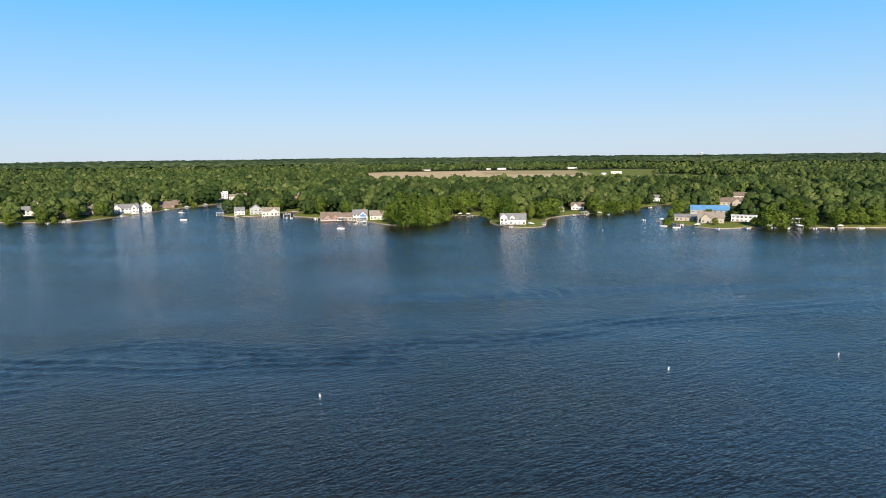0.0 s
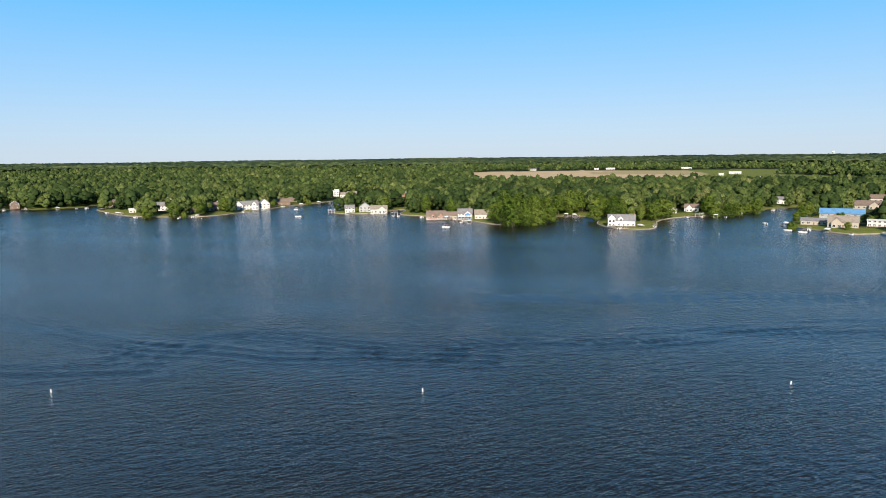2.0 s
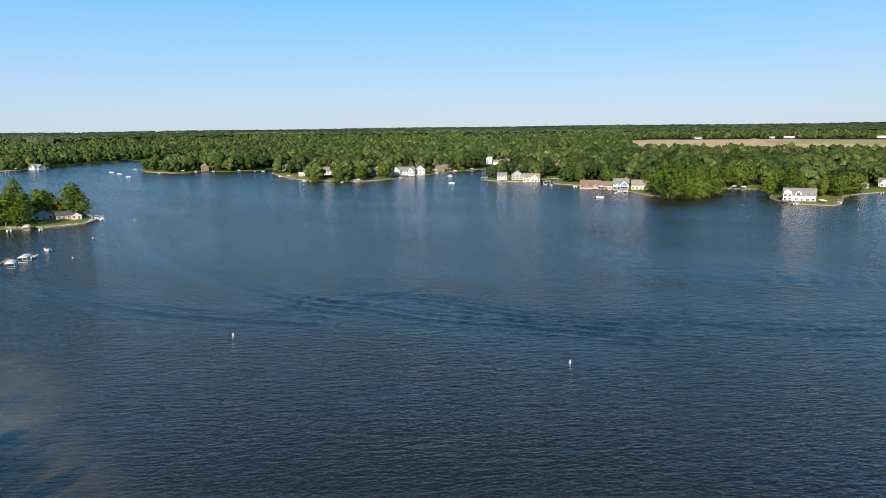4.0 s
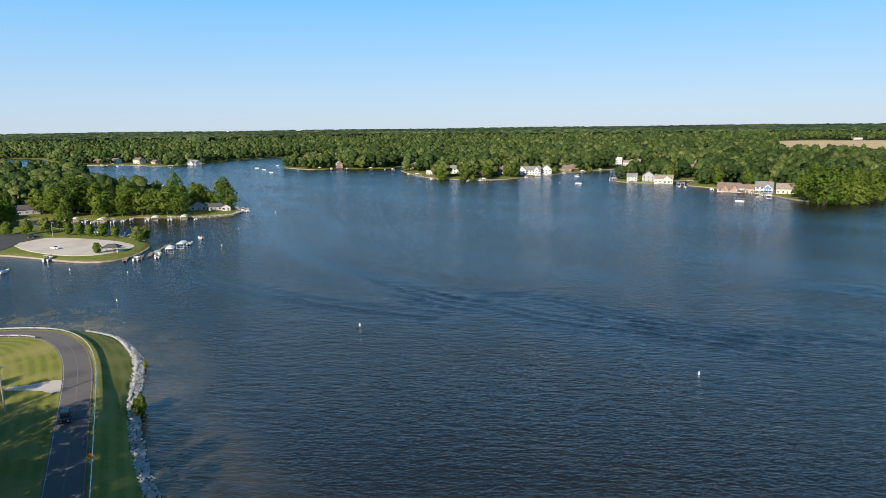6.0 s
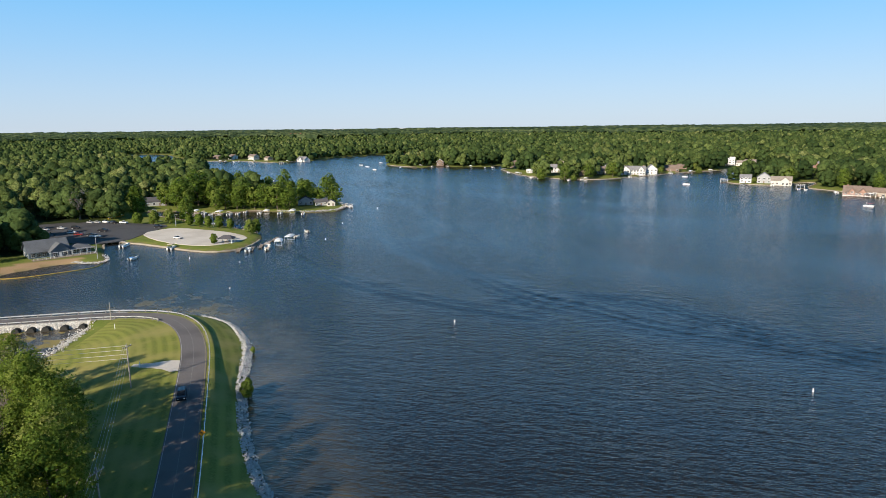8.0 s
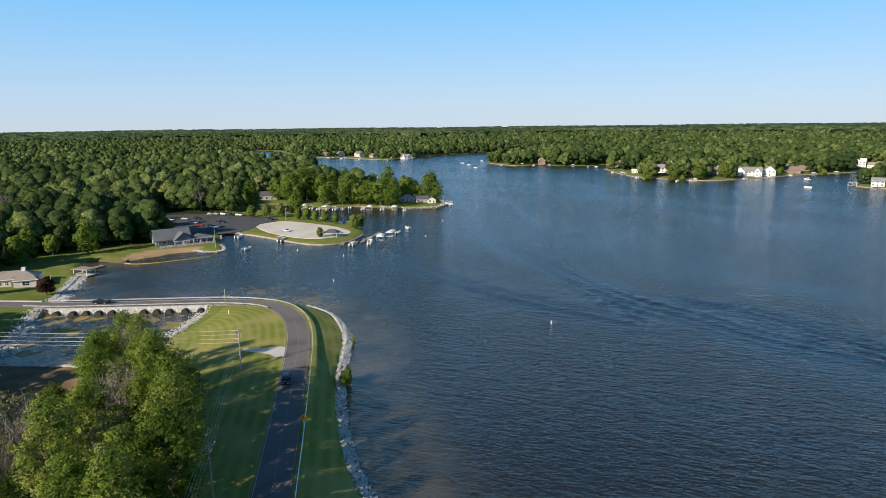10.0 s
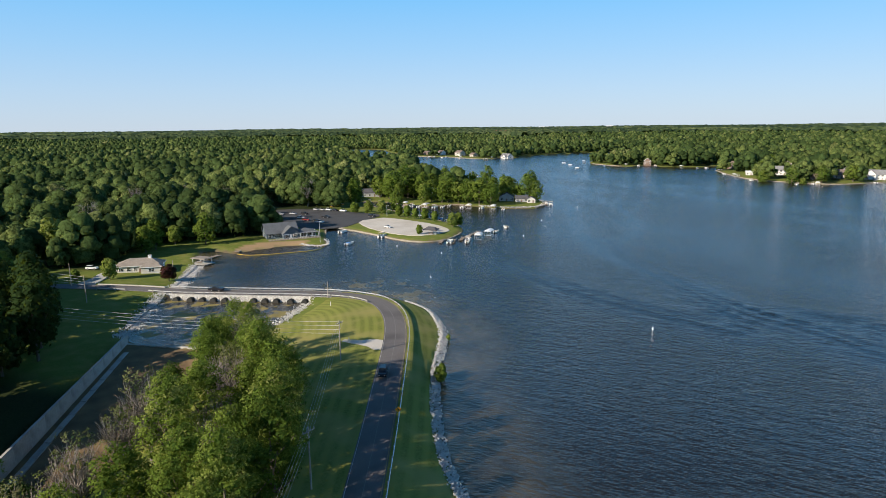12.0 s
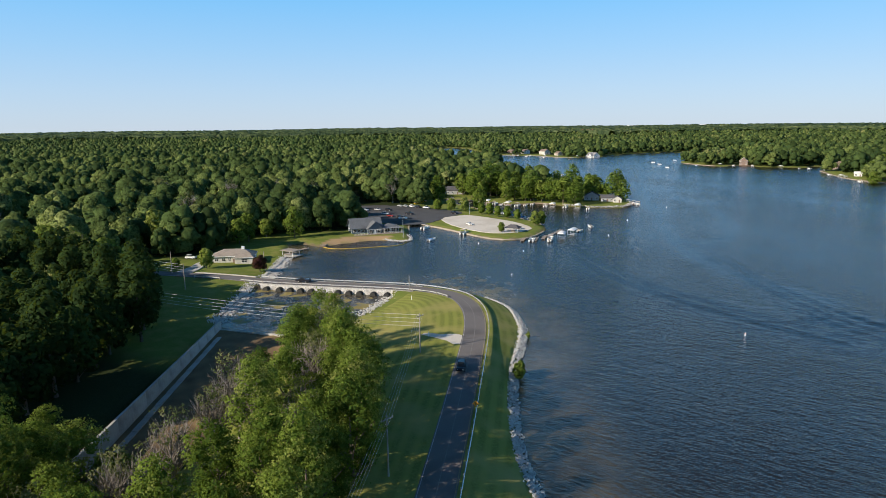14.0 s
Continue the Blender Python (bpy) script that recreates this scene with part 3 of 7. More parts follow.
def part(name, bm, material, parent=None, label=""):
    """A bmesh, or a pair of corners and faces, as one mesh object under a thing or a part."""
    me = bpy.data.meshes.new(name)
    if isinstance(bm, tuple):
        me.from_pydata([tuple(v) for v in bm[0]], [], [tuple(f) for f in bm[1]])
    else:
        bm.to_mesh(me)
        bm.free()
    me.materials.append(material)
    ob = new(name, me)
    if parent is not None:
        ob.parent = parent
    return tagged(ob, label)


def thing(name, m, label, category, group="", kind=""):
    ob = new(name)
    ob.matrix_world = m
    ob.empty_display_size = 0.3
    return tagged(ob, label, category, group, kind)


def zat(x, y):
    return float(land_height(np.array([[x, y]], float))[0])


def slab(name, poly, z, material, label, category="", kind="structure", thick=0.25):
    bm = bmesh.new()
    top = bm.faces.new([bm.verts.new((x, y, z)) for x, y in poly])
    ex = bmesh.ops.extrude_face_region(bm, geom=[top])
    bmesh.ops.translate(bm, verts=[v for v in ex["geom"] if isinstance(v, bmesh.types.BMVert)], vec=(0, 0, -thick))
    bmesh.ops.recalc_face_normals(bm, faces=bm.faces)
    bmesh.ops.triangulate(bm, faces=[f for f in bm.faces if len(f.verts) > 4])
    return tagged(part(name, bm, material), label, category, kind=kind)


def strip(name, line, half, z, material, parent=None, label="", offset=0.0, thick=0.12):
    """A band along a line, with sides."""
    line = np.asarray(line, float)
    t = np.gradient(line, axis=0)
    t /= np.linalg.norm(t, axis=1)[:, None]
    nrm = np.stack([-t[:, 1], t[:, 0]], 1)
    zz = np.broadcast_to(np.asarray(z, float), (len(line),))
    l, r = line + nrm * (offset + half), line + nrm * (offset - half)
    v, f = [], []
    for k in range(len(line)):
        v += [(*l[k], zz[k]), (*r[k], zz[k]), (*r[k], zz[k] - thick), (*l[k], zz[k] - thick)]
    for k in range(len(line) - 1):
        a, b = 4 * k, 4 * k + 4
        for i in range(4):
            j = (i + 1) % 4
            f.append((a + i, a + j, b + j, b + i))
    f += [(3, 2, 1, 0), (4 * len(line) - 4, 4 * len(line) - 3, 4 * len(line) - 2, 4 * len(line) - 1)]
    return part(name, (v, f), material, parent, label)


ROAD_Z = 3.55
road = tagged(strip("road", ROADLINE, 3.05, road_height(ROADLINE[:, 0]), M_asphalt), "grey two-lane asphalt road curving along the dam", "road", kind="structure")
lot_gravel = slab("gravel_lot", GRAVEL_P, 1.34, M_gravel, "pale empty gravel lot beside the lake", "gravel lot")
lot_tarmac = slab("parking_lot", TARMAC_P, 1.30, M_lot, "dark asphalt parking lot with parked cars", "parking lot")

# ---------------------------------------------------------------- trees


def clumps(rng, pos, nrm, size, lo=0.6, hi=1.35):
    """Four-cornered leaf clumps of uneven outline at the places given."""
    n = len(pos)
    u = np.cross(nrm, rng.normal(size=(n, 3)))
    u /= np.linalg.norm(u, axis=1)[:, None]
    v = np.cross(nrm, u)
    s = size * rng.uniform(lo, hi, n)[:, None]
    e = rng.uniform(0.55, 1.0, (n, 4, 1))
    return np.stack([pos + (u + v * 0.3) * s * e[:, 0], pos + (v - u * 0.3) * s * e[:, 1], pos - (u + v * 0.3) * s * e[:, 2], pos - (v - u * 0.3) * s * e[:, 3]], 1)


def leaf_quads(rng, height, radius, base, lobes, count, size, flat=0.85, low=-1.0, ruffle=0.4, skirt=0.8):
    """Corners of leaf clumps on the boughs of a full crown, denser ones inside toned dark as painted shade, and a tone
    for each.
    """
    lob = []
    deep = height - base
    for k in range(lobes):
        u = (k + rng.uniform(0.1, 0.9)) / lobes
        a = k * 2.399963 + rng.uniform(-0.4, 0.4)
        wide = skirt + (1 - skirt) * u / 0.4 if u < 0.4 else max(0.2, 1 - ((u - 0.4) / 0.63) ** 2.6) ** 0.5
        r = radius * 0.42 * rng.uniform(0.8, 1.2) * (0.75 + 0.25 * wide)
        out = max(0.0, radius * wide * rng.uniform(0.92, 1.08) - r)
        lob.append((out * math.cos(a), out * math.sin(a), base + deep * (0.10 + 0.80 * u), r))
    lob.append((0, 0, base + deep * 0.55, radius * 0.66))
    lob.append((0, 0, base + deep * 0.30, radius * 0.66))
    lob = np.array(lob)
    n = count * 3
    which = rng.choice(len(lob), n, p=lob[:, 3] ** 2 / (lob[:, 3] ** 2).sum())
    d = rng.normal(size=(n, 3))
    d[:, 2] = np.where(d[:, 2] < low, -d[:, 2], d[:, 2] * 0.9 + 0.2)
    d /= np.linalg.norm(d, axis=1)[:, None]
    pos = lob[which, :3] + d * (lob[which, 3] * rng.uniform(0.8, 1.12, n))[:, None] * np.array([1, 1, flat])
    gap = (np.linalg.norm((pos[:, None] - lob[None, :, :3]) / np.array([1, 1, flat]), axis=2) / lob[None, :, 3]).min(1)
    best = np.sort(np.argsort(-np.minimum(gap, 0.92) + rng.uniform(0, 0.05, n))[:count])
    pos, d, which = pos[best], d[best], which[best]
    nrm = d + rng.normal(scale=ruffle, size=(count, 3)) + np.array([0, 0, 0.25])
    nrm /= np.linalg.norm(nrm, axis=1)[:, None]
    tone = 0.42 + 0.22 * (which / len(lob) - 0.5) + rng.uniform(-0.12, 0.12, count)
    # the inner foliage that closes the crown, its low tone painting the shade inside
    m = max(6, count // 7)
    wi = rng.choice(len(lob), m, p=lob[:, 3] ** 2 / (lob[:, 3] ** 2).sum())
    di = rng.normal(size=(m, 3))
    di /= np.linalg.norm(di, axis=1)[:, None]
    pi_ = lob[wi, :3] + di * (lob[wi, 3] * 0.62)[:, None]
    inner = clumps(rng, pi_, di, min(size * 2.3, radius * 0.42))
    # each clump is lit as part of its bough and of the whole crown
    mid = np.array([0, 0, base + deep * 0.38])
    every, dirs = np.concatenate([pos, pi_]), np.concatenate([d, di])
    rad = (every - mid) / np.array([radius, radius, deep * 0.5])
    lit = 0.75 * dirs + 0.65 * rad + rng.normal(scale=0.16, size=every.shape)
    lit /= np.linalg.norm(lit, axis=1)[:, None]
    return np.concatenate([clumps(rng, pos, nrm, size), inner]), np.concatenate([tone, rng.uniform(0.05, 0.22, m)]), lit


def spray_quads(rng, height, radius, base, boughs, count, size, gaps=0.0):
    """A tall uneven crown seen close: boughs carry sprays, and every spray is a loose tuft of small leaf clumps."""
    deep = height - base
    lob = []
    for k in range(boughs):
        u = (k + rng.uniform(0.0, 1.0)) / boughs
        a = k * 2.399963 + rng.uniform(-0.6, 0.6)
        wide = 0.62 + 0.38 * u / 0.45 if u < 0.45 else max(0.12, 1 - ((u - 0.45) / 0.6) ** 2.0) ** 0.6
        r = radius * rng.uniform(0.16, 0.34)
        out = max(0.0, radius * wide * rng.uniform(0.70, 1.18) - r)
        lob.append((out * math.cos(a), out * math.sin(a), base + deep * (0.06 + 0.88 * u), r))
    lob = np.array(lob)
    tufts = count // 11
    which = rng.choice(len(lob), tufts * 3, p=lob[:, 3] ** 2 / (lob[:, 3] ** 2).sum())
    d = rng.normal(size=(tufts * 3, 3))
    d[:, 2] = np.where(d[:, 2] < -0.5, -d[:, 2], d[:, 2] + 0.15)
    d /= np.linalg.norm(d, axis=1)[:, None]
    pos = lob[which, :3] + d * (lob[which, 3] * rng.uniform(0.55, 1.12, tufts * 3))[:, None]
    pos[:, 2] = np.minimum(pos[:, 2], height * rng.uniform(0.93, 1.02, tufts * 3))
    gap = (np.linalg.norm(pos[:, None] - lob[None, :, :3], axis=2) / lob[None, :, 3]).min(1)
    best = np.argsort(-np.minimum(gap, 0.9) + rng.uniform(0, 0.10, tufts * 3))[:tufts]
    pos, d, which = pos[best], d[best], which[best]
    bough_tone = rng.uniform(-0.2, 0.2, len(lob))
    own = np.repeat(np.arange(tufts), 11)
    leaf = pos[own] + rng.normal(size=(tufts * 11, 3)) * np.array([0.34, 0.34, 0.2])
    nrm = 0.5 * d[own] + rng.normal(scale=0.65, size=(tufts * 11, 3)) + np.array([0, 0, 0.35])
    nrm /= np.linalg.norm(nrm, axis=1)[:, None]
    tone = 0.40 + bough_tone[which][own] + rng.uniform(-0.1, 0.1, tufts)[own] + rng.uniform(-0.08, 0.08, tufts * 11)
    # inner clumps close the crown; their low tone paints its inner shade
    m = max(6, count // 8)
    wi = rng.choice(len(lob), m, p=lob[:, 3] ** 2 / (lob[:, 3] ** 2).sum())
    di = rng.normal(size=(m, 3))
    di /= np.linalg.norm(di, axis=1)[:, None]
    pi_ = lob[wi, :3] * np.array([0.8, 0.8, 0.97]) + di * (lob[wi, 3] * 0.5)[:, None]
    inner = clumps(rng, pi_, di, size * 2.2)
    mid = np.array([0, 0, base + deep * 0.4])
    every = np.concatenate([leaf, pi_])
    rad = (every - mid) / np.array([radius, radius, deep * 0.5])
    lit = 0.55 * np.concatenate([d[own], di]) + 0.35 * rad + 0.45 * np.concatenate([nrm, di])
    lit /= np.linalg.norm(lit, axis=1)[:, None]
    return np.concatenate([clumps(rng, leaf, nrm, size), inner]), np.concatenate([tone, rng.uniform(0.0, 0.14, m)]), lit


def quad_mesh(name, quads, tone, material, normals):
    n = len(quads)
    me = bpy.data.meshes.new(name)
    me.vertices.add(4 * n)
    me.vertices.foreach_set("co", quads.reshape(-1).astype(np.float32))
    me.loops.add(4 * n)
    me.loops.foreach_set("vertex_index", np.arange(4 * n, dtype=np.int32))
    me.polygons.add(n)
    me.polygons.foreach_set("loop_start", np.arange(0, 4 * n, 4, dtype=np.int32))
    me.materials.append(material)
    me.update(calc_edges=True)
    at = me.attributes.new("tone", "FLOAT", "POINT")
    at.data.foreach_set("value", np.repeat(tone, 4).astype(np.float32))
    me.attributes.new("custom_normal", "FLOAT_VECTOR", "POINT").data.foreach_set("vector", np.repeat(normals, 4, axis=0).astype(np.float32).ravel())
    return me


def limb(v, f, a, b, ra, rb, sides=6):
    a, b = Vector(a), Vector(b)
    q = (b - a).to_track_quat("Z", "Y")
    k = len(v)
    for p, r in ((a, ra), (b, rb)):
        for i in range(sides):
            t = 2 * math.pi * i / sides
            v.append(tuple(p + q @ Vector((r * math.cos(t), r * math.sin(t), 0))))
    for i in range(sides):
        j = (i + 1) % sides
        f.append((k + i, k + j, k + sides + j, k + sides + i))
    f.append(tuple(k + sides + i for i in range(sides)))


def tree_kind(name, seed, height, radius, base, lobes, count, size, limbs, label, tone_shift=0.0, flat=0.9, leaf=None, twigs=0):
    """A tree at the origin: trunk with limbs, and a crown of leaf clumps. Kept far below ground, to be copied."""
    rng = np.random.default_rng(seed)
    root = new(name)
    root.empty_display_size = 0.3
    tagged(root, label, "tree", "trees")
    v, f = [], []
    top = base + (height - base) * 0.55
    tr = height * 0.016 + 0.08
    bend = rng.uniform(-0.4, 0.4, 2)
    limb(v, f, (0, 0, -0.8), (bend[0] * 0.5, bend[1] * 0.5, base), tr * 1.35, tr * 0.95)
    limb(v, f, (bend[0] * 0.5, bend[1] * 0.5, base), (bend[0], bend[1], top), tr * 0.95, tr * 0.4)
    for k in range(limbs):
        a, h0 = k * 2.4 + rng.uniform(-0.4, 0.4), base + (top - base) * rng.uniform(0.0, 0.8)
        out, up = radius * rng.uniform(0.5, 0.85), (height - base) * rng.uniform(0.15, 0.35)
        tip = (out * math.cos(a), out * math.sin(a), min(height * 0.93, h0 + up))
        limb(v, f, (bend[0] * 0.7, bend[1] * 0.7, h0), tip, tr * 0.42, tr * 0.1, 5)
        for _ in range(twigs):
            u = rng.uniform(0.35, 1.0)
            at_ = [p * u + q_ * (1 - u) for p, q_ in zip(tip, (bend[0] * 0.7, bend[1] * 0.7, h0))]
            limb(v, f, at_, (at_[0] * 1.15 + rng.normal() * 0.7, at_[1] * 1.15 + rng.normal() * 0.7, at_[2] + rng.uniform(1.2, 3.0)), 0.035, 0.014, 3)
    part("trunk", (v, f), M_twig if twigs else M_bark, root)
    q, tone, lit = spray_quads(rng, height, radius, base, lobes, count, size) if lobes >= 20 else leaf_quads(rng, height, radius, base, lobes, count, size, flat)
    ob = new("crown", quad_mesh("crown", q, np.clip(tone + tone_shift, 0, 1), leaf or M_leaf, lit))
    ob.parent = root
    return root


M_sparse = leaf_material("sparse_leaves", ((0.12, 0.12, 0.07), (0.15, 0.16, 0.07), (0.18, 0.19, 0.08)))
rs = random.Random(5)
BROAD = "broad green leafy tree with full summer crown"
NEAR = [tree_kind("tree", 11 + k, h, r, b, n, c, 0.17, 9, lab, ts) for k, (h, r, b, n, c, ts, lab) in
        enumerate(((20, 5.4, 1.0, 58, 7600, -0.12, "tall green leafy tree beside the dam road"), (17, 5.2, 0.8, 46, 7000, 0.10, "bright green leafy tree beside the dam road"),
                   (22, 4.8, 1.2, 70, 7800, 0.22, "tall yellow-green tree beside the dam road"), (15.5, 5.0, 0.8, 44, 7000, -0.22, "dark green leafy tree beside the dam road")))]
MID = [tree_kind("tree", 31 + k, h, r, b, 12, 820, 0.50, 3, lab, ts, fl) for k, (h, r, b, ts, fl, lab) in
       enumerate(((18, 6.2, 0.8, 0.0, 0.9, BROAD), (15, 5.4, 0.6, 0.1, 0.9, BROAD), (20, 6.4, 1.0, -0.1, 0.8, "tall dark green leafy tree by the shore"),
                  (12, 4.6, 0.8, 0.24, 0.9, "rounded bright green yard tree"), (17, 5.0, 0.9, 0.06, 1.0, BROAD), (9, 3.2, 0.7, 0.05, 0.8, "small green yard tree on a lawn"),
                  (21, 7.0, 1.0, -0.02, 0.9, "large spreading green tree by the shore"), (16, 3.6, 0.8, 0.2, 1.2, "slender yellow-green tree by the shore")))]
FULL = [tree_kind("tree", 61 + k, h, r, b, 13, 1300, 0.50, 5, "tall tree in the woods by the spillway, leaves coloured as in shade", ts, leaf=M_shade) for k, (h, r, b, ts) in
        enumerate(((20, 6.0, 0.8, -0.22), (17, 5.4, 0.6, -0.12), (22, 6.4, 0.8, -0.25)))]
PLUM = tree_kind("tree", 71, 6.5, 3.2, 1.0, 9, 700, 0.42, 4, "dark purple plum tree beside the bungalow", 0.0, 0.8, leaf_material("purple_leaves", ((0.03, 0.012, 0.014), (0.06, 0.022, 0.024), (0.09, 0.03, 0.03))))
BARE = [tree_kind("tree", 81 + k, h, r, 2.0, 30, 900, 0.15, 34, "half-bare grey tree with thin foliage", 0.0, 0.8, M_sparse, 18) for k, (h, r) in enumerate(((15, 4.2), (13, 3.6)))]
BUSH = tree_kind("bush", 91, 4.2, 1.5, 0.1, 8, 500, 0.28, 3, "yellow-green bush growing among the riprap", 0.15, 1.2)
for proto in NEAR + MID + FULL + BARE + [PLUM, BUSH]:
    proto.location = (0, 0, -300)


def put_tree(proto, x, y, s=1.0, z=None, turn=None, wide=1.0):
    z = zat(x, y) - 0.1 if z is None else z
    m = pose(x, y, z, 0, 0, rs.uniform(0, 360) if turn is None else turn)
    ob = copy_thing(proto, m)
    ob.scale = (s * wide * rs.uniform(0.94, 1.06), s * wide * rs.uniform(0.94, 1.06), s)
    return ob

# ---------------------------------------------------------------- mesh pieces


def box(v, f, x0, x1, y0, y1, z0, z1):
    k = len(v)
    v += [(x0, y0, z0), (x1, y0, z0), (x1, y1, z0), (x0, y1, z0), (x0, y0, z1), (x1, y0, z1), (x1, y1, z1), (x0, y1, z1)]
    f += [tuple(k + i for i in q) for q in ((3, 2, 1, 0), (4, 5, 6, 7), (0, 1, 5, 4), (1, 2, 6, 5), (2, 3, 7, 6), (3, 0, 4, 7))]


def boxes(*spans):
    v, f = [], []
    for s in spans:
        box(v, f, *s)
    return v, f


def tube(v, f, a, b, r, sides=8, r2=None):
    a, b = Vector(a), Vector(b)
    q = (b - a).to_track_quat("Z", "Y")
    k = len(v)
    for p, rr in ((a, r), (b, r if r2 is None else r2)):
        for i in range(sides):
            t = 2 * math.pi * i / sides
            v.append(tuple(p + q @ Vector((rr * math.cos(t), rr * math.sin(t), 0))))
    for i in range(sides):
        j = (i + 1) % sides
        f.append((k + i, k + j, k + sides + j, k + sides + i))
    f.append(tuple(k + i for i in reversed(range(sides))))
    f.append(tuple(k + sides + i for i in range(sides)))


def tubes(*runs):
    v, f = [], []
    for r in runs:
        tube(v, f, *r)
    return v, f


def share(name, me, parent, m):
    """One more part on a mesh that is there already."""
    ob = new(name, me)
    ob.parent = parent
    ob.matrix_local = m
    return ob


FRAME_ME, PANE_ME = {}, {}


def window(parent, x, y, z, w, h, turn=0.0, mat_frame=None):
    key = (round(w, 1), round(h, 1))
    if key not in FRAME_ME:
        b = 0.09
        o = part("window", boxes((-w / 2, w / 2, -0.07, 0.05, -b, 0), (-w / 2, w / 2, -0.07, 0.05, h, h + b), (-w / 2 - b, -w / 2, -0.07, 0.05, -b, h + b), (w / 2, w / 2 + b, -0.07, 0.05, -b, h + b),
                                 (-0.03, 0.03, -0.05, 0.03, 0, h), (-w / 2, -0.03, -0.045, 0.02, h * 0.5 - 0.03, h * 0.5 + 0.03), (0.03, w / 2, -0.045, 0.02, h * 0.5 - 0.03, h * 0.5 + 0.03)), M_white)
        p = part("pane", boxes((-w / 2, w / 2, -0.02, 0.02, 0, h)), M_glass)
        FRAME_ME[key], PANE_ME[key] = o.data, p.data
        bpy.data.objects.remove(o), bpy.data.objects.remove(p)
    fr = share("window", FRAME_ME[key], parent, pose(x, y, z, 0, 0, turn))
    share("pane", PANE_ME[key], fr, pose(0, 0, 0))
    return fr


def facing(x, y, turn=0.0):
    return math.degrees(math.atan2(-x, y)) + turn


HOUSES = []


def gable(parent, x0, x1, y0, y1, z0, eave, peak, along, wall, roof, over=0.45):
    """A block with a gable roof whose ridge runs along x or y: walls with their gable ends, and a roof of two thick slopes."""
    v, f = [], []
    if along == "x":
        ym = (y0 + y1) / 2
        for x in (x0, x1):
            v += [(x, y0, z0), (x, y1, z0), (x, y1, eave), (x, ym, peak), (x, y0, eave)]
    else:
        xm = (x0 + x1) / 2
        for y in (y0, y1):
            v += [(x0, y, z0), (x1, y, z0), (x1, y, eave), (xm, y, peak), (x0, y, eave)]
    f += [(0, 1, 2, 3, 4), (9, 8, 7, 6, 5), (0, 5, 6, 1), (1, 6, 7, 2), (4, 9, 5, 0), (2, 7, 8, 3), (3, 8, 9, 4)]
    part("wall", (v, f), wall, parent)
    v, f = [], []
    slope = (peak - eave) / ((y1 - y0) / 2 if along == "x" else (x1 - x0) / 2)
    t = 0.22
    for s in (-1, 1):
        k = len(v)
        if along == "x":
            ye = (y0 - over) if s < 0 else (y1 + over)
            ze = eave - over * slope
            run = [(ym, peak + 0.03), (ye, ze + 0.03), (ye, ze + 0.03 + t), (ym, peak + 0.03 + t)]
            for x in (x0 - over, x1 + over):
                v += [(x, y, z) for y, z in run]
        else:
            xe = (x0 - over) if s < 0 else (x1 + over)
            ze = eave - over * slope
            run = [(xm, peak + 0.03), (xe, ze + 0.03), (xe, ze + 0.03 + t), (xm, peak + 0.03 + t)]
            for y in (y0 - over, y1 + over):
                v += [(x, y, z) for x, z in run]
        f += [(k, k + 1, k + 2, k + 3), (k + 7, k + 6, k + 5, k + 4), (k, k + 4, k + 5, k + 1), (k + 1, k + 5, k + 6, k + 2), (k + 2, k + 6, k + 7, k + 3), (k + 3, k + 7, k + 4, k)]
    part("roof", (v, f), roof, parent)


def hip(parent, x0, x1, y0, y1, z0, eave, peak, wall, roof, over=0.6):
    """A block under a hipped roof, its ridge along x: walls, roof with eaves, white fascia."""
    part("wall", boxes((x0, x1, y0, y1, z0, eave)), wall, parent)
    a, b, c, d = x0 - over, x1 + over, y0 - over, y1 + over
    run, ym = (d - c) / 2, (c + d) / 2
    e = eave + 0.05
    v = [(a, c, e), (b, c, e), (b, d, e), (a, d, e), (a + run, ym, peak), (b - run, ym, peak), (a, c, e - 0.16), (b, c, e - 0.16), (b, d, e - 0.16), (a, d, e - 0.16)]
    part("roof", (v, [(0, 1, 5, 4), (1, 2, 5), (2, 3, 4, 5), (3, 0, 4), (9, 8, 7, 6), (0, 6, 7, 1), (1, 7, 8, 2), (2, 8, 9, 3), (3, 9, 6, 0)]), roof, parent)
    t = 0.05
    part("fascia", boxes((a - t, b + t, c - t, c, e - 0.2, e + 0.02), (a - t, b + t, d, d + t, e - 0.2, e + 0.02), (a - t, a, c, d, e - 0.2, e + 0.02), (b, b + t, c, d, e - 0.2, e + 0.02)), M_white, parent, "white fascia board")


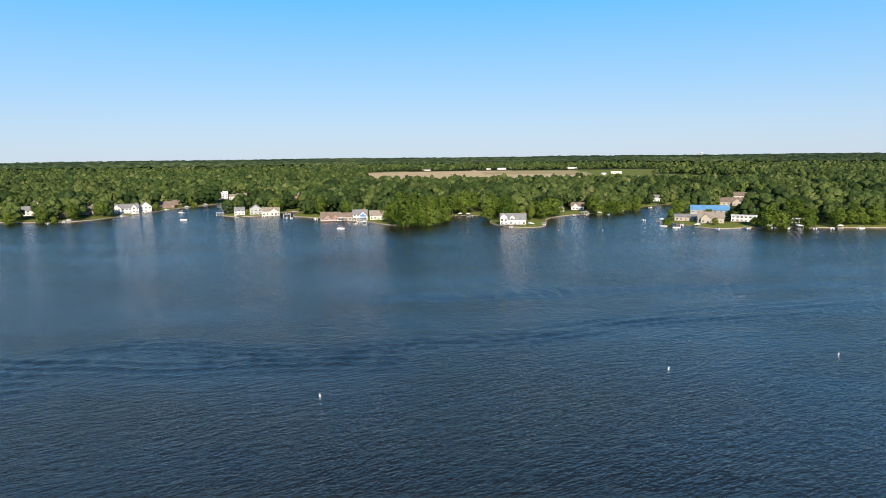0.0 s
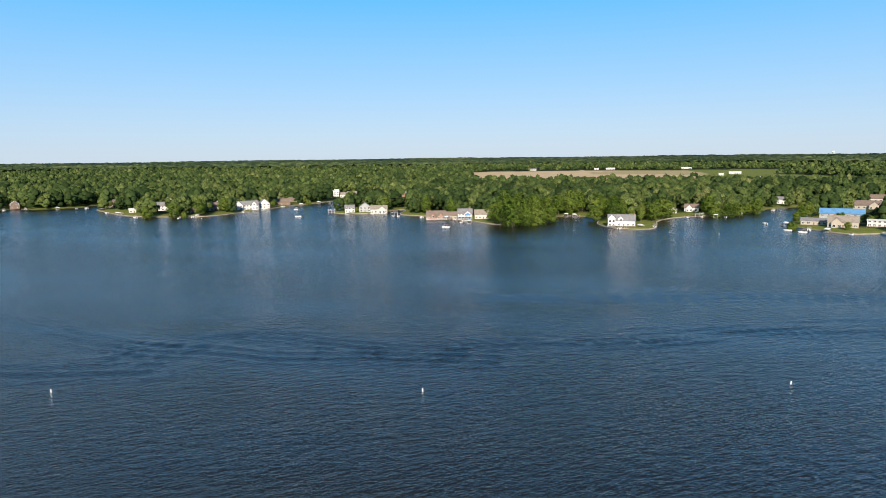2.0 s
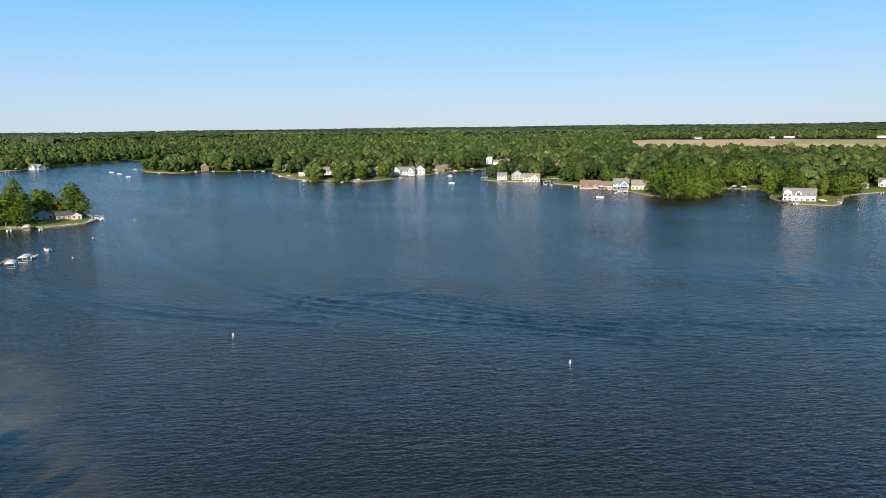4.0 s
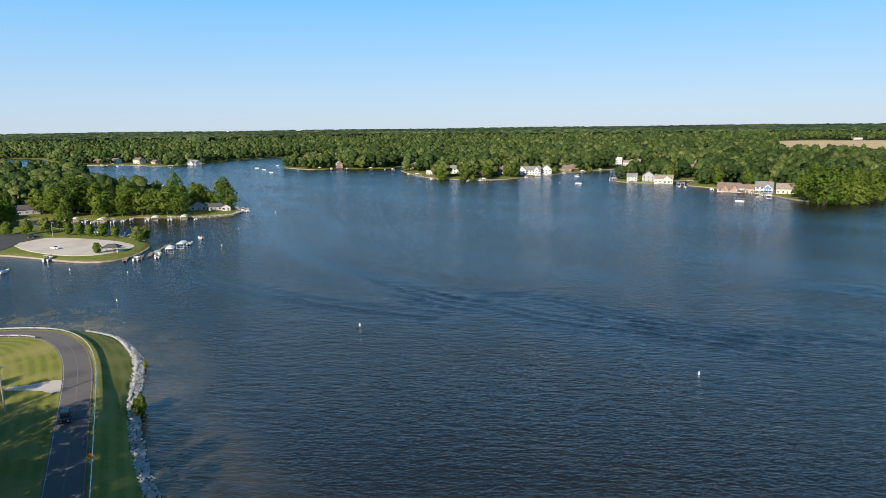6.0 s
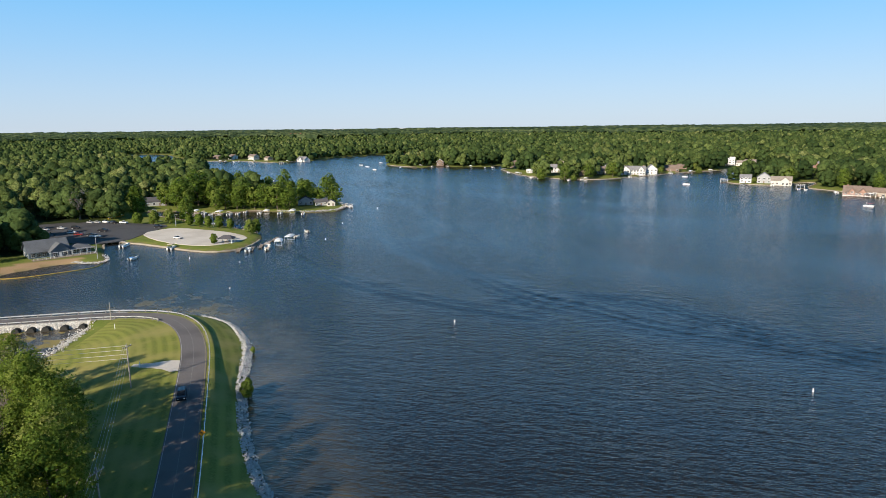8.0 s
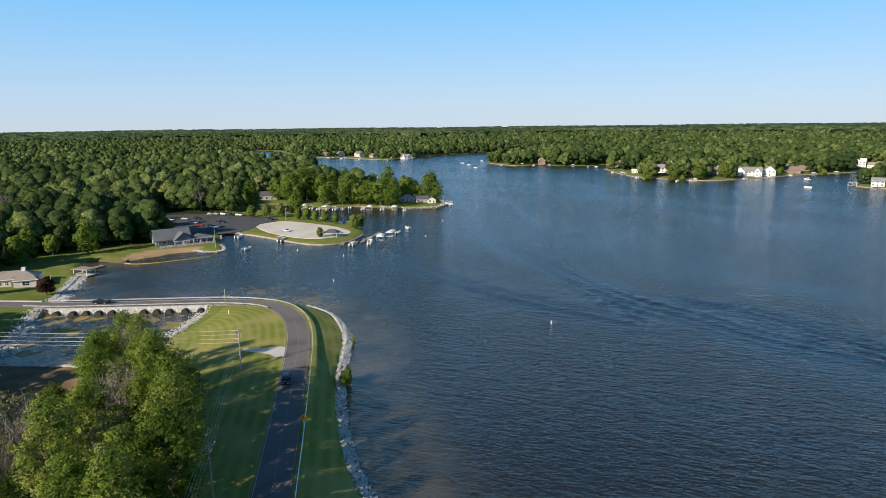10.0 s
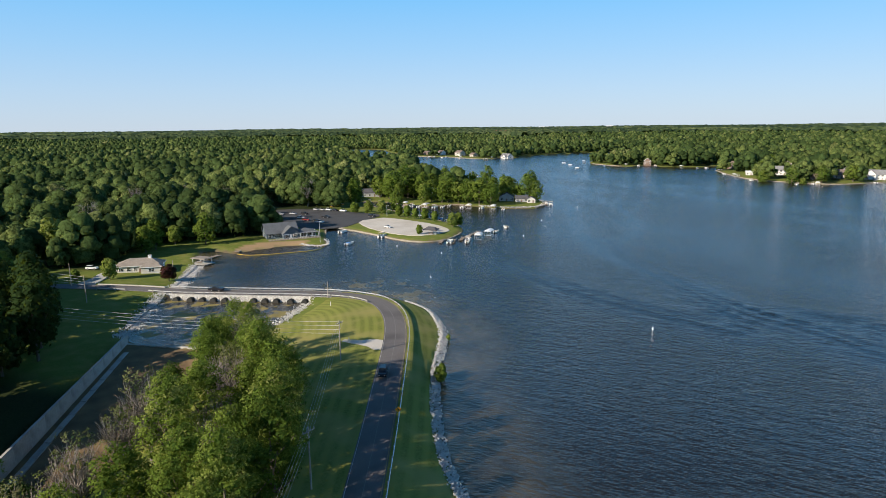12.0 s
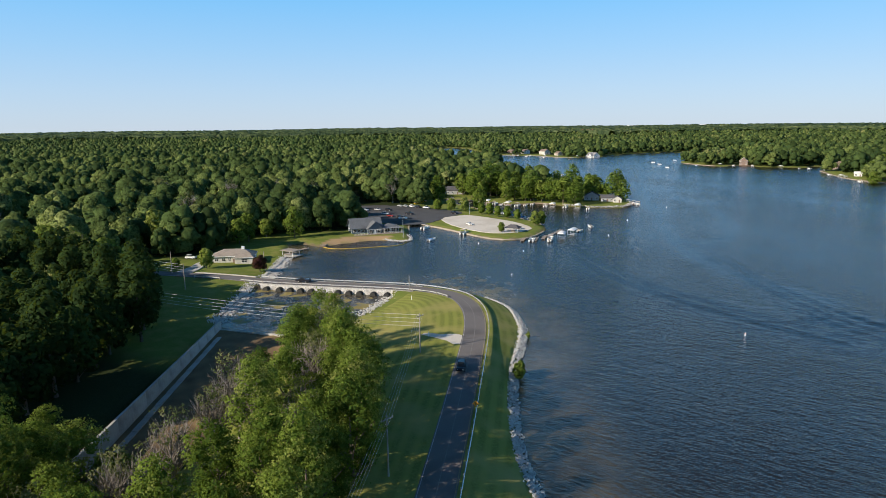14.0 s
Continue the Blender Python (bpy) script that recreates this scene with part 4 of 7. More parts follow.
def bungalow(x, y, turn):
    h = thing("house", pose(x, y, zat(x, y) - 0.1, 0, 0, turn), "cream bungalow with tan hipped roof and white chimney", "house", "houses along the shore")
    HOUSES.append((x, y, 11))
    hip(h, -8.5, 8.5, -4.5, 4.5, -0.6, 2.9, 5.3, W_cream, R_tan)
    hip(h, 1.5, 9.2, -7.6, -4.4, -0.6, 2.7, 4.0, W_cream, R_tan, 0.45)
    for xx, w in ((-6.6, 1.5), (-3.6, 1.5), (-1.2, 1.0)):
        window(h, xx, -4.52, 0.9, w, 1.2)
    window(h, 5.4, -7.62, 0.8, 2.2, 1.3)
    for yy in (-2.2, 1.8):
        window(h, -8.52, yy, 0.9, 1.4, 1.2, -90)
        window(h, 8.52, yy, 0.9, 1.4, 1.2, 90)
    dr = part("door", boxes((0.1, 1.1, -4.58, -4.48, 0.0, 2.1)), W_brown, h)
    part("handle", boxes((0.9, 0.97, -4.64, -4.58, 1.0, 1.1)), M_steel, dr)
    part("step", boxes((-0.2, 1.4, -5.6, -4.5, -0.5, 0.02)), M_concrete, h)
    part("chimney", boxes((3.2, 4.4, -0.6, 0.6, 3.4, 6.1), (3.1, 4.5, -0.7, 0.7, 6.1, 6.25)), M_white, h, "white chimney")


def clubhouse(x, y, turn):
    h = thing("clubhouse", pose(x, y, zat(x, y) - 0.1, 0, 0, turn), "slate blue beach clubhouse with grey gabled roofs and deck", "clubhouse", "houses along the shore")
    HOUSES.append((x, y, 14))
    gable(h, -11, 5, -5, 6, -0.6, 3.2, 7.4, "x", W_slate, R_slate, 0.8)
    gable(h, -3, 4.5, -8.5, -3.5, -0.6, 3.0, 6.2, "y", W_slate, R_slate, 0.7)
    hip(h, 5.2, 14.0, -7.0, 2.0, -0.6, 2.8, 4.4, W_slate, R_slate, 0.8)
    for xx in (-9.4, -7.2, -5.0):
        window(h, xx, -5.02, 0.8, 1.5, 1.5)
    for xx in (-1.4, 2.9):
        window(h, xx, -8.52, 0.7, 1.6, 1.7)
    for xx in (6.6, 8.8, 11.0, 13.0):
        window(h, xx, -7.02, 0.6, 1.7, 1.7)
    for yy in (-2.5, 1.0, 4.0):
        window(h, -11.02, yy, 0.8, 1.4, 1.5, -90)
    part("gable_trim", boxes((-3.9, -3.7, -9.3, -9.15, 2.2, 2.6), (5.2, 5.4, -9.3, -9.15, 2.2, 2.6), (-3.7, 5.2, -9.28, -9.17, 2.32, 2.5)), M_white, h, "white gable trim")
    dr = part("door", boxes((0.2, 1.2, -8.58, -8.48, 0.0, 2.1)), M_white, h)
    part("handle", boxes((1.0, 1.07, -8.64, -8.58, 1.0, 1.1)), M_steel, dr)
    dk = part("deck", boxes((-11, 15.5, -12.2, -8.6, -0.3, 0.25), (4.6, 15.5, -8.6, -7.1, -0.3, 0.25)), M_wood, h)
    part("railing", boxes(*((xx - 0.05, xx + 0.05, -12.1, -12.0, 0.25, 1.2) for xx in np.arange(-10.8, 15.6, 1.65)), (-11, 15.5, -12.1, -12.0, 1.2, 1.28), (-11, 15.5, -12.08, -12.02, 0.7, 0.76)), M_white, dk, "white deck railing")
    for xx in (5.4, 8.6, 11.8, 15.0):
        part("porch_post", boxes((xx - 0.09, xx + 0.09, -9.9, -9.72, 0.25, 2.7)), M_white, h)
    part("awning", boxes((5.0, 15.4, -10.1, -7.1, 2.7, 2.86)), R_grey, h, "pale grey flat awning over the deck")


def house(x, y, w, d, eave, peak, wall, roof, label, turn=0.0, along="x", wing=None, chimney=None, deck=False, windows=4, base=None, name="house", floors=None, gables=(), balcony=True):
    z = zat(x, y) - 0.1 if base is None else base
    h = thing(name, pose(x, y, z, 0, 0, facing(x, y, turn)), label, "house", "houses along the shore")
    HOUSES.append((x, y, max(w, d) * 0.62))
    gable(h, -w / 2, w / 2, -d / 2, d / 2, -0.6, eave, peak, along, wall, roof)
    floors = floors or (2 if eave > 4.4 else 1)
    for fl in range(floors):
        z0 = 0.9 + fl * 2.8
        for k in range(windows):
            xx = -w / 2 + w * (k + 0.5) / windows
            if fl == 0 and k == windows // 2:
                dr = part("door", boxes((xx - 0.5, xx + 0.5, -d / 2 - 0.06, -d / 2 + 0.02, 0.05, 2.1)), W_brown, h)
                part("handle", boxes((xx + 0.33, xx + 0.4, -d / 2 - 0.11, -d / 2 - 0.06, 1.0, 1.12)), M_steel, dr)
            else:
                window(h, xx, -d / 2 - 0.02, z0, min(1.7, w / windows * 0.62), 1.35)
        for s in (-1, 1):
            window(h, s * (w / 2 + 0.02), 0, z0, 1.3, 1.3, 90 * s)
    if wing:
        wx, ww, wd, we, wp = wing
        gable(h, wx - ww / 2, wx + ww / 2, -d / 2 - wd, -d / 2 + 1.2, -0.6, we, wp, "y", wall, roof)
        for fl in range(2 if we > 4.4 else 1):
            for s in (-0.26, 0.26):
                window(h, wx + s * ww, -d / 2 - wd - 0.02, 0.8 + fl * 2.8, min(1.6, ww * 0.3), 1.5)
    for gx, gw, gd, ge, gp_ in gables:
        gable(h, gx - gw / 2, gx + gw / 2, -d / 2 - gd, -d / 2 + d * 0.3, ge - 2.2, ge, gp_, "y", wall, roof, 0.3)
        window(h, gx, -d / 2 - gd - 0.02, ge - 1.5, min(1.8, gw * 0.55), 1.4)
    if chimney is not None:
        part("chimney", boxes((chimney - 0.5, chimney + 0.5, -0.4, 0.5, eave - 0.5, peak + 1.0), (chimney - 0.6, chimney + 0.6, -0.5, 0.6, peak + 1.0, peak + 1.15)), M_brick, h)
    if deck:
        dk = part("deck", boxes((-w / 2, w / 2, -d / 2 - 3.4 - (wing[2] if wing else 0), -d / 2 - (wing[2] if wing else 0) - 0.05, 0.55, 0.75)), M_wood, h)
        v, f = [], []
        n = int(w / 1.6)
        yy = -d / 2 - 3.35 - (wing[2] if wing else 0)
        for k in range(n + 1):
            xx = -w / 2 + w * k / n
            box(v, f, xx - 0.05, xx + 0.05, yy - 0.05, yy + 0.05, -0.6, 1.7)
        box(v, f, -w / 2, w / 2, yy - 0.04, yy + 0.04, 1.7, 1.78)
        box(v, f, -w / 2, w / 2, yy - 0.03, yy + 0.03, 1.15, 1.2)
        part("railing", (v, f), M_white, dk, "white deck railing")
        if eave > 5 and balcony:
            zb = 3.05
            v, f = [], []
            box(v, f, -w / 2, w / 2, yy, -d / 2 - (wing[2] if wing else 0) - 0.05, zb, zb + 0.18)
            box(v, f, -w / 2, w / 2, yy - 0.04, yy + 0.04, zb + 1.05, zb + 1.13)
            for k in range(n + 1):
                xx = -w / 2 + w * k / n
                box(v, f, xx - 0.06, xx + 0.06, yy - 0.06, yy + 0.06, 1.78 if k % 2 == 0 else zb + 0.18, zb + 1.05)
            part("balcony", (v, f), M_white, h, "white upper balcony with railing")
    return h


# ---------------------------------------------------------------- houses on the far shore, from the west to the east
house(-451, 697, 20, 11, 4.0, 6.8, W_grey, R_grey, "pale grey house with low gable roof among trees", windows=5)
house(-485, 765, 12, 10, 5.6, 8.5, W_tan, R_tan, "tan two-storey house with pointed gable", along="y", windows=3)
house(-371, 632, 10, 9, 3.6, 6.6, W_brown, R_brown, "small brown cottage near the water", along="y", windows=3)
house(-369, 668, 17, 11, 4.2, 8.8, W_tan, R_brown, "tan house with brown roof behind a large tree", windows=4)
house(-378, 697, 9, 9, 5.6, 9.6, W_white, R_grey, "white two-storey house with steep gable", along="y", windows=2)
house(-338, 684, 26, 12, 5.6, 9.6, W_white, R_grey, "large white house with grey roof and glazed front", wing=(-8, 9, 4, 5.6, 9.8), chimney=11, deck=True, windows=8, gables=((8.5, 5, 0.6, 6.2, 9.0),), balcony=False)
house(-326, 704, 12, 10, 5.6, 10.4, W_white, R_grey, "white house wing with grey gable roof", along="y", windows=3, turn=8)
house(-325, 757, 17, 11, 3.4, 7.4, W_brown, R_brown, "low brown house with brown roof", windows=4)
house(-330, 800, 11, 9, 3.4, 6.0, W_brown, R_brown, "small red-brown house near the inlet", windows=3)
house(-303, 884, 15, 11, 8.4, 11.6, W_white, R_white, "white three-storey house with balconies", wing=(-3, 6, 3, 8.0, 11), windows=4, floors=3, deck=True)
house(-291, 893, 11, 9, 4.2, 7.0, W_cream, R_tan, "cream house at the end of the inlet", windows=3)
house(-284, 913, 15, 10, 4.2, 7.2, W_cream, R_tan, "cream house with tan roof behind the inlet", windows=4)
house(-206, 650, 10, 9, 4.6, 7.6, W_white, R_grey, "white cottage with grey roof at the point", windows=3)
house(-191, 655, 12, 10, 5.6, 9.8, W_grey, R_grey, "grey house with tall gable by the water", along="y", windows=3)
house(-175, 652, 17, 11, 4.4, 7.8, W_cream, R_tan, "cream house with two gables by the water", wing=(3, 7, 3, 4.4, 7.4), windows=5)
house(-181, 790, 14, 11, 9.0, 13.6, M_brick, R_grey, "tall brick house with grey roof among trees", wing=(3, 7, 2, 9.0, 13.0), windows=4, floors=3, chimney=-5)
house(-104, 592, 18, 12, 5.4, 10.0, M_brick, R_brown, "brown brick house with brown roof by the lake", wing=(4, 6, 2, 5.0, 8.6), windows=5, chimney=-6, deck=True, gables=((-3, 4, 0.5, 6.2, 8.4),))
house(-90, 592, 11, 9, 3.4, 6.6, W_tan, R_brown, "low tan house with brown roof", windows=3)
house(-76, 584, 13, 11, 5.4, 9.2, W_white, R_grey, "white house with a blue gable front by the lake", wing=(2.5, 6.5, 2.4, 4.6, 7.8), windows=4, chimney=4, deck=True)
part("gable_front", ([(-0.2, -8.12, 0.6), (5.2, -8.12, 0.6), (5.2, -8.12, 4.0), (2.5, -8.12, 6.6), (-0.2, -8.12, 4.0), (-0.2, -7.95, 0.6), (5.2, -7.95, 0.6), (5.2, -7.95, 4.0), (2.5, -7.95, 6.6), (-0.2, -7.95, 4.0)],
     [(0, 1, 2, 3, 4), (9, 8, 7, 6, 5), (0, 5, 6, 1), (1, 6, 7, 2), (2, 7, 8, 3), (3, 8, 9, 4), (4, 9, 5, 0)]), W_blue, [o for o in scene.objects if o.name.startswith("house")][-1], "bright blue gable front")
house(-61, 588, 13, 11, 4.0, 8.0, W_cream, R_tan, "cream low house with tan roof beside the trees", windows=4)
house(-76, 725, 9, 9, 4.6, 8.4, W_white, R_white, "white house glimpsed among the trees", along="y", windows=2)
house(57, 531, 21, 11, 4.6, 9.0, W_white, R_grey, "large white lake house with grey roof on a small point", wing=(-7.4, 5.6, 1.6, 6.8, 9.4), chimney=9.6, deck=True, windows=6, floors=1, gables=((-0.6, 4.0, 0.0, 6.2, 8.0),), balcony=False)
house(30, 660, 6, 8, 4.6, 7.4, W_brown, R_brown, "brown house half hidden behind trees", along="y", windows=2)
house(117, 648, 8, 8, 3.6, 6.4, W_white, R_brown, "small white gabled cottage", along="y", windows=2)
house(138, 666, 13, 10, 3.8, 7.2, W_white, R_brown, "white house with brown roof and brick end", wing=(-2, 6, 2, 3.6, 6.6), windows=3)
house(256, 771, 11, 9, 4.6, 7.6, W_white, R_grey, "white house at the head of the cove", windows=3)
house(206, 548, 18, 10, 3.2, 5.2, W_tan, R_grey, "low tan house with wide grey roof by the lake", windows=5)
house(219, 528, 20, 11, 4.4, 8.6, W_tan, R_tan, "tan house with several gables and arched windows", wing=(-4, 7, 3, 4.2, 7.6), chimney=-6, windows=5)
house(240, 582, 32, 16, 6.0, 9.6, W_grey, R_blue, "long building with bright blue metal roof", windows=7)
house(312, 702, 27, 14, 3.6, 8.0, W_tan, R_brown, "wide tan house with brown hipped roof", wing=(6, 9, 4, 3.6, 7.4), windows=6)
house(368, 785, 34, 14, 3.6, 7.8, W_cream, R_brown, "wide cream house with brown roof on a lawn", windows=7)
house(247, 530, 19, 10, 4.9, 5.6, W_white, R_white, "white flat-roofed lake house with deck", windows=6, deck=True)
house(291, 601, 8, 8, 3.2, 4.8, W_grey, R_grey, "small grey garage on a lawn", windows=2)
house(357, 618, 12, 10, 3.4, 6.6, W_grey, R_grey, "grey house with grey roof among trees", windows=3)
house(286, 520, 10, 7, 2.6, 3.4, W_white, R_white, "low white boat house among shore trees", windows=3)
house(480, 560, 14, 10, 3.6, 6.4, W_grey, R_grey, "grey house behind shore trees", windows=4)
# the west bays
house(-527, 716, 16, 11, 4.6, 9.0, W_brown, R_brown, "red-brown lodge with steep roof by the shore", wing=(3, 7, 2.5, 4.6, 8.6), windows=4)
house(-641, 690, 10, 9, 5.6, 9.4, W_brown, R_white, "brown house with pale roof on the wooded point", along="y", windows=3)
house(-449, 640, 7, 7, 3.0, 4.6, W_white, R_white, "small white boat house", windows=2)
house(-426, 664, 15, 10, 5.4, 9.4, W_white, R_grey, "white two-storey house with grey roof", windows=4)
house(-937, 662, 24, 12, 6.0, 11.0, W_white, R_grey, "white house on a wide lawn across the bay", turn=-55, wing=(5, 8, 3, 6.0, 10), windows=5)
house(-1058, 640, 18, 12, 6.0, 9.6, W_cream, R_brown, "cream house on the far bay", turn=-55, windows=5)
house(-1098, 622, 14, 11, 5.6, 9.0, W_white, R_brown, "white house on the far bay", turn=-55, windows=4)
house(-1140, 615, 16, 11, 4.0, 7.0, W_brown, R_brown, "brown house on the far bay", turn=-55, windows=4)
house(-1010, 640, 12, 10, 4.0, 7.0, W_tan, R_brown, "tan cottage on the far bay", turn=-55, windows=3)
house(-1431, 720, 20, 12, 4.6, 8.4, W_tan, R_brown, "tan house far up the bay", turn=-55, windows=4)
house(-938, 405, 18, 12, 5.6, 8.8, W_cream, R_white, "cream house with pale roof amid the woods", windows=4)
house(-820, 395, 14, 11, 5.6, 8.0, W_tan, R_tan, "tan house amid the woods", windows=4)
# the near point and the park
house(-492, 212, 16, 11, 3.4, 6.2, W_grey, R_dark, "grey house with dark roof behind the marina", windows=4)
house(-470, 258, 12, 10, 4.6, 6.4, W_white, R_white, "white house half hidden by trees on the point", windows=3)
house(-402, 284, 11, 9, 3.2, 6.4, W_grey, R_dark, "grey gabled house on the point", along="y", windows=3)
house(-391, 290, 9, 8, 2.8, 4.6, W_grey, R_dark, "low grey house wing on the point", windows=3)
house(-382, 292, 6, 6, 2.8, 4.6, W_cream, R_dark, "small cream shed near the tip of the point", along="y", windows=2)
clubhouse(-335, 94, facing(-335, 94, 12))
bungalow(-287, 19.5, facing(-287, 19.5, -12))
house(-577, -91, 15, 11, 3.4, 6.6, M_brick, R_brown, "red brick house among the woods", windows=4)
house(-839, -24, 12, 10, 3.4, 6.0, W_white, R_grey, "white house far off in the woods", windows=3)
house(-597, -49, 9, 8, 3.4, 5.6, W_brown, R_brown, "brown house far off in the woods", windows=2)

# ---------------------------------------------------------------- the dam road
SIDE = ROADLINE  # lake on the right-hand side of its run


def offset_line(line, off):
    t = np.gradient(line, axis=0)
    t /= np.linalg.norm(t, axis=1)[:, None]
    return line + np.stack([-t[:, 1], t[:, 0]], 1) * off


def resample(line, step):
    d = np.r_[0, np.cumsum(np.linalg.norm(np.diff(line, axis=0), axis=1))]
    s = np.arange(0, d[-1], step)
    return np.stack([np.interp(s, d, line[:, 0]), np.interp(s, d, line[:, 1])], 1)


road_fine = resample(ROADLINE, 2.0)
for name, off, half, mt, lab in (("edge_line", 2.8, 0.06, M_worn, "worn white edge line"), ("edge_line", -2.8, 0.07, M_edge, "worn white edge line"),
                                 ("centre_line", 0.0, 0.06, M_faded, "worn grey centre line")):
    strip(name, road_fine, half, road_height(road_fine[:, 0]) + 0.008, mt, road, lab, off, 0.006)


def lawn(name, line, o0, o1, n, label):
    """Mown grass beside the road, laid on the bank."""
    offs = np.linspace(o0, o1, n)
    pts = np.concatenate([offset_line(line, o) for o in offs])
    sd_ = to_shore(pts)
    z = land_height(pts, sd_) + 0.14
    z[sd_ < 1.2] = -1.2
    m = len(line)
    i, j = np.meshgrid(np.arange(n - 1), np.arange(m - 1), indexing="ij")
    a = (i * m + j).ravel()
    f = np.stack([a, a + 1, a + m + 1, a + m], 1)
    ok = (sd_[f] > 0.6).all(1)
    ok &= ~inside(pts[f].mean(1), chaikin(SPILL, 0))
    f = f[ok]
    if o0 > 0:
        f = f[:, ::-1]
    ob = sheet(name, pts, z, f[:, ::-1] if o0 < 0 else f, M_lawn, (("off", np.repeat(offs, m)),))
    return tagged(ob, label, "lawn", kind="structure")


dam_line = resample(ROADLINE, 1.6)
k_end = int(np.argmin(np.hypot(dam_line[:, 0] + 203, dam_line[:, 1] - 72)))
lawn("lawn_bank", dam_line[:k_end], -3.0, -26, 27, "mown striped grass bank between road and lake")
lawn("lawn_loop", dam_line[:k_end], 3.0, 44, 35, "mown yellow-green lawn inside the road bend")


def guardrail(line, label):
    g = thing("guardrail", pose(0, 0, 0), label, "guardrail", "road guardrails")
    t = np.gradient(line, axis=0)
    t /= np.linalg.norm(t, axis=1)[:, None]
    nr = np.stack([-t[:, 1], t[:, 0]], 1)
    prof = [(-0.03, 0.42), (-0.09, 0.48), (-0.03, 0.56), (-0.03, 0.60), (-0.09, 0.68), (-0.03, 0.74), (0.03, 0.74), (0.03, 0.42)]
    v, f = [], []
    n = len(prof)
    for p, q in zip(line, nr):
        v += [(p[0] + q[0] * a, p[1] + q[1] * a, float(road_height(p[0])) + h) for a, h in prof]
    for k in range(len(line) - 1):
        for i in range(n):
            j = (i + 1) % n
            f.append((k * n + i, k * n + j, (k + 1) * n + j, (k + 1) * n + i))
    f += [tuple(range(n)), tuple(len(v) - n + i for i in range(n))]
    part("rail", (v, f), M_steel, g, "galvanised steel rail")
    first = None
    for p, q, tt in zip(line[::2], nr[::2], t[::2]):
        m = pose(p[0] + q[0] * 0.13, p[1] + q[1] * 0.13, float(road_height(p[0])), 0, 0, math.degrees(math.atan2(tt[1], tt[0])))
        if first is None:
            first = part("post", boxes((-0.08, 0.08, -0.08, 0.08, -0.9, 0.78)), M_pole, g, "weathered wooden post")
            first.matrix_local = m
        else:
            share("post", first.data, g, m)
    return g


def stretch(line, a, b):
    i, j = (int(np.argmin(np.hypot(line[:, 0] - p[0], line[:, 1] - p[1]))) for p in (a, b))
    return line[min(i, j):max(i, j) + 1]


rail_line = resample(ROADLINE, 1.9)
guardrail(stretch(offset_line(rail_line, -3.75), (20, -20), (-243, 24)), "long galvanised guardrail curving between road and lake")
guardrail(stretch(offset_line(rail_line, 3.3), (-185, 77), (-240, 17)), "galvanised guardrail along the causeway above the pool")
guardrail(stretch(offset_line(rail_line, 3.6), (-246.5, 10.5), (-253.5, 2.4)), "short white guardrail beside the lawn")

# the causeway with its row of culverts
cw = stretch(resample(ROADLINE, 1.0), (-201.5, 74), (-241, 22.5))
causeway = tagged(new("causeway"), "stone-faced causeway with a row of dark culverts", "causeway", kind="structure")
v, f = [], []
L, R = offset_line(cw, 3.6), offset_line(cw, -4.0)
LB, RB = offset_line(cw, 5.0), offset_line(cw, -6.0)
cz_ = road_height(cw[:, 0]) - 0.13
for k in range(len(cw)):
    v += [(*RB[k], -1.2), (*R[k], cz_[k]), (*L[k], cz_[k]), (*LB[k], -1.2)]
for k in range(len(cw) - 1):
    for i in range(4):
        j = (i + 1) % 4
        f.append((4 * k + i, 4 * k + j, 4 * k + 4 + j, 4 * k + 4 + i))
f += [(0, 1, 2, 3), tuple(len(v) - 4 + i for i in (3, 2, 1, 0))]
part("embankment", (v, f), M_concrete, causeway)
rng = np.random.default_rng(3)


def stone_mesh(seed):
    bm = bmesh.new()
    bmesh.ops.create_icosphere(bm, subdivisions=1, radius=0.5)
    rg = random.Random(seed)
    for vert in bm.verts:
        vert.co *= rg.uniform(0.7, 1.15)
        vert.co.z *= 0.75
    me = bpy.data.meshes.new("stone")
    bm.to_mesh(me)
    bm.free()
    me.materials.append(M_stone)
    return me


STONES = [stone_mesh(k) for k in range(7)]


def stones(parent, places, sizes, parts_most):
    """The first ones are parts; the rest are joined into one part."""
    n = min(parts_most, len(places))
    for k in range(n):
        x, y, z = places[k]
        share("stone", STONES[k % 7], parent, Matrix.LocRotScale((x, y, z), Euler((rng.uniform(0, 6), rng.uniform(-0.4, 0.4), rng.uniform(0, 6))), (sizes[k] * rng.uniform(0.8, 1.3), sizes[k], sizes[k] * rng.uniform(0.7, 1))))
    if len(places) > n:
        vs, fs, base = [], [], 0
        for k in range(n, len(places)):
            me = STONES[k % 7]
            co = np.array([vv.co for vv in me.vertices]) @ np.array(Euler((rng.uniform(0, 6), rng.uniform(0, 1), rng.uniform(0, 6))).to_matrix()) * sizes[k] + np.array(places[k])
            vs += [tuple(c) for c in co]
            fs += [tuple(base + i for i in p.vertices) for p in me.polygons]
            base += len(co)
        tagged(part("stones", (vs, fs), M_stone, parent, "tumbled pale riprap stones"), kind="stuff")


face = []
for k in range(2600):
    i = rng.integers(0, len(cw) - 1)
    u = rng.uniform()
    a, b = L[i] + (L[i + 1] - L[i]) * rng.uniform(), LB[i] + (LB[i + 1] - LB[i]) * rng.uniform()
    p = a * (1 - u) + b * u
    face.append((p[0], p[1], cz_[i] - 0.1 - u * (cz_[i] + 0.7)))
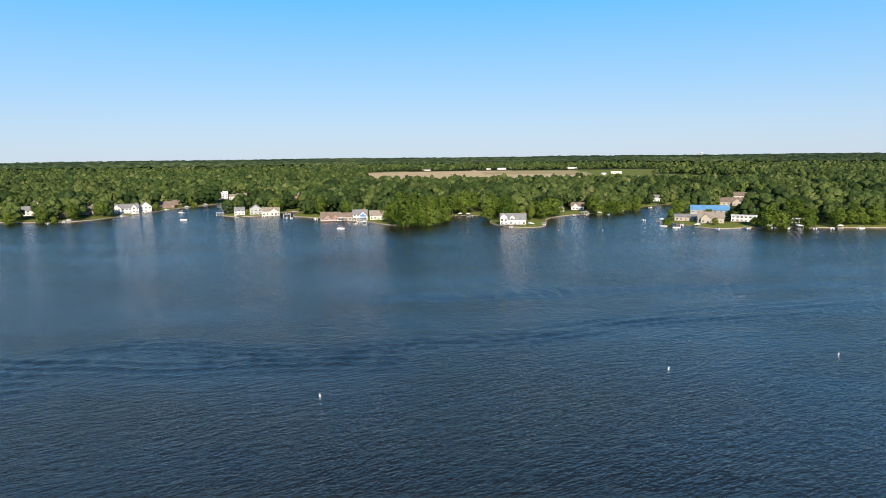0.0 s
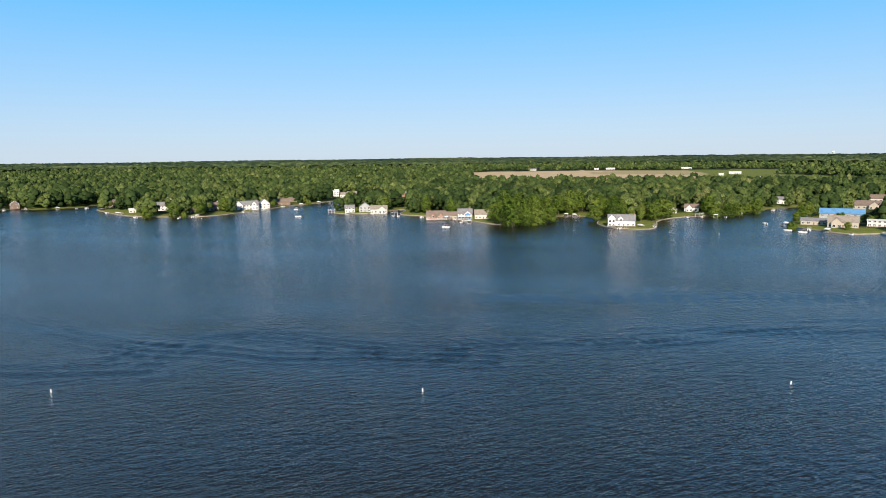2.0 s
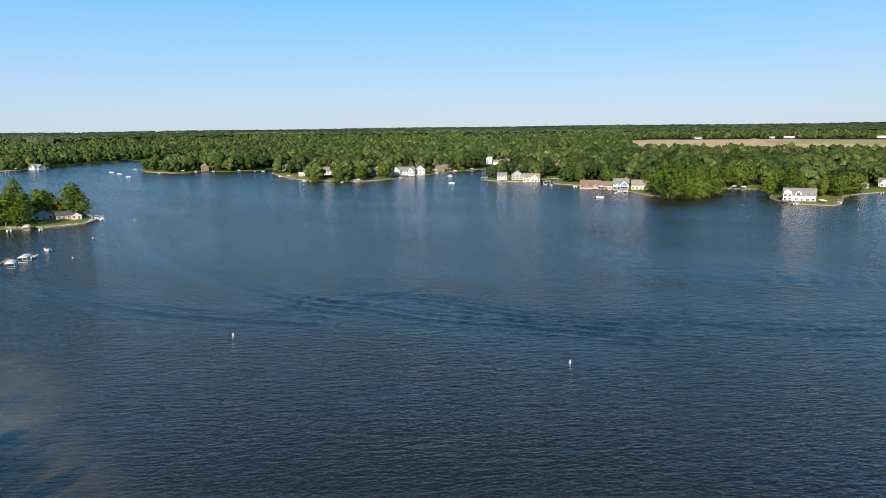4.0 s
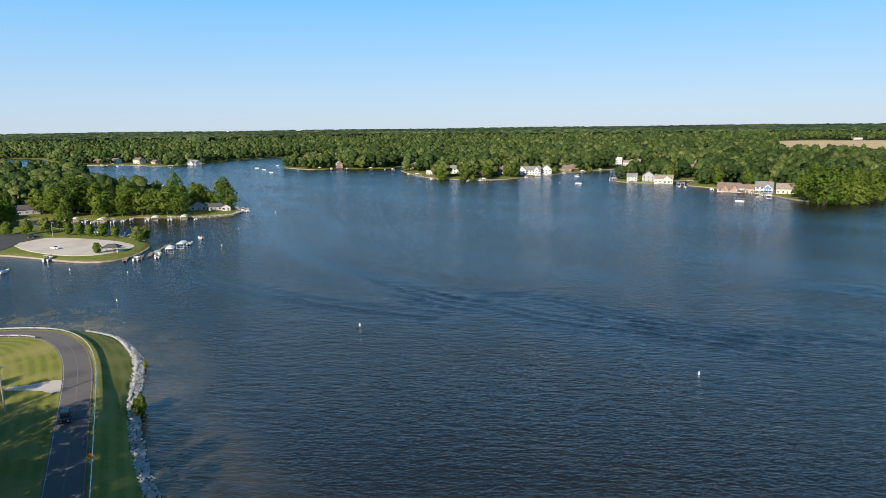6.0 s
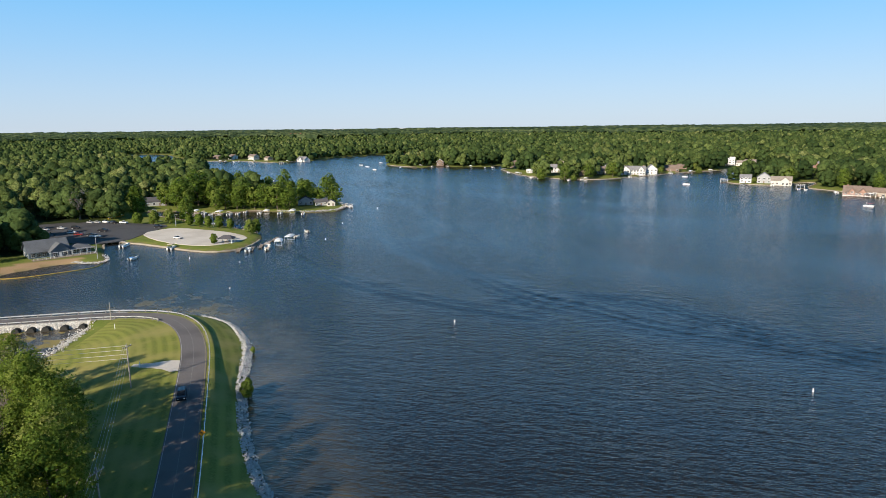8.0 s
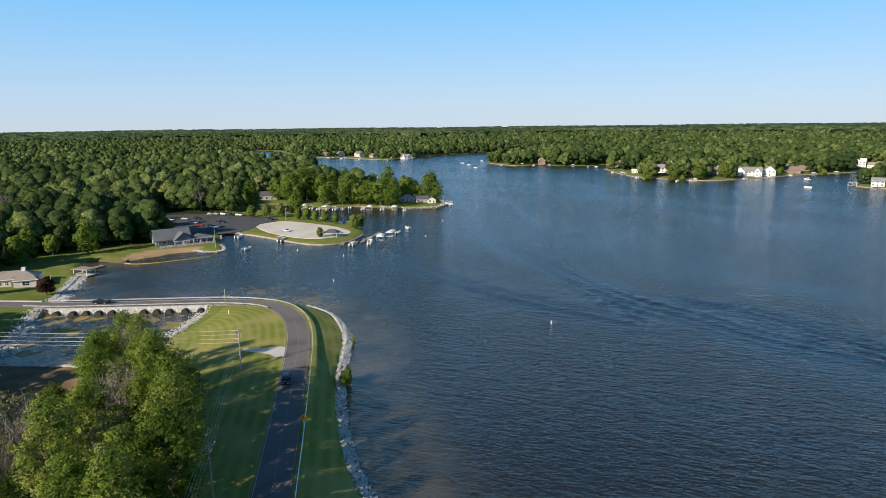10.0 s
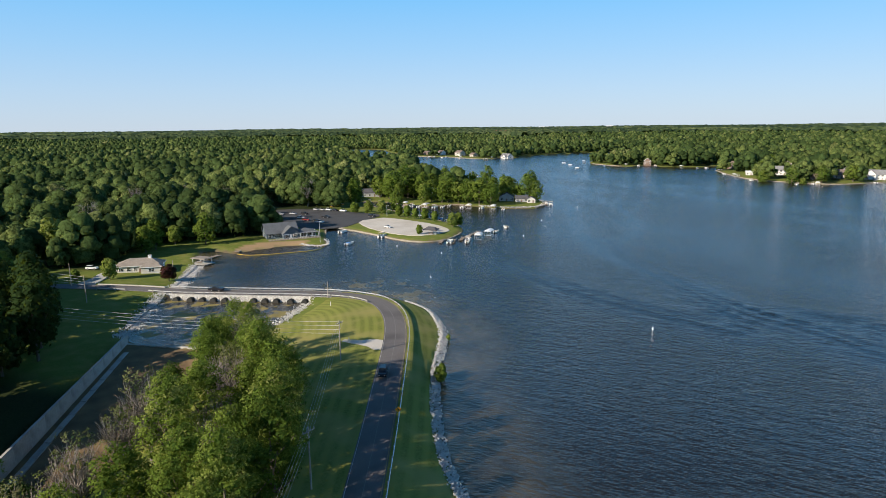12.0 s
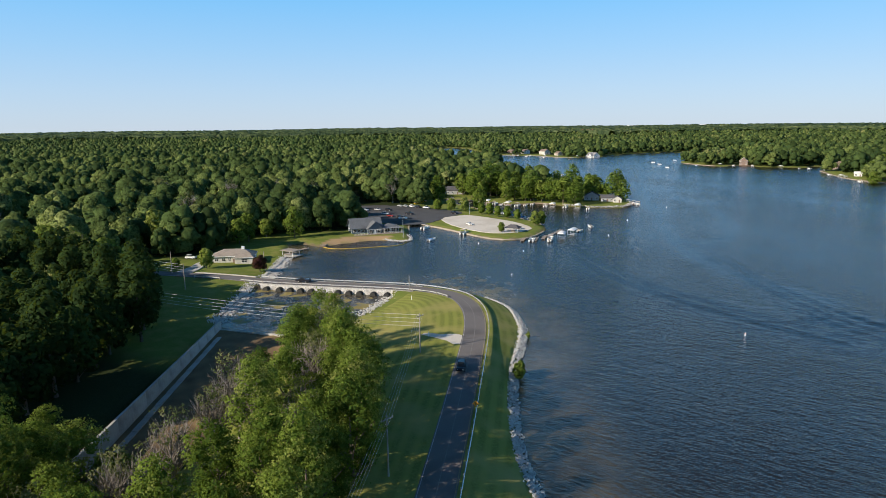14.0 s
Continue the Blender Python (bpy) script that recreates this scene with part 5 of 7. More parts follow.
# culvert mouths among the stones: solid blocks, coloured dark for the shade inside
arches = []
for k, s in enumerate((0.055, 0.12, 0.185, 0.25, 0.315, 0.38, 0.53, 0.595, 0.66, 0.73, 0.80, 0.875)):
    i = int((1 - s) * (len(cw) - 1))
    c = LB[i] * 0.75 + L[i] * 0.25
    arches.append(c)
    t = cw[min(i + 1, len(cw) - 1)] - cw[i]
    culvert_block = part("culvert", ([], []), M_dark, causeway, "culvert mouth, its inner shade painted on a solid block")
    bm = bmesh.new()
    pr = [(-1.05, -0.6), (1.05, -0.6), (1.05, 0.35), (0.72, 0.95), (0, 1.2), (-0.72, 0.95), (-1.05, 0.35)]
    rows_ = []
    for yy in (-0.6, 1.3):
        rows_.append([bm.verts.new((a, yy, b)) for a, b in pr])
    for q in range(len(pr)):
        bm.faces.new((rows_[0][q], rows_[0][(q + 1) % 7], rows_[1][(q + 1) % 7], rows_[1][q]))
    bm.faces.new(rows_[0])
    bm.faces.new(list(reversed(rows_[1])))
    bmesh.ops.recalc_face_normals(bm, faces=bm.faces)
    bm.to_mesh(culvert_block.data)
    bm.free()
    culvert_block.matrix_local = pose(c[0], c[1], 0.1, 0, 0, math.degrees(math.atan2(t[1], t[0])))
arches = np.array(arches)
face = [p for p in face if np.hypot(arches[:, 0] - p[0], arches[:, 1] - p[1]).min() > 1.2 or p[2] > 1.55]
stones(causeway, face, rng.uniform(0.3, 0.6, len(face)), 250)

# riprap along the lake side of the dam
edge = stretch(resample(chaikin(SHORE_DAM, 2, False), 1.0), (-30, 33), (-188, 92))
en = np.gradient(edge, axis=0)
en /= np.linalg.norm(en, axis=1)[:, None]
en = np.stack([-en[:, 1], en[:, 0]], 1)  # towards the land
rip = tagged(new("riprap"), "pale grey riprap stones lining the lake edge", "riprap", kind="structure")
pl = []
for k in range(5200):
    i = rng.integers(0, len(edge))
    wide = 1.0 - 0.75 * ease((-edge[i, 0] - 160) / 24)
    u = rng.uniform(-0.4, 1.55 * wide + 0.2)
    p = edge[i] + en[i] * u + rng.uniform(-0.4, 0.4, 2)
    pl.append((p[0], p[1], 0.10 + 0.48 * np.maximum(u, -0.2) + rng.uniform(-0.05, 0.2)))
pl.sort(key=lambda p: abs(p[0] + 112))
stones(rip, pl, rng.uniform(0.32, 0.68, len(pl)), 300)
west_rip = tagged(new("riprap"), "grey riprap bank beside the causeway end", "riprap", kind="structure")
pl = []
for a, b, n in (((-247, 27), (-286, 41.5), 1900), ((-236, 21), (-196, 6.5), 1500), ((-204, 63.5), (-186, 48), 420)):
    for k in range(n):
        u = rng.uniform()
        pl.append((a[0] + (b[0] - a[0]) * u + rng.normal() * 1.3, a[1] + (b[1] - a[1]) * u + rng.normal() * 1.3))
bank_z = np.maximum(land_height(np.array(pl)), -0.15) + 0.12
pl = [(x, y, z + rng.uniform(0, 0.15)) for (x, y), z in zip(pl, bank_z)]
stones(west_rip, pl, rng.uniform(0.3, 0.62, len(pl)), 100)

# the spillway: concrete walls with a footing ledge
def wall_run(name, a, b, top, bottom, thick, label):
    a, b = np.array(a, float), np.array(b, float)
    d = (b - a) / np.linalg.norm(b - a)
    root = tagged(new(name), label, "wall", kind="structure")
    n = max(2, int(np.linalg.norm(b - a) / 6))
    for k in range(n):
        p, q = a + (b - a) * (k / n) + d * 0.02, a + (b - a) * ((k + 1) / n) - d * 0.02
        zt = top[0] + (top[1] - top[0]) * (k + 0.5) / n
        ln = float(np.linalg.norm(q - p))
        ob = part("panel", boxes((0, ln, -thick / 2, thick / 2, bottom, zt), (0, ln, -thick / 2 - 0.06, thick / 2 + 0.06, zt, zt + 0.14)), M_concrete, root)
        ob.matrix_local = pose(p[0], p[1], 0, 0, 0, math.degrees(math.atan2(d[1], d[0])))
    return root


wall_run("spillway_wall", (-190.6, 7.5), (-108, -24.5), (2.6, 2.0), -5, 0.4, "long grey concrete spillway wall in panels")
wall_run("spillway_ledge", (-183, 6.6), (-110, -21), (-0.05, -2.0), -5, 1.2, "pale concrete footing ledge along the spillway")
wall_run("spillway_wall", (-153.6, 17.4), (-105, -6), (0.7, -0.4), -5, 0.6, "low pale concrete wall beside the trees")

# gravel pull-off, marker post and warning sign
slab("gravel_apron", [(-140.5, 61.6), (-143.5, 63.2), (-147.0, 64.6), (-148.6, 63.4), (-150.2, 59.5), (-152.8, 56.2), (-151.6, 55.0), (-148.2, 57.2), (-144.6, 59.2), (-141.5, 59.6)], 3.50, M_gravel, "pale gravel pull-off beside the road", "gravel patch", thick=0.2)


def marker(x, y):
    t = thing("marker_post", pose(x, y, zat(x, y)), "short white utility marker post in the grass", "post")
    part("post", tubes(((0, 0, -0.3), (0, 0, 1.5), 0.09)), M_white, t)
    part("cap", tubes(((0, 0, 1.5), (0, 0, 1.62), 0.12, 8, 0.05)), M_concrete, t)


marker(-149.6, 56.3)
marker(-190, 66)


def road_sign(x, y, turn):
    t = thing("road_sign", pose(x, y, ROAD_Z - 0.25, 0, 0, turn), "orange diamond curve warning sign on a steel post", "road sign")
    part("post", boxes((-0.04, 0.04, -0.03, 0.03, -0.5, 2.9)), M_steel, t)
    s = 0.62
    pl_ = part("plate", ([(0, -0.06, 2.3 - s), (s, -0.06, 2.3), (0, -0.06, 2.3 + s), (-s, -0.06, 2.3), (0, -0.035, 2.3 - s), (s, -0.035, 2.3), (0, -0.035, 2.3 + s), (-s, -0.035, 2.3)],
                         [(0, 1, 2, 3), (7, 6, 5, 4), (0, 4, 5, 1), (1, 5, 6, 2), (2, 6, 7, 3), (3, 7, 4, 0)]), M_orange, t)
    part("arrow", boxes((-0.05, 0.05, -0.075, -0.062, 2.02, 2.4), (-0.25, 0.05, -0.075, -0.062, 2.4, 2.5)), M_black, pl_, "black bent arrow")


road_sign(-103.2, 47.9, 65)


weir = chaikin([(-190.2, 6.6), (-189, 8), (-182.5, 16), (-175, 24.8)], 1, False)
tagged(strip("weir", weir, 0.45, 0.3, M_concrete, None, "", 0.0, 2.0), "low concrete weir between pool and dry spillway", "weir", kind="structure")
# the bungalow's driveway, the kerb before its lawn and the dock beside it
slab("driveway", [(-264.0, 1.5), (-268.5, -4.2), (-276, 1.0), (-284, 4.0), (-287, 8), (-275, 6.2)], zat(-275, 2) + 0.35, M_concrete, "pale concrete driveway up to the bungalow", "driveway", thick=1.4)
kerb_line = stretch(offset_line(resample(ROADLINE, 1.0), -4.1), (-246, 24), (-264, 3))
tagged(strip("kerb", kerb_line, 0.22, road_height(kerb_line[:, 0]) + 0.12, M_concrete, None, "", 0.0, 1.2), "low pale concrete kerb along the road", "kerb", kind="structure")
shelter = thing("boat_shelter", pose(-290, 44, 0, 0, 0, 35), "flat-roofed boat shelter on a white dock", "boat shelter")
part("deck", boxes((-4.5, 4.5, -3.2, 3.2, 0.45, 0.6)), M_concrete, shelter)
for sx in (-3.2, 3.2):
    for sy in (-2.2, 2.2):
        part("post", boxes((sx - 0.08, sx + 0.08, sy - 0.08, sy + 0.08, -1.5, 2.7)), M_white, shelter)
part("roof", boxes((-4.2, 4.2, -2.8, 2.8, 2.7, 2.95), (-3.6, 3.6, -2.2, 2.2, 2.95, 3.05)), R_tan, shelter)

# ---------------------------------------------------------------- poles and wires
def utility_pole(x, y, top, turn, arm=True, label="grey wooden utility pole with crossarm"):
    z = zat(x, y)
    t = thing("utility_pole", pose(x, y, z, 0, 0, turn), label, "utility pole", "utility poles")
    part("pole", tubes(((0, 0, -0.8), (0, 0, top), 0.17, 10, 0.11)), M_pole, t)
    if arm:
        a = part("crossarm", boxes((-1.2, 1.2, -0.16, -0.04, top - 0.75, top - 0.6)), M_pole, t)
        for xx in (-1.1, -0.4, 0.4, 1.1):
            part("insulator", tubes(((xx, -0.1, top - 0.6), (xx, -0.1, top - 0.38), 0.05, 6)), M_concrete, a)
    return z + top - 0.4


def span(a, b, za, zb, turn_a, turn_b, sag, offs, label, tiers=0.0):
    ta, tb = radians(turn_a), radians(turn_b)
    for n_, o in enumerate(offs):
        cu = bpy.data.curves.new("cable", "CURVE")
        cu.dimensions, cu.bevel_depth, cu.bevel_resolution = "3D", 0.03 if tiers else 0.014, 1
        sp = cu.splines.new("POLY")
        sp.points.add(16)
        for k in range(17):
            u = k / 16
            x = (a[0] + o * math.cos(ta)) * (1 - u) + (b[0] + o * math.cos(tb)) * u
            y = (a[1] + o * math.sin(ta)) * (1 - u) + (b[1] + o * math.sin(tb)) * u
            sp.points[k].co = (x, y, za * (1 - u) + zb * u - sag * 4 * u * (1 - u) - tiers * n_, 1)
        cu.materials.append(M_wire)
        tagged(new("power_line", cu), label, "power line", "overhead power lines")


PA, PB, PC, PD, PE, PF = (-139, 50), (-88.6, 26), (-34, -4), (-198.4, -13.3), (-238, -1.2), (-312, -56)
zA, zB, zC = utility_pole(*PA, 10.0, 115), utility_pole(*PB, 10.4, 115), utility_pole(*PC, 10.4, 118)
zD, zE = utility_pole(*PD, 11.5, 60), utility_pole(*PE, 9.2, 125, False, "bare grey wooden utility pole by the road")
zF = utility_pole(*PF, 11.5, 60)
OFFS = (-1.1, -0.4, 0.4, 1.1)
NOTE = "thin grey overhead power line between poles"
span(PB, PA, zB, zA, 115, 115, 0.6, OFFS, NOTE)
span(PB, PC, zB, zC, 115, 118, 0.6, OFFS, NOTE)
span(PA, PD, zA, zD, 115, 60, 1.1, (0, 0.1, -0.1, 0), NOTE, 0.95)
span(PD, PF, zD, zF, 60, 60, 1.2, (0, 0.1, -0.1, 0), NOTE, 0.95)
span(PF, PE, zF, zE, 60, 35, 0.9, (0, 0.1, -0.1, 0), NOTE, 0.9)
utility_pole(-200.5, 68.9, 5.6, 0, False, "thin grey pole beside the causeway rail")
utility_pole(-266.5, -5.5, 8.6, 0, False, "grey wooden pole beside a driveway")
utility_pole(-272, 30, 6.0, 0, False, "thin pale pole by the bungalow garden")

# ---------------------------------------------------------------- vehicles
CAR_PAINT = {"white": paint("white_car_paint", (0.72, 0.72, 0.72), 0.3), "black": paint("black_car_paint", (0.02, 0.02, 0.025), 0.25), "silver": paint("silver_car_paint", (0.42, 0.43, 0.45), 0.3),
             "red": paint("dark_red_car_paint", (0.22, 0.02, 0.02), 0.3), "blue": paint("blue_car_paint", (0.06, 0.10, 0.22), 0.3)}
BUILT = {}


def car_kind(colour, shape):
    root = new({"suv": "suv", "pickup": "pickup_truck", "sedan": "car"}[shape])
    pr = {"suv": ([(-2.3, 0.35), (2.3, 0.35), (2.35, 0.8), (2.2, 1.05), (1.1, 1.12), (-2.25, 1.12), (-2.35, 0.7)], [(-2.15, 1.1), (1.0, 1.1), (0.35, 1.72), (-1.95, 1.72)]),
          "pickup": ([(-2.7, 0.45), (2.7, 0.45), (2.75, 0.9), (2.55, 1.15), (1.4, 1.2), (-2.7, 1.2)], [(-0.6, 1.18), (1.35, 1.18), (0.75, 1.85), (-0.4, 1.85)]),
          "sedan": ([(-2.25, 0.3), (2.25, 0.3), (2.3, 0.65), (2.1, 0.85), (1.0, 0.95), (-1.6, 0.97), (-2.25, 0.9)], [(-1.6, 0.95), (0.95, 0.95), (0.25, 1.42), (-0.95, 1.42)])}[shape]

    def hull(profile, half, taper):
        bm = bmesh.new()
        top = max(z for _, z in profile)
        sides = []
        for s in (-1, 1):
            sides.append([bm.verts.new((x, s * (half - (taper if z > top - 0.1 else 0)), z)) for x, z in profile])
        n = len(profile)
        for i in range(n):
            bm.faces.new((sides[0][i], sides[0][(i + 1) % n], sides[1][(i + 1) % n], sides[1][i]))
        bm.faces.new(list(reversed(sides[0])))
        bm.faces.new(sides[1])
        bmesh.ops.recalc_face_normals(bm, faces=bm.faces)
        bmesh.ops.bevel(bm, geom=bm.edges[:], offset=0.06, segments=2, affect="EDGES")
        return bm

    part("body", hull(pr[0], 0.92, 0.05), CAR_PAINT[colour], root)
    cab = part("cabin", hull(pr[1], 0.84, 0.14), M_glass, root, "dark tinted windows")
    x0, x1 = pr[1][3][0], pr[1][2][0]
    part("roof", boxes((x0 + 0.08, x1 - 0.08, -0.66, 0.66, pr[1][2][1] - 0.02, pr[1][2][1] + 0.04)), CAR_PAINT[colour], cab)
    for sx in (-1.4, 1.4):
        for sy in (-0.86, 0.86):
            wh = part("wheel", tubes(((sx, sy - 0.1, 0.34), (sx, sy + 0.1, 0.34), 0.34, 12)), M_black, root)
            part("rim", tubes(((sx, sy - 0.11, 0.34), (sx, sy + 0.11, 0.34), 0.19, 8)), M_steel, wh)
    for s in (-0.6, 0.6):
        part("headlight", boxes((2.2, 2.34, s - 0.16, s + 0.16, 0.68, 0.8)), M_white, root)
    return root


def car(colour, shape, x, y, z, turn, label):
    if (colour, shape) not in BUILT:
        BUILT[colour, shape] = car_kind(colour, shape)
    ob = copy_thing(BUILT[colour, shape], pose(x, y, z + 0.02, 0, 0, turn))
    return tagged(ob, label, {"suv": "car", "sedan": "car", "pickup": "pickup truck"}[shape], "cars")


car("black", "suv", -125.0, 54.6, ROAD_Z, -29.5, "black car driving on the dam road")
car("black", "pickup", -229.5, 38.5, float(road_height(-229.5)), 234, "black pickup truck on the causeway road")
LOTZ = 1.30

# ---------------------------------------------------------------- the park by the lake: parked cars, pavilion, lamps
for colour, shape, x, y, tn in (("silver", "sedan", -420, 115, 40), ("silver", "sedan", -418, 123, 40), ("black", "suv", -413, 129, 40), ("white", "suv", -395, 121, 45), ("red", "suv", -384, 121, 45),
                                ("black", "sedan", -378, 125, 45), ("white", "pickup", -370, 124.5, 45), ("black", "pickup", -388, 135, 45), ("silver", "sedan", -430, 143, 20), ("silver", "sedan", -427, 146, 20),
                                ("white", "suv", -423, 149.5, 20), ("black", "suv", -417, 152, 20), ("white", "pickup", -411, 155.5, 25), ("black", "suv", -378, 162, 30)):
    car(colour, shape, x, y, LOTZ, tn, colour + " " + {"suv": "sport utility car", "sedan": "saloon car", "pickup": "pickup truck"}[shape] + " parked on the asphalt lot")
car("white", "sedan", -330, 151, 1.34, 20, "white saloon car parked on pale gravel")
car("white", "pickup", -306, 168, 1.34, 60, "white pickup truck parked near the boat docks")
car("white", "suv", -298, 2, zat(-298, 2), 60, "white van parked beside the bungalow")


def lamp_post(x, y, h, label):
    t = thing("lamp_post", pose(x, y, zat(x, y), 0, 0, 40), label, "lamp post", "park lamp posts")
    part("pole", tubes(((0, 0, -0.5), (0, 0, h), 0.13, 8, 0.08)), M_steel, t)
    part("arm", tubes(((0, 0, h - 0.1), (1.1, 0, h + 0.05), 0.05, 6)), M_steel, t)
    part("lamp_head", boxes((0.8, 1.6, -0.16, 0.16, h - 0.03, h + 0.14)), M_concrete, t)


lamp_post(-308, 103.5, 10.5, "tall pale lamp post on the rocky beach point")
lamp_post(-354, 184, 8.5, "tall lamp post behind the gravel lot")
lamp_post(-372, 170, 7.5, "lamp post at the edge of the parking lot")


def pavilion(x, y):
    t = thing("pavilion", pose(x, y, zat(x, y), 0, 0, 40), "small open picnic pavilion with dark roof", "pavilion")
    for sx in (-3.2, 3.2):
        for sy in (-2.2, 2.2):
            part("post", boxes((sx - 0.1, sx + 0.1, sy - 0.1, sy + 0.1, -0.4, 2.5)), M_white, t)
    v = [(-4, -3, 2.5), (4, -3, 2.5), (4, 3, 2.5), (-4, 3, 2.5), (-1.5, 0, 4.0), (1.5, 0, 4.0), (-4, -3, 2.3), (4, -3, 2.3), (4, 3, 2.3), (-4, 3, 2.3)]
    part("roof", (v, [(0, 1, 5, 4), (1, 2, 5), (2, 3, 4, 5), (3, 0, 4), (6, 9, 8, 7), (0, 6, 7, 1), (1, 7, 8, 2), (2, 8, 9, 3), (3, 9, 6, 0)]), R_dark, t)
    tb = part("table", boxes((-1.0, 1.0, -0.4, 0.4, 0.7, 0.78), (-1.0, 1.0, -0.9, -0.6, 0.42, 0.48), (-1.0, 1.0, 0.6, 0.9, 0.42, 0.48), (-0.8, -0.65, -0.9, 0.9, -0.2, 0.7), (0.65, 0.8, -0.9, 0.9, -0.2, 0.7)), M_wood, t)


pavilion(-299, 162)


def rope(points):
    cu = bpy.data.curves.new("rope", "CURVE")
    cu.dimensions, cu.bevel_depth = "3D", 0.14
    sp = cu.splines.new("POLY")
    pts = chaikin(points, 2, False)
    sp.points.add(len(pts) - 1)
    for k, (x, y) in enumerate(pts):
        sp.points[k].co = (x, y, 0.06, 1)
    cu.materials.append(M_yellow)
    tagged(new("swim_rope", cu), "floating yellow rope round the swimming beach", "rope")


rope([(-305, 62), (-299, 65), (-296, 73), (-295, 82), (-293.5, 97), (-301, 103)])
beach_rocks = tagged(new("riprap"), "pale rocks round the tip of the beach", "riprap", kind="structure")
pl = []
for k in range(220):
    u = rng.uniform()
    q = chaikin([(-312, 95), (-304.5, 98.5), (-301.5, 103), (-307, 107.5), (-318, 109.5)], 3, False)
    i = int(u * (len(q) - 1))
    pl.append((q[i, 0] + rng.normal() * 0.7, q[i, 1] + rng.normal() * 0.7, rng.uniform(0.1, 0.6)))
stones(beach_rocks, pl, rng.uniform(0.45, 0.9, len(pl)), 110)
tip_rocks = tagged(new("riprap"), "pale stone terrace at the tip of the wooded point", "riprap", kind="structure")
pl = []
q = chaikin([(-388, 252), (-373, 257.5), (-362, 270), (-361, 283), (-368, 293)], 3, False)
for k in range(420):
    i = int(rng.uniform() * (len(q) - 1))
    pl.append((q[i, 0] - abs(rng.normal()) * 1.8, q[i, 1] + abs(rng.normal()) * 1.0, rng.uniform(0.2, 1.1)))
stones(tip_rocks, pl, rng.uniform(0.7, 1.4, len(pl)), 110)

# low walls along the built-up shores
for a, b, lab in (((-335, 116), (-298, 181), "pale stone edge round the gravel lot"), ((-318, 193), (-470, 196), "timber edge of the marina"), ((-450, 206), (-394, 248), "stone edge of the wooded point"),
                  ((-725, 664), (-640, 655), "pale seawall on the far wooded point"), ((-533, 690), (-285, 815), "pale stone seawall along the house lots"),
                  ((-231, 666), (-152, 640), "pale seawall round the cottage point"), ((-151, 632), (4, 592), "pale stone seawall along the lake houses"), ((8, 622), (195, 666), "pale stone edge of the cove and point"),
                  ((190, 561), (700, 432), "pale seawall along the eastern lots"), ((-1109, 585), (-949, 683), "pale bank along the far bay")):
    line = stretch(resample(LAKE, 2.0), a, b)
    sw = strip("seawall", line, 0.42, 0.62 + 0.08 * np.sin(np.arange(len(line)) * 1.7), M_seawall if "pale" in lab else M_wood, None, "", 0.0, 1.6)
    tagged(sw, lab, "seawall", kind="structure")


# ---------------------------------------------------------------- docks, boats, buoys
def dock(x, y, turn, length, width=1.8, label="grey wooden boat dock on posts"):
    t = thing("dock", pose(x, y, 0, 0, 0, turn), label, "dock", "docks")
    n = max(3, int(length / 0.9))
    first = None
    for k in range(n):
        m = pose(0, -length * (k + 0.5) / n, 0.55)
        if first is None:
            first = part("plank", boxes((-width / 2, width / 2, -length / n * 0.48, length / n * 0.48, 0, 0.1)), M_wood, t)
            first.matrix_local = m
        else:
            share("plank", first.data, t, m)
    for s in (-1, 1):
        for yy in (0.05, 0.5, 0.98):
            part("post", tubes(((s * (width / 2 + 0.05), -length * yy, -1.6), (s * (width / 2 + 0.05), -length * yy, 1.15), 0.09, 6)), M_pole, t)
    return t


def pontoon_kind(canopy):
    root = new("pontoon_boat")
    for s in (-0.95, 0.95):
        part("float", tubes(((s, -3.4, 0.12), (s, 2.9, 0.12), 0.3, 8), ((s, 2.9, 0.12), (s, 3.6, 0.3), 0.3, 8, 0.06)), M_steel, root)
    part("deck", boxes((-1.25, 1.25, -3.4, 3.3, 0.42, 0.52)), M_white, root)
    part("railing", boxes((-1.25, -1.2, -3.2, 3.2, 0.52, 1.15), (1.2, 1.25, -3.2, 3.2, 0.52, 1.15), (-1.2, 1.2, 3.15, 3.2, 0.52, 1.15), (-1.2, 1.2, -3.2, -3.15, 0.52, 1.0)), M_white, root)
    part("seat", boxes((-1.15, -0.6, -2.8, 0.6, 0.52, 0.9), (-1.15, -1.0, -2.8, 0.6, 0.9, 1.3), (0.6, 1.15, 1.0, 3.0, 0.52, 0.9)), W_cream, root)
    part("console", boxes((0.55, 1.15, -0.8, 0.0, 0.52, 1.45)), W_grey, root)
    part("motor", boxes((-0.25, 0.25, -3.9, -3.4, 0.1, 1.1)), M_black, root)
    if canopy:
        part("canopy", boxes((-1.25, 1.25, -2.4, 0.8, 2.45, 2.55), (-1.15, 1.15, -2.2, 0.6, 2.55, 2.62)), CAR_PAINT["red"] if canopy == "red" else W_tan, root)
        for sx in (-1.18, 1.18):
            for yy in (-2.2, 0.6):
                part("canopy_post", tubes(((sx, yy, 1.1), (sx, yy * 0.9, 2.45), 0.03, 4)), M_steel, root)
    return root


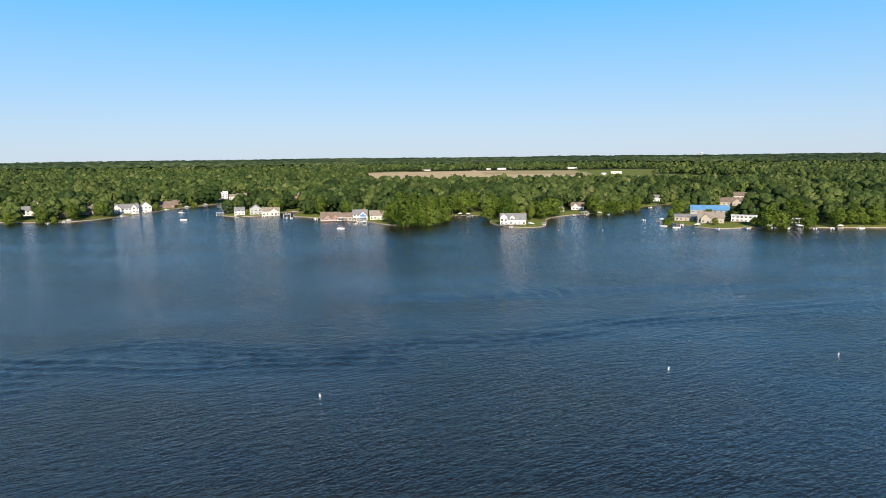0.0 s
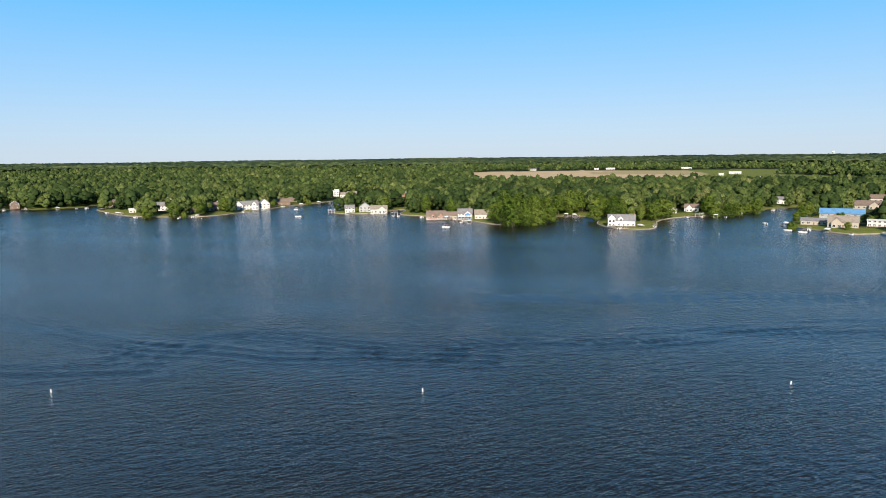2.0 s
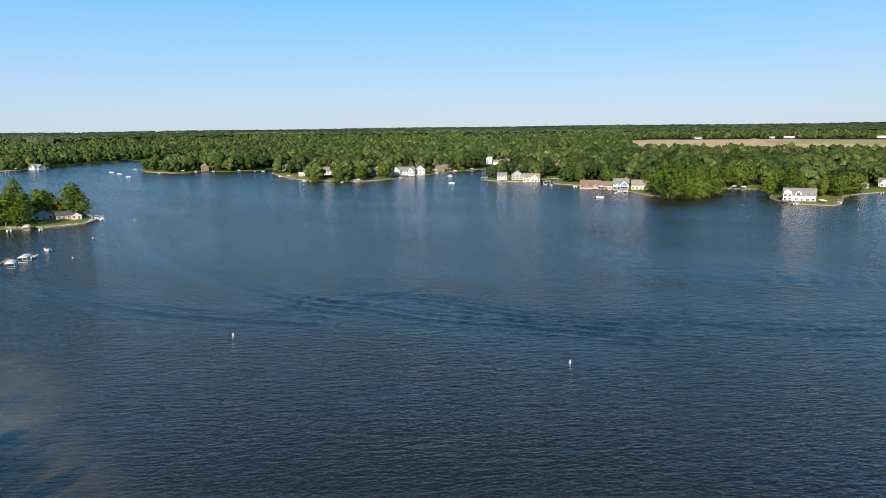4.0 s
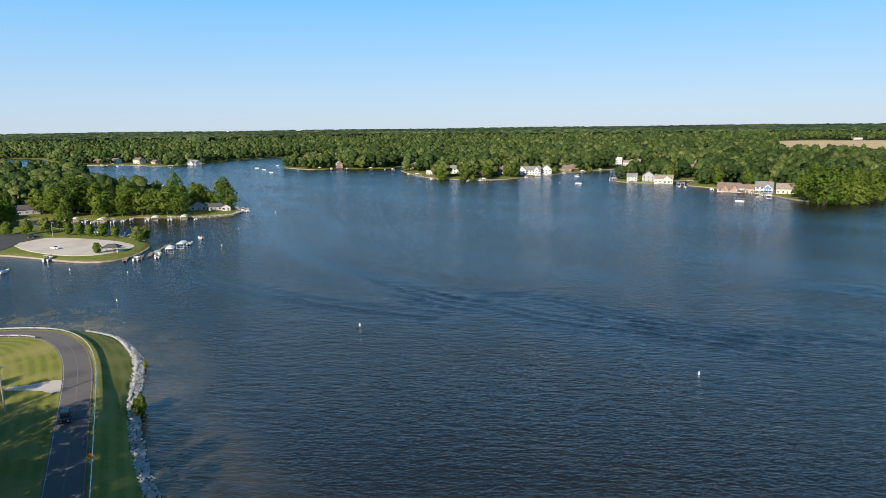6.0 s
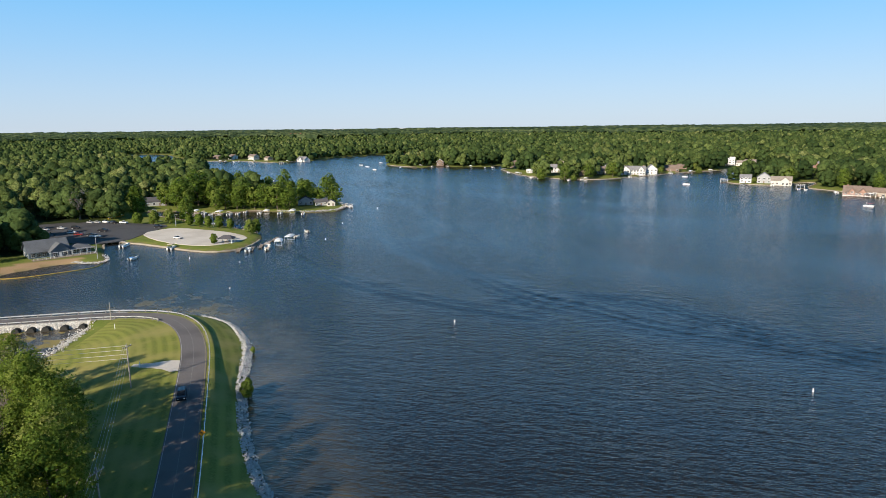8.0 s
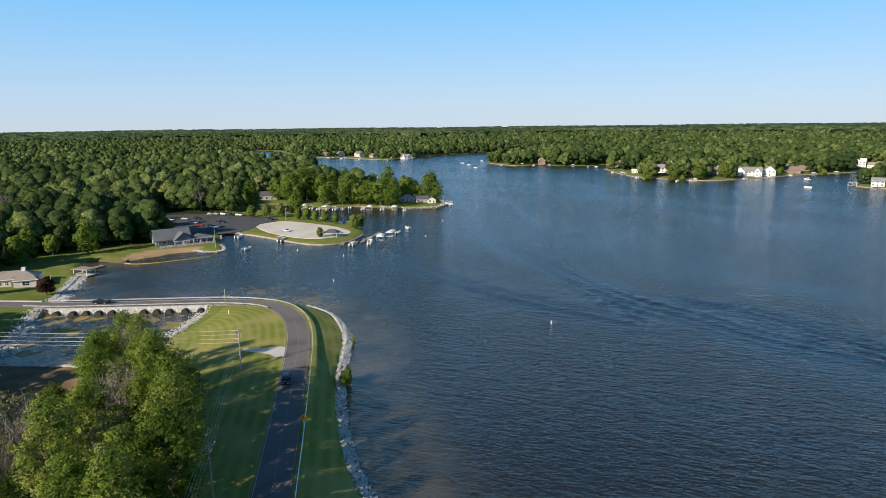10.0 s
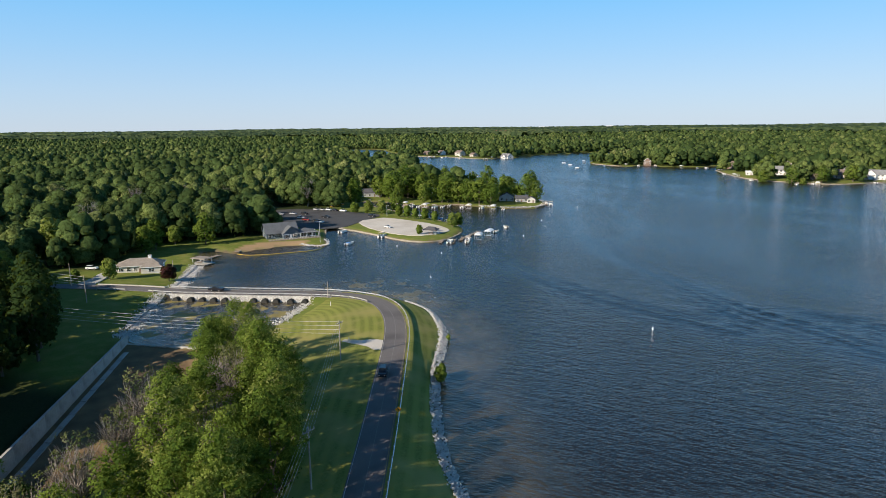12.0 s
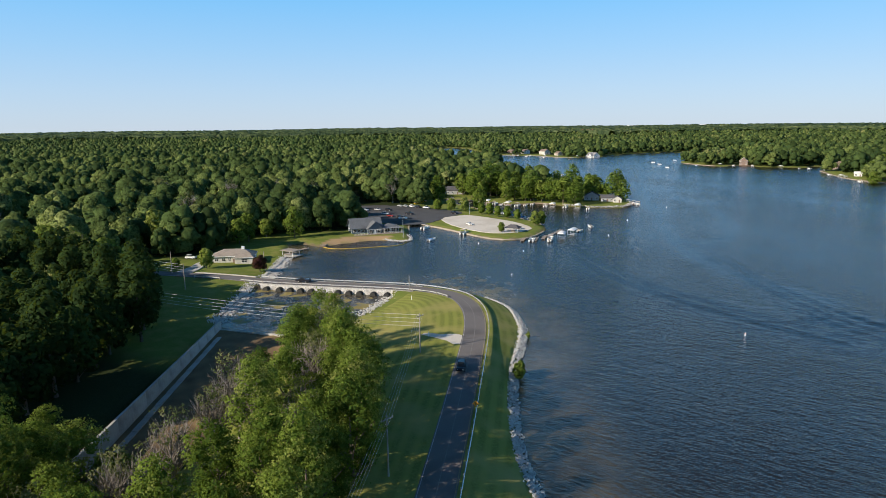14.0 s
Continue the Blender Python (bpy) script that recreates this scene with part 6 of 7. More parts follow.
def runabout_kind(cover):
    root = new("motor_boat")
    bm = bmesh.new()
    rows_ = []
    for y, w, zk, zt in ((-2.9, 1.05, -0.1, 0.75), (-1.0, 1.15, -0.2, 0.78), (1.0, 1.0, -0.2, 0.85), (2.4, 0.55, 0.05, 0.95), (3.1, 0.08, 0.5, 1.0)):
        rows_.append([bm.verts.new(p) for p in ((-w, y, zt), (-w * 0.8, y, zk + 0.2), (0, y, zk), (w * 0.8, y, zk + 0.2), (w, y, zt))])
    for a, b in zip(rows_, rows_[1:]):
        for i in range(4):
            bm.faces.new((a[i], a[i + 1], b[i + 1], b[i]))
        bm.faces.new((a[4], a[0], b[0], b[4]))
    bm.faces.new(rows_[0])
    bm.faces.new(list(reversed(rows_[-1])))
    bmesh.ops.recalc_face_normals(bm, faces=bm.faces)
    part("hull", bm, M_white, root)
    part("windscreen", ([(-0.8, 0.5, 0.8), (0.8, 0.5, 0.8), (0.65, 0.15, 1.3), (-0.65, 0.15, 1.3), (-0.8, 0.46, 0.8), (0.8, 0.46, 0.8), (0.65, 0.11, 1.3), (-0.65, 0.11, 1.3)],
                        [(0, 1, 2, 3), (7, 6, 5, 4), (0, 4, 5, 1), (1, 5, 6, 2), (2, 6, 7, 3), (3, 7, 4, 0)]), M_glass, root)
    part("seat", boxes((-0.8, 0.8, -1.9, -1.3, 0.72, 1.1), (-0.8, -0.2, -0.6, -0.1, 0.76, 1.15), (0.2, 0.8, -0.6, -0.1, 0.76, 1.15)), W_tan if not cover else W_blue, root)
    part("motor", boxes((-0.25, 0.25, -3.35, -2.9, -0.1, 0.95)), M_black, root)
    return root


def lift_kind():
    root = new("boat_lift")
    for sx in (-1.7, 1.7):
        for sy in (-3, 3):
            part("post", tubes(((sx, sy, -1.5), (sx, sy, 2.7), 0.07, 6)), M_steel, root)
    part("canopy", ([(-2.0, -3.6, 2.6), (2.0, -3.6, 2.6), (2.0, 3.6, 2.6), (-2.0, 3.6, 2.6), (-0.9, -3.6, 3.2), (0.9, -3.6, 3.2), (0.9, 3.6, 3.2), (-0.9, 3.6, 3.2)],
                    [(0, 1, 5, 4), (1, 2, 6, 5), (2, 3, 7, 6), (3, 0, 4, 7), (4, 5, 6, 7), (3, 2, 1, 0)]), M_white, root, "white fabric canopy")
    part("beam", boxes((-1.7, 1.7, -2.1, -1.9, 0.2, 0.35), (-1.7, 1.7, 1.9, 2.1, 0.2, 0.35)), M_steel, root)
    return root


KINDS = {}


def afloat(kind, x, y, turn, label, group="boats"):
    if kind not in KINDS:
        KINDS[kind] = {"pontoon": lambda: pontoon_kind("tan"), "pontoon_red": lambda: pontoon_kind("red"), "pontoon_open": lambda: pontoon_kind(""), "runabout": lambda: runabout_kind(False),
                       "runabout_blue": lambda: runabout_kind(True), "lift": lift_kind}[kind]()
    ob = copy_thing(KINDS[kind], pose(x, y, 0, 0, 0, turn))
    return tagged(ob, label, "boat lift" if kind == "lift" else "boat", group)


afloat("pontoon_red", -83, 518, 70, "white pontoon boat with red canopy on the lake")
afloat("pontoon_open", -245, 606, 80, "white pontoon boat with orange trim far out")
afloat("pontoon", -281, 690, 60, "white pontoon boat with tan canopy")
afloat("runabout", -301, 212, 75, "white motor boat cruising near the point")
afloat("runabout", -761, 643, 120, "white motor boat with wake far off")
afloat("runabout_blue", -721, 621, 120, "white motor boat with blue seats far off")
afloat("runabout", -665, 585, 110, "white motor boat crossing the bay mouth")
afloat("runabout", -626, 402, 60, "white motor boat behind the wooded point")
afloat("runabout_blue", -300, 116, 30, "small dark fishing boat off the beach")
afloat("pontoon", -337, 126.5, 40, "pontoon boat moored at the parking lot edge")
afloat("pontoon", -311, 139, 40, "pontoon boat moored at the gravel lot edge")
afloat("pontoon_open", 173, 558, 0, "white floating swim raft in the cove")
afloat("runabout", 175, 512, 60, "white motor boat off the eastern point")
afloat("runabout", 181, 500, 80, "white motor boat near the eastern point")

for x, y, tn, ln in ((-283, 160, 52, 9), (-281, 166, 52, 10), (-284, 173, 50, 10), (-289, 181, 45, 11), (-296, 190, 40, 10)):
    dock(x, y, tn + 0, ln, 1.6, "pale wooden dock at the end of the gravel lot")
for kind, x, y, tn in (("pontoon_open", -276, 160, 52), ("runabout", -272, 168, 52), ("lift", -277, 178, 50), ("lift", -284, 189, 40), ("pontoon", -276, 171, 50), ("runabout", -290, 198, 35)):
    afloat(kind, x, y, tn, {"lift": "boat lift with white canopy beside the docks", "pontoon": "covered pontoon boat tied at the docks", "pontoon_open": "open pontoon boat tied at the docks", "runabout": "white motor boat tied at the docks"}[kind])
MAR = {"lift": "white canopied boat lift along the marina shore", "pontoon": "tan pontoon boat along the marina shore", "runabout": "white motor boat along the marina shore", "runabout_blue": "blue-seated motor boat along the marina shore", "pontoon_open": "open pontoon boat along the marina shore"}
marina = [("pontoon", -433, 205), ("lift", -425, 209), ("pontoon", -419, 212), ("runabout", -413, 214), ("lift", -408, 217), ("pontoon", -403, 222), ("runabout", -402, 228), ("pontoon", -390, 237), ("lift", -386, 240), ("runabout", -406, 236),
          ("runabout", -356, 196), ("runabout_blue", -349, 196.5), ("runabout", -342, 197), ("pontoon_open", -370, 194), ("pontoon", -448, 200), ("lift", -373, 252), ("runabout", -366, 256), ("pontoon", -380, 247)]
for k, (kind, x, y) in enumerate(marina):
    afloat(kind, x, y, 38 + (k * 37) % 13, MAR[kind])


# the rental stand: an orange shed and yellow pedal boats drawn up beside it
def rental_shed(x, y):
    t = thing("shed", pose(x, y, zat(x, y), 0, 0, facing(x, y)), "small orange rental shed with a tan roof", "shed")
    gable(t, -4, 4, -2.5, 2.5, -0.5, 2.6, 4.0, "x", W_orange, R_tan)
    part("door", boxes((-0.5, 0.5, -2.56, -2.48, 0.05, 2.1)), W_brown, t)
    for xx in (-2.4, 2.4):
        window(t, xx, -2.52, 1.0, 1.2, 1.0)


def pedal_boat_kind():
    root = new("pedal_boat")
    for s in (-0.55, 0.55):
        part("hull", tubes(((s, -1.3, 0.35), (s, 1.1, 0.35), 0.36, 8), ((s, 1.1, 0.35), (s, 1.6, 0.5), 0.36, 8, 0.12)), M_pedal, root)
    part("deck", boxes((-0.85, 0.85, -1.2, 1.0, 0.55, 0.7)), M_pedal, root)
    part("seat", boxes((-0.8, 0.8, -0.6, -0.1, 0.7, 0.9), (-0.8, 0.8, -0.75, -0.6, 0.7, 1.3)), M_white, root)
    return root


W_orange, M_pedal = paint("orange_siding", (0.50, 0.20, 0.06)), paint("yellow_plastic", (0.75, 0.42, 0.04), 0.35)
rental_shed(-450, 164)
pk = pedal_boat_kind()
for k in range(11):
    x, y = -440.5 - 1.55 * k * 0.66, 158.5 + 1.55 * k * 0.75
    tagged(copy_thing(pk, pose(x, y, zat(x, y), 0, 0, 42 + (k * 29) % 11)), "yellow plastic pedal boat drawn up on the bank", "pedal boat", "pedal boats")
for o in [*pk.children_recursive, pk]:
    bpy.data.objects.remove(o)

# docks and lifts before the houses on the far shores
fine_shore = resample(LAKE, 2.0)
rd_ = random.Random(21)
for hx, hy, hr in HOUSES:
    if math.hypot(hx, hy) < 480:
        continue
    dd = np.hypot(fine_shore[:, 0] - hx, fine_shore[:, 1] - hy)
    to_eye = (fine_shore[:, 0] - hx) * -hx + (fine_shore[:, 1] - hy) * -hy
    dd = np.where(to_eye > 0, dd, 999)
    i = int(np.argmin(dd))
    if dd[i] > 48:
        continue
    x, y = fine_shore[i]
    tn = facing(x, y, rd_.uniform(-14, 14))
    off = rd_.uniform(-7, 7)
    ux, uy = math.cos(radians(tn)), math.sin(radians(tn))
    x, y = x + ux * off, y + uy * off
    ln = rd_.uniform(7, 12)
    dock(x, y, tn, ln, 1.8, "grey wooden dock before a lake house")
    side = rd_.choice((-1, 1))
    bx, by = x + ux * 3.2 * side + uy * ln * 0.7, y + uy * 3.2 * side - ux * ln * 0.7
    kind = rd_.choice(("lift", "pontoon", "runabout", "lift", "pontoon"))
    afloat(kind, bx, by, tn + 90 * 0, {"lift": "boat lift with white canopy before a lake house", "pontoon": "moored pontoon boat with tan canopy", "runabout": "white motor boat moored by a dock"}[kind], "moored boats")
for x, y, tn, ln in ((-291, 42, 215, 7), (-300, 48, 215, 7), (-307, 62, 240, 6), (-424, 210, 40, 8), (-400, 245, 40, 8)):
    dock(x, y, tn, ln, 2.2, "low wooden dock by the park shore")

# more boats, lifts and docks seen along the lots
SHOREBOATS = ((198, 502), (209, 489), (231, 490), (247, 489), (254, 492), (261, 487), (269, 486), (280, 485), (291, 481), (298, 483), (311, 479), (137, 617), (149, 616), (157, 615), (180, 650), (197, 661), (220, 687),
              (-76, 557), (-68, 551), (-151, 617), (-120, 602), (71, 523), (82, 531), (2, 578), (16, 620), (27, 619), (-318, 687), (-317, 661), (-314, 729), (-361, 586), (-347, 595), (-307, 768))
WESTBOATS = ((-479, 638), (-453, 621), (-410, 588), (-400, 586), (-583, 690), (-566, 700), (-556, 705), (-655, 664), (-640, 672), (-145, 614), (-750, 673), (-672, 640), (-1086, 548), (-1047, 568), (-1023, 581), (-974, 588), (-779, 400), (-742, 384))
for k, (x, y) in enumerate(SHOREBOATS + WESTBOATS):
    kind = ("lift", "runabout", "pontoon", "lift", "pontoon_open", "runabout_blue")[(k * 5) % 6]
    afloat(kind, x, y, facing(x, y, rd_.uniform(-25, 25)), {"lift": "white canopied boat lift at the shore", "runabout": "small white motor boat at the shore", "pontoon": "tan-canopied pontoon boat at the shore",
                                                           "pontoon_open": "open white pontoon boat at the shore", "runabout_blue": "motor boat with blue seats at the shore"}[kind], "moored boats")


def boathouse(x, y, turn=0.0):
    t = thing("boathouse", pose(x, y, 0, 0, 0, facing(x, y, turn)), "open white boathouse with flat deck roof on posts", "boathouse", "boathouses")
    for sx in (-3.2, 0, 3.2):
        for sy in (-2.6, 2.6):
            part("post", boxes((sx - 0.12, sx + 0.12, sy - 0.12, sy + 0.12, -1.5, 2.7)), M_white, t)
    rf = part("roof", boxes((-3.7, 3.7, -3.1, 3.1, 2.7, 2.95)), R_grey, t)
    part("railing", boxes((-3.6, 3.6, -3.05, -2.98, 3.6, 3.68), (-3.6, 3.6, 2.98, 3.05, 3.6, 3.68), *((xx - 0.04, xx + 0.04, yy - 0.04, yy + 0.04, 2.95, 3.6) for xx in (-3.5, -1.7, 0, 1.7, 3.5) for yy in (-3.0, 3.0))), M_white, rf)
    part("floor", boxes((-3.4, 3.4, -2.8, 2.8, 0.45, 0.6)), M_wood, t)


for x, y in ((-93, 583), (-226, 650), (135, 618), (-152, 624), (-111, 597), (-903, 596)):
    boathouse(x, y)


def buoy_kind():
    root = new("buoy")
    part("body", tubes(((0, 0, -0.4), (0, 0, 0.95), 0.17, 10), ((0, 0, 0.95), (0, 0, 1.08), 0.17, 10, 0.08)), M_white, root)
    part("band", tubes(((0, 0, 0.72), (0, 0, 0.84), 0.18, 10)), M_orange, root, "orange band")
    part("collar", tubes(((0, 0, -0.1), (0, 0, 0.1), 0.24, 10)), M_white, root)
    return root


bk = buoy_kind()
SCALE = 1.16
for x, y in ((-26.6, 130.5), (52.1, 145.3), (97.4, 154.6), (-107.1, 119.5), (-185, 99.8), (-218.8, 123.1), (-241.9, 114.6), (-233.9, 174.7), (-267.4, 211.2), (-299.4, 264.3),
             (16, 431.3), (75.7, 425.5), (103.9, 419.6), (-289.6, 503), (-229, 522.8), (157.8, 405.2), (233.8, 401), (-76, 465)):
    ob = copy_thing(bk, pose(x * SCALE, y * SCALE, 0, rs.uniform(-5, 5), rs.uniform(-5, 5), 0))
    ob.scale = (0.66, 0.66, 0.72)
    tagged(ob, "white cylindrical marker buoy with orange band afloat", "buoy", "marker buoys")

# barns beyond the fields
for x, y, w, h, rf, lab in ((146, 2105, 20, 7, R_white, "white farm shed beyond the field"), (190, 2118, 40, 8, R_white, "long pale barn beyond the field"), (420, 2115, 44, 9, R_white, "long grey-white barn among trees"),
                            (405, 1640, 16, 8, R_white, "white farm shed by the green field"), (455, 1712, 40, 9, R_white, "large white barn by the green field"), (440, 1440, 20, 8, R_white, "white barn by the green field"),
                            (470, 1452, 18, 11, R_brown, "white gabled farm house with brown roof"), (-52, 2100, 30, 9, R_grey, "pale barn behind the tan field")):
    house(x, y, w * 0.7, 9, h * 0.42, h * 0.72, W_cream, rf, lab, windows=3, name="barn")
house(-2382, 1653, 46, 20, 15.5, 19.5, W_white, roofing("red_metal_roof", (0.34, 0.10, 0.08)), "white hall with red roof above distant trees", windows=6, name="hall")
for x, y, w in ((-3375, 2664, 44), (-3340, 2690, 30), (-3096, 2983, 40)):
    house(x, y, w, 22, 18.0, 21.0, W_white, R_white, "large white building on the skyline", windows=6, name="hall")


def water_tower(x, y):
    z = zat(x, y)
    t = thing("water_tower", pose(x, y, z), "white water tower far on the skyline", "water tower")
    for k in range(6):
        a = k * math.pi / 3
        part("leg", tubes(((8 * math.cos(a), 8 * math.sin(a), -1), (5.5 * math.cos(a), 5.5 * math.sin(a), 27), 0.5, 6)), M_white, t)
    part("riser", tubes(((0, 0, -1), (0, 0, 27), 1.0, 8)), M_white, t)
    bm = bmesh.new()
    bmesh.ops.create_uvsphere(bm, u_segments=20, v_segments=12, radius=8.0)
    bmesh.ops.scale(bm, vec=(1, 1, 0.75), verts=bm.verts)
    bmesh.ops.translate(bm, vec=(0, 0, 31), verts=bm.verts)
    part("tank", bm, M_white, t)


water_tower(1654, 4185)
for b in (bk, *KINDS.values(), *BUILT.values()):
    for o in [*b.children_recursive, b]:
        bpy.data.objects.remove(o)

# ---------------------------------------------------------------- woods
rng = np.random.default_rng(77)
house_at = np.array(HOUSES)


def open_ground(pts):
    """Places where no wood may stand."""
    k = dist_line(pts, ROADLINE, False) < 16
    for poly in (GRAVEL_P, TARMAC_P, BEACH_P, SPILL_P, np.array(FIELD_TAN, float), np.array(FIELD_GREEN, float)):
        k |= inside(pts, poly) | (dist_line(pts, np.asarray(poly, float), True) < 4)
    k |= (dist_line(pts, GRAVEL_P, True) < 24) | (dist_line(pts, TARMAC_P, True) < 11) | (dist_line(pts, BEACH_P, True) < 12)
    k |= (pts[:, 0] > -308) & (pts[:, 0] < -190) & (pts[:, 1] > -26) & (pts[:, 1] < 44)
    for x, y, r in house_at:
        k |= (pts[:, 0] - x) ** 2 + (pts[:, 1] - y) ** 2 < (r + 4.5) ** 2
        # the lawn between a house and the lake
        d = math.hypot(x, y)
        if d > 480:
            ux, uy = -x / d, -y / d
            s = (pts[:, 0] - x) * ux + (pts[:, 1] - y) * uy
            t = np.abs(-(pts[:, 0] - x) * uy + (pts[:, 1] - y) * ux)
            k |= (s > 0) & (s < 34) & (t < r * 0.9)
            k |= (s >= 34) & (s < 150) & (t < r * 0.62)
    return k


def scatter(step, r0, r1, a0=-38.0, a1=106.0):
    n = int(r1 / step) + 2
    g = np.stack(np.meshgrid(np.arange(-n, n + 1), np.arange(-n, n + 1)), -1).reshape(-1, 2) * step
    g = g + rng.uniform(-0.42 * step, 0.42 * step, g.shape)
    r, a = np.hypot(g[:, 0], g[:, 1]), np.degrees(np.arctan2(-g[:, 0], g[:, 1]))
    return g[(r > r0) & (r < r1) & (a > a0) & (a < a1)]


cand = scatter(14.6, 215, 1000)
c_sd = to_shore(cand)
keep = (c_sd > 3.5) & ~open_ground(cand)
cand, c_sd = cand[keep], c_sd[keep]
r_c = np.hypot(cand[:, 0], cand[:, 1])
shore_tree = (c_sd < 26) & (r_c < 800)
thin = rng.uniform(size=len(cand)) < 0.75
solo = np.nonzero(shore_tree & thin)[0]
solo = solo[np.argsort(r_c[solo])]
# trees that stand along the nearer shores: each one a thing
solo_pts = cand[solo[:70]]
bare_pts = cand[~shore_tree & (r_c < 520)][7::23]
for (x, y), z in zip(solo_pts, land_height(solo_pts)):
    put_tree(MID[rs.choice((0, 0, 1, 1, 2, 3, 4, 4, 5, 6, 7))], x, y, rs.uniform(0.8, 1.15), z - 0.1)
for (x, y), z in zip(bare_pts[:26], land_height(bare_pts[:26])):
    put_tree(BARE[rs.randrange(2)], x + 4, y + 3, rs.uniform(1.3, 1.55), z)
fringe = cand[solo[70:]]
woods = cand[~shore_tree]


def template(seed, count, size, lobes, fine):
    """A crown of unit height: rounded boughs (corners, triangles) and loose leaf clumps over them, with the tone of each corner."""
    rg = np.random.default_rng(seed)
    bm = bmesh.new()
    bmesh.ops.create_icosphere(bm, subdivisions=2 if fine else 1, radius=1.0)
    ball = np.array([v.co for v in bm.verts])
    tri = np.array([[v.index for v in f.verts] for f in bm.faces if f.calc_center_median().z > -0.5])
    bm.free()
    V, T, tone, lit, base = [], [], [], [], 0
    for k in range(lobes):
        u = (k + rg.uniform(0.2, 0.8)) / lobes
        a = k * 2.399963 + rg.uniform(-0.5, 0.5)
        wide = 0.30 * (0.72 + 0.7 * u if u < 0.4 else max(0.0, 1 - ((u - 0.4) / 0.64) ** 2) ** 0.5)
        r = {3: 0.25, 4: 0.23}.get(lobes, 0.145 if lobes > 14 else 0.18) * rg.uniform(0.75, 1.3)
        if k == lobes - 1:
            wide, r = 0.02, 0.20
        elif k % 5 == 4:
            wide *= 0.45
        at_ = np.array([wide * math.cos(a), wide * math.sin(a), 0.14 + 0.68 * u])
        lump = ball * r * rg.uniform(0.72, 1.25, (len(ball), 1))
        V.append(lump + at_)
        T.append(tri + base)
        n_ = ball * 0.8 + (lump + at_ - np.array([0, 0, 0.42])) * 1.3 + rg.normal(scale=0.16, size=ball.shape)
        lit.append(n_ / np.linalg.norm(n_, axis=1)[:, None])
        tone.append(np.full(len(ball), rg.uniform(-0.10, 0.10)) + rg.uniform(-0.06, 0.06, len(ball)))
        base += len(ball)
    V, T, tone, lit = np.concatenate(V), np.concatenate(T), np.concatenate(tone), np.concatenate(lit)
    if count:
        seat = rg.integers(0, len(V), count)
        q = clumps(rg, V[seat] + rg.normal(scale=0.035, size=(count, 3)) + lit[seat] * 0.022, lit[seat] + rg.normal(scale=0.7, size=(count, 3)), size)
        k0 = len(V)
        four = k0 + np.arange(4 * count).reshape(-1, 4)
        V = np.concatenate([V, q.reshape(-1, 3)])
        T = np.concatenate([T, four[:, [0, 1, 2]], four[:, [0, 2, 3]]])
        tone = np.concatenate([tone, np.repeat(tone[seat] + rg.uniform(-0.24, 0.30, count), 4)])
        lit = np.concatenate([lit, np.repeat(lit[seat] + rg.normal(scale=0.55, size=(count, 3)), 4, axis=0)])
    return V, T, tone, lit


def wood_mesh(name, pts, z, count, size, seed, lobes=7, fine=False):
    """Many trees as one mesh."""
    temps = [template(seed + k, count, size, lobes, fine) for k in range(8)]
    rg = np.random.default_rng(seed)
    pick = rg.integers(0, 8, len(pts))
    hgt = rg.triangular(11, 16, 25, len(pts))
    wide = hgt * rg.uniform(0.80, 1.15, len(pts))
    patch = np.array([noise.noise((x / 160, y / 160, 3.0)) for x, y in pts])
    base = np.clip(0.36 + 0.24 * patch + rg.normal(scale=0.20, size=len(pts)), 0, 1)
    verts, tris, tones, lits, start = [], [], [], [], 0
    for k, (V, T, tone, lit) in enumerate(temps):
        m = np.nonzero(pick == k)[0]
        a = rg.uniform(0, 6.283, len(m))
        c, s_ = np.cos(a)[:, None], np.sin(a)[:, None]
        X = (V[None, :, 0] * c - V[None, :, 1] * s_) * wide[m, None] + pts[m, 0, None]
        Y = (V[None, :, 0] * s_ + V[None, :, 1] * c) * wide[m, None] + pts[m, 1, None]
        Z = V[None, :, 2] * hgt[m, None] + z[m, None]
        verts.append(np.stack([X, Y, Z], -1).reshape(-1, 3))
        lits.append(np.stack([lit[None, :, 0] * c - lit[None, :, 1] * s_, lit[None, :, 0] * s_ + lit[None, :, 1] * c, np.broadcast_to(lit[None, :, 2], (len(m), len(lit)))], -1).reshape(-1, 3))
        tris.append((T[None] + (start + np.arange(len(m)) * len(V))[:, None, None]).reshape(-1, 3))
        tones.append((base[m, None] + tone[None, :] * 0.9).ravel())
        start += len(m) * len(V)
    verts, tris = np.concatenate(verts), np.concatenate(tris)
    me = bpy.data.meshes.new(name)
    me.vertices.add(len(verts))
    me.vertices.foreach_set("co", verts.ravel().astype(np.float32))
    me.loops.add(tris.size)
    me.loops.foreach_set("vertex_index", tris.ravel().astype(np.int32))
    me.polygons.add(len(tris))
    me.polygons.foreach_set("loop_start", np.arange(0, tris.size, 3, dtype=np.int32))
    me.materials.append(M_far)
    me.update(calc_edges=True)
    me.attributes.new("tone", "FLOAT", "POINT").data.foreach_set("value", np.clip(np.concatenate(tones), 0, 1).astype(np.float32))
    me.attributes.new("custom_normal", "FLOAT_VECTOR", "POINT").data.foreach_set("vector", np.concatenate(lits).astype(np.float32).ravel())
    return me


def wood(label, pts, count, size, seed, lobes=7, fine=False):
    me = wood_mesh("woodland", pts, land_height(pts), count, size, seed, lobes, fine)
    tagged(new("woodland", me), label, "woods", kind="stuff")
    print(label, len(pts), "trees", len(me.polygons), "triangles")


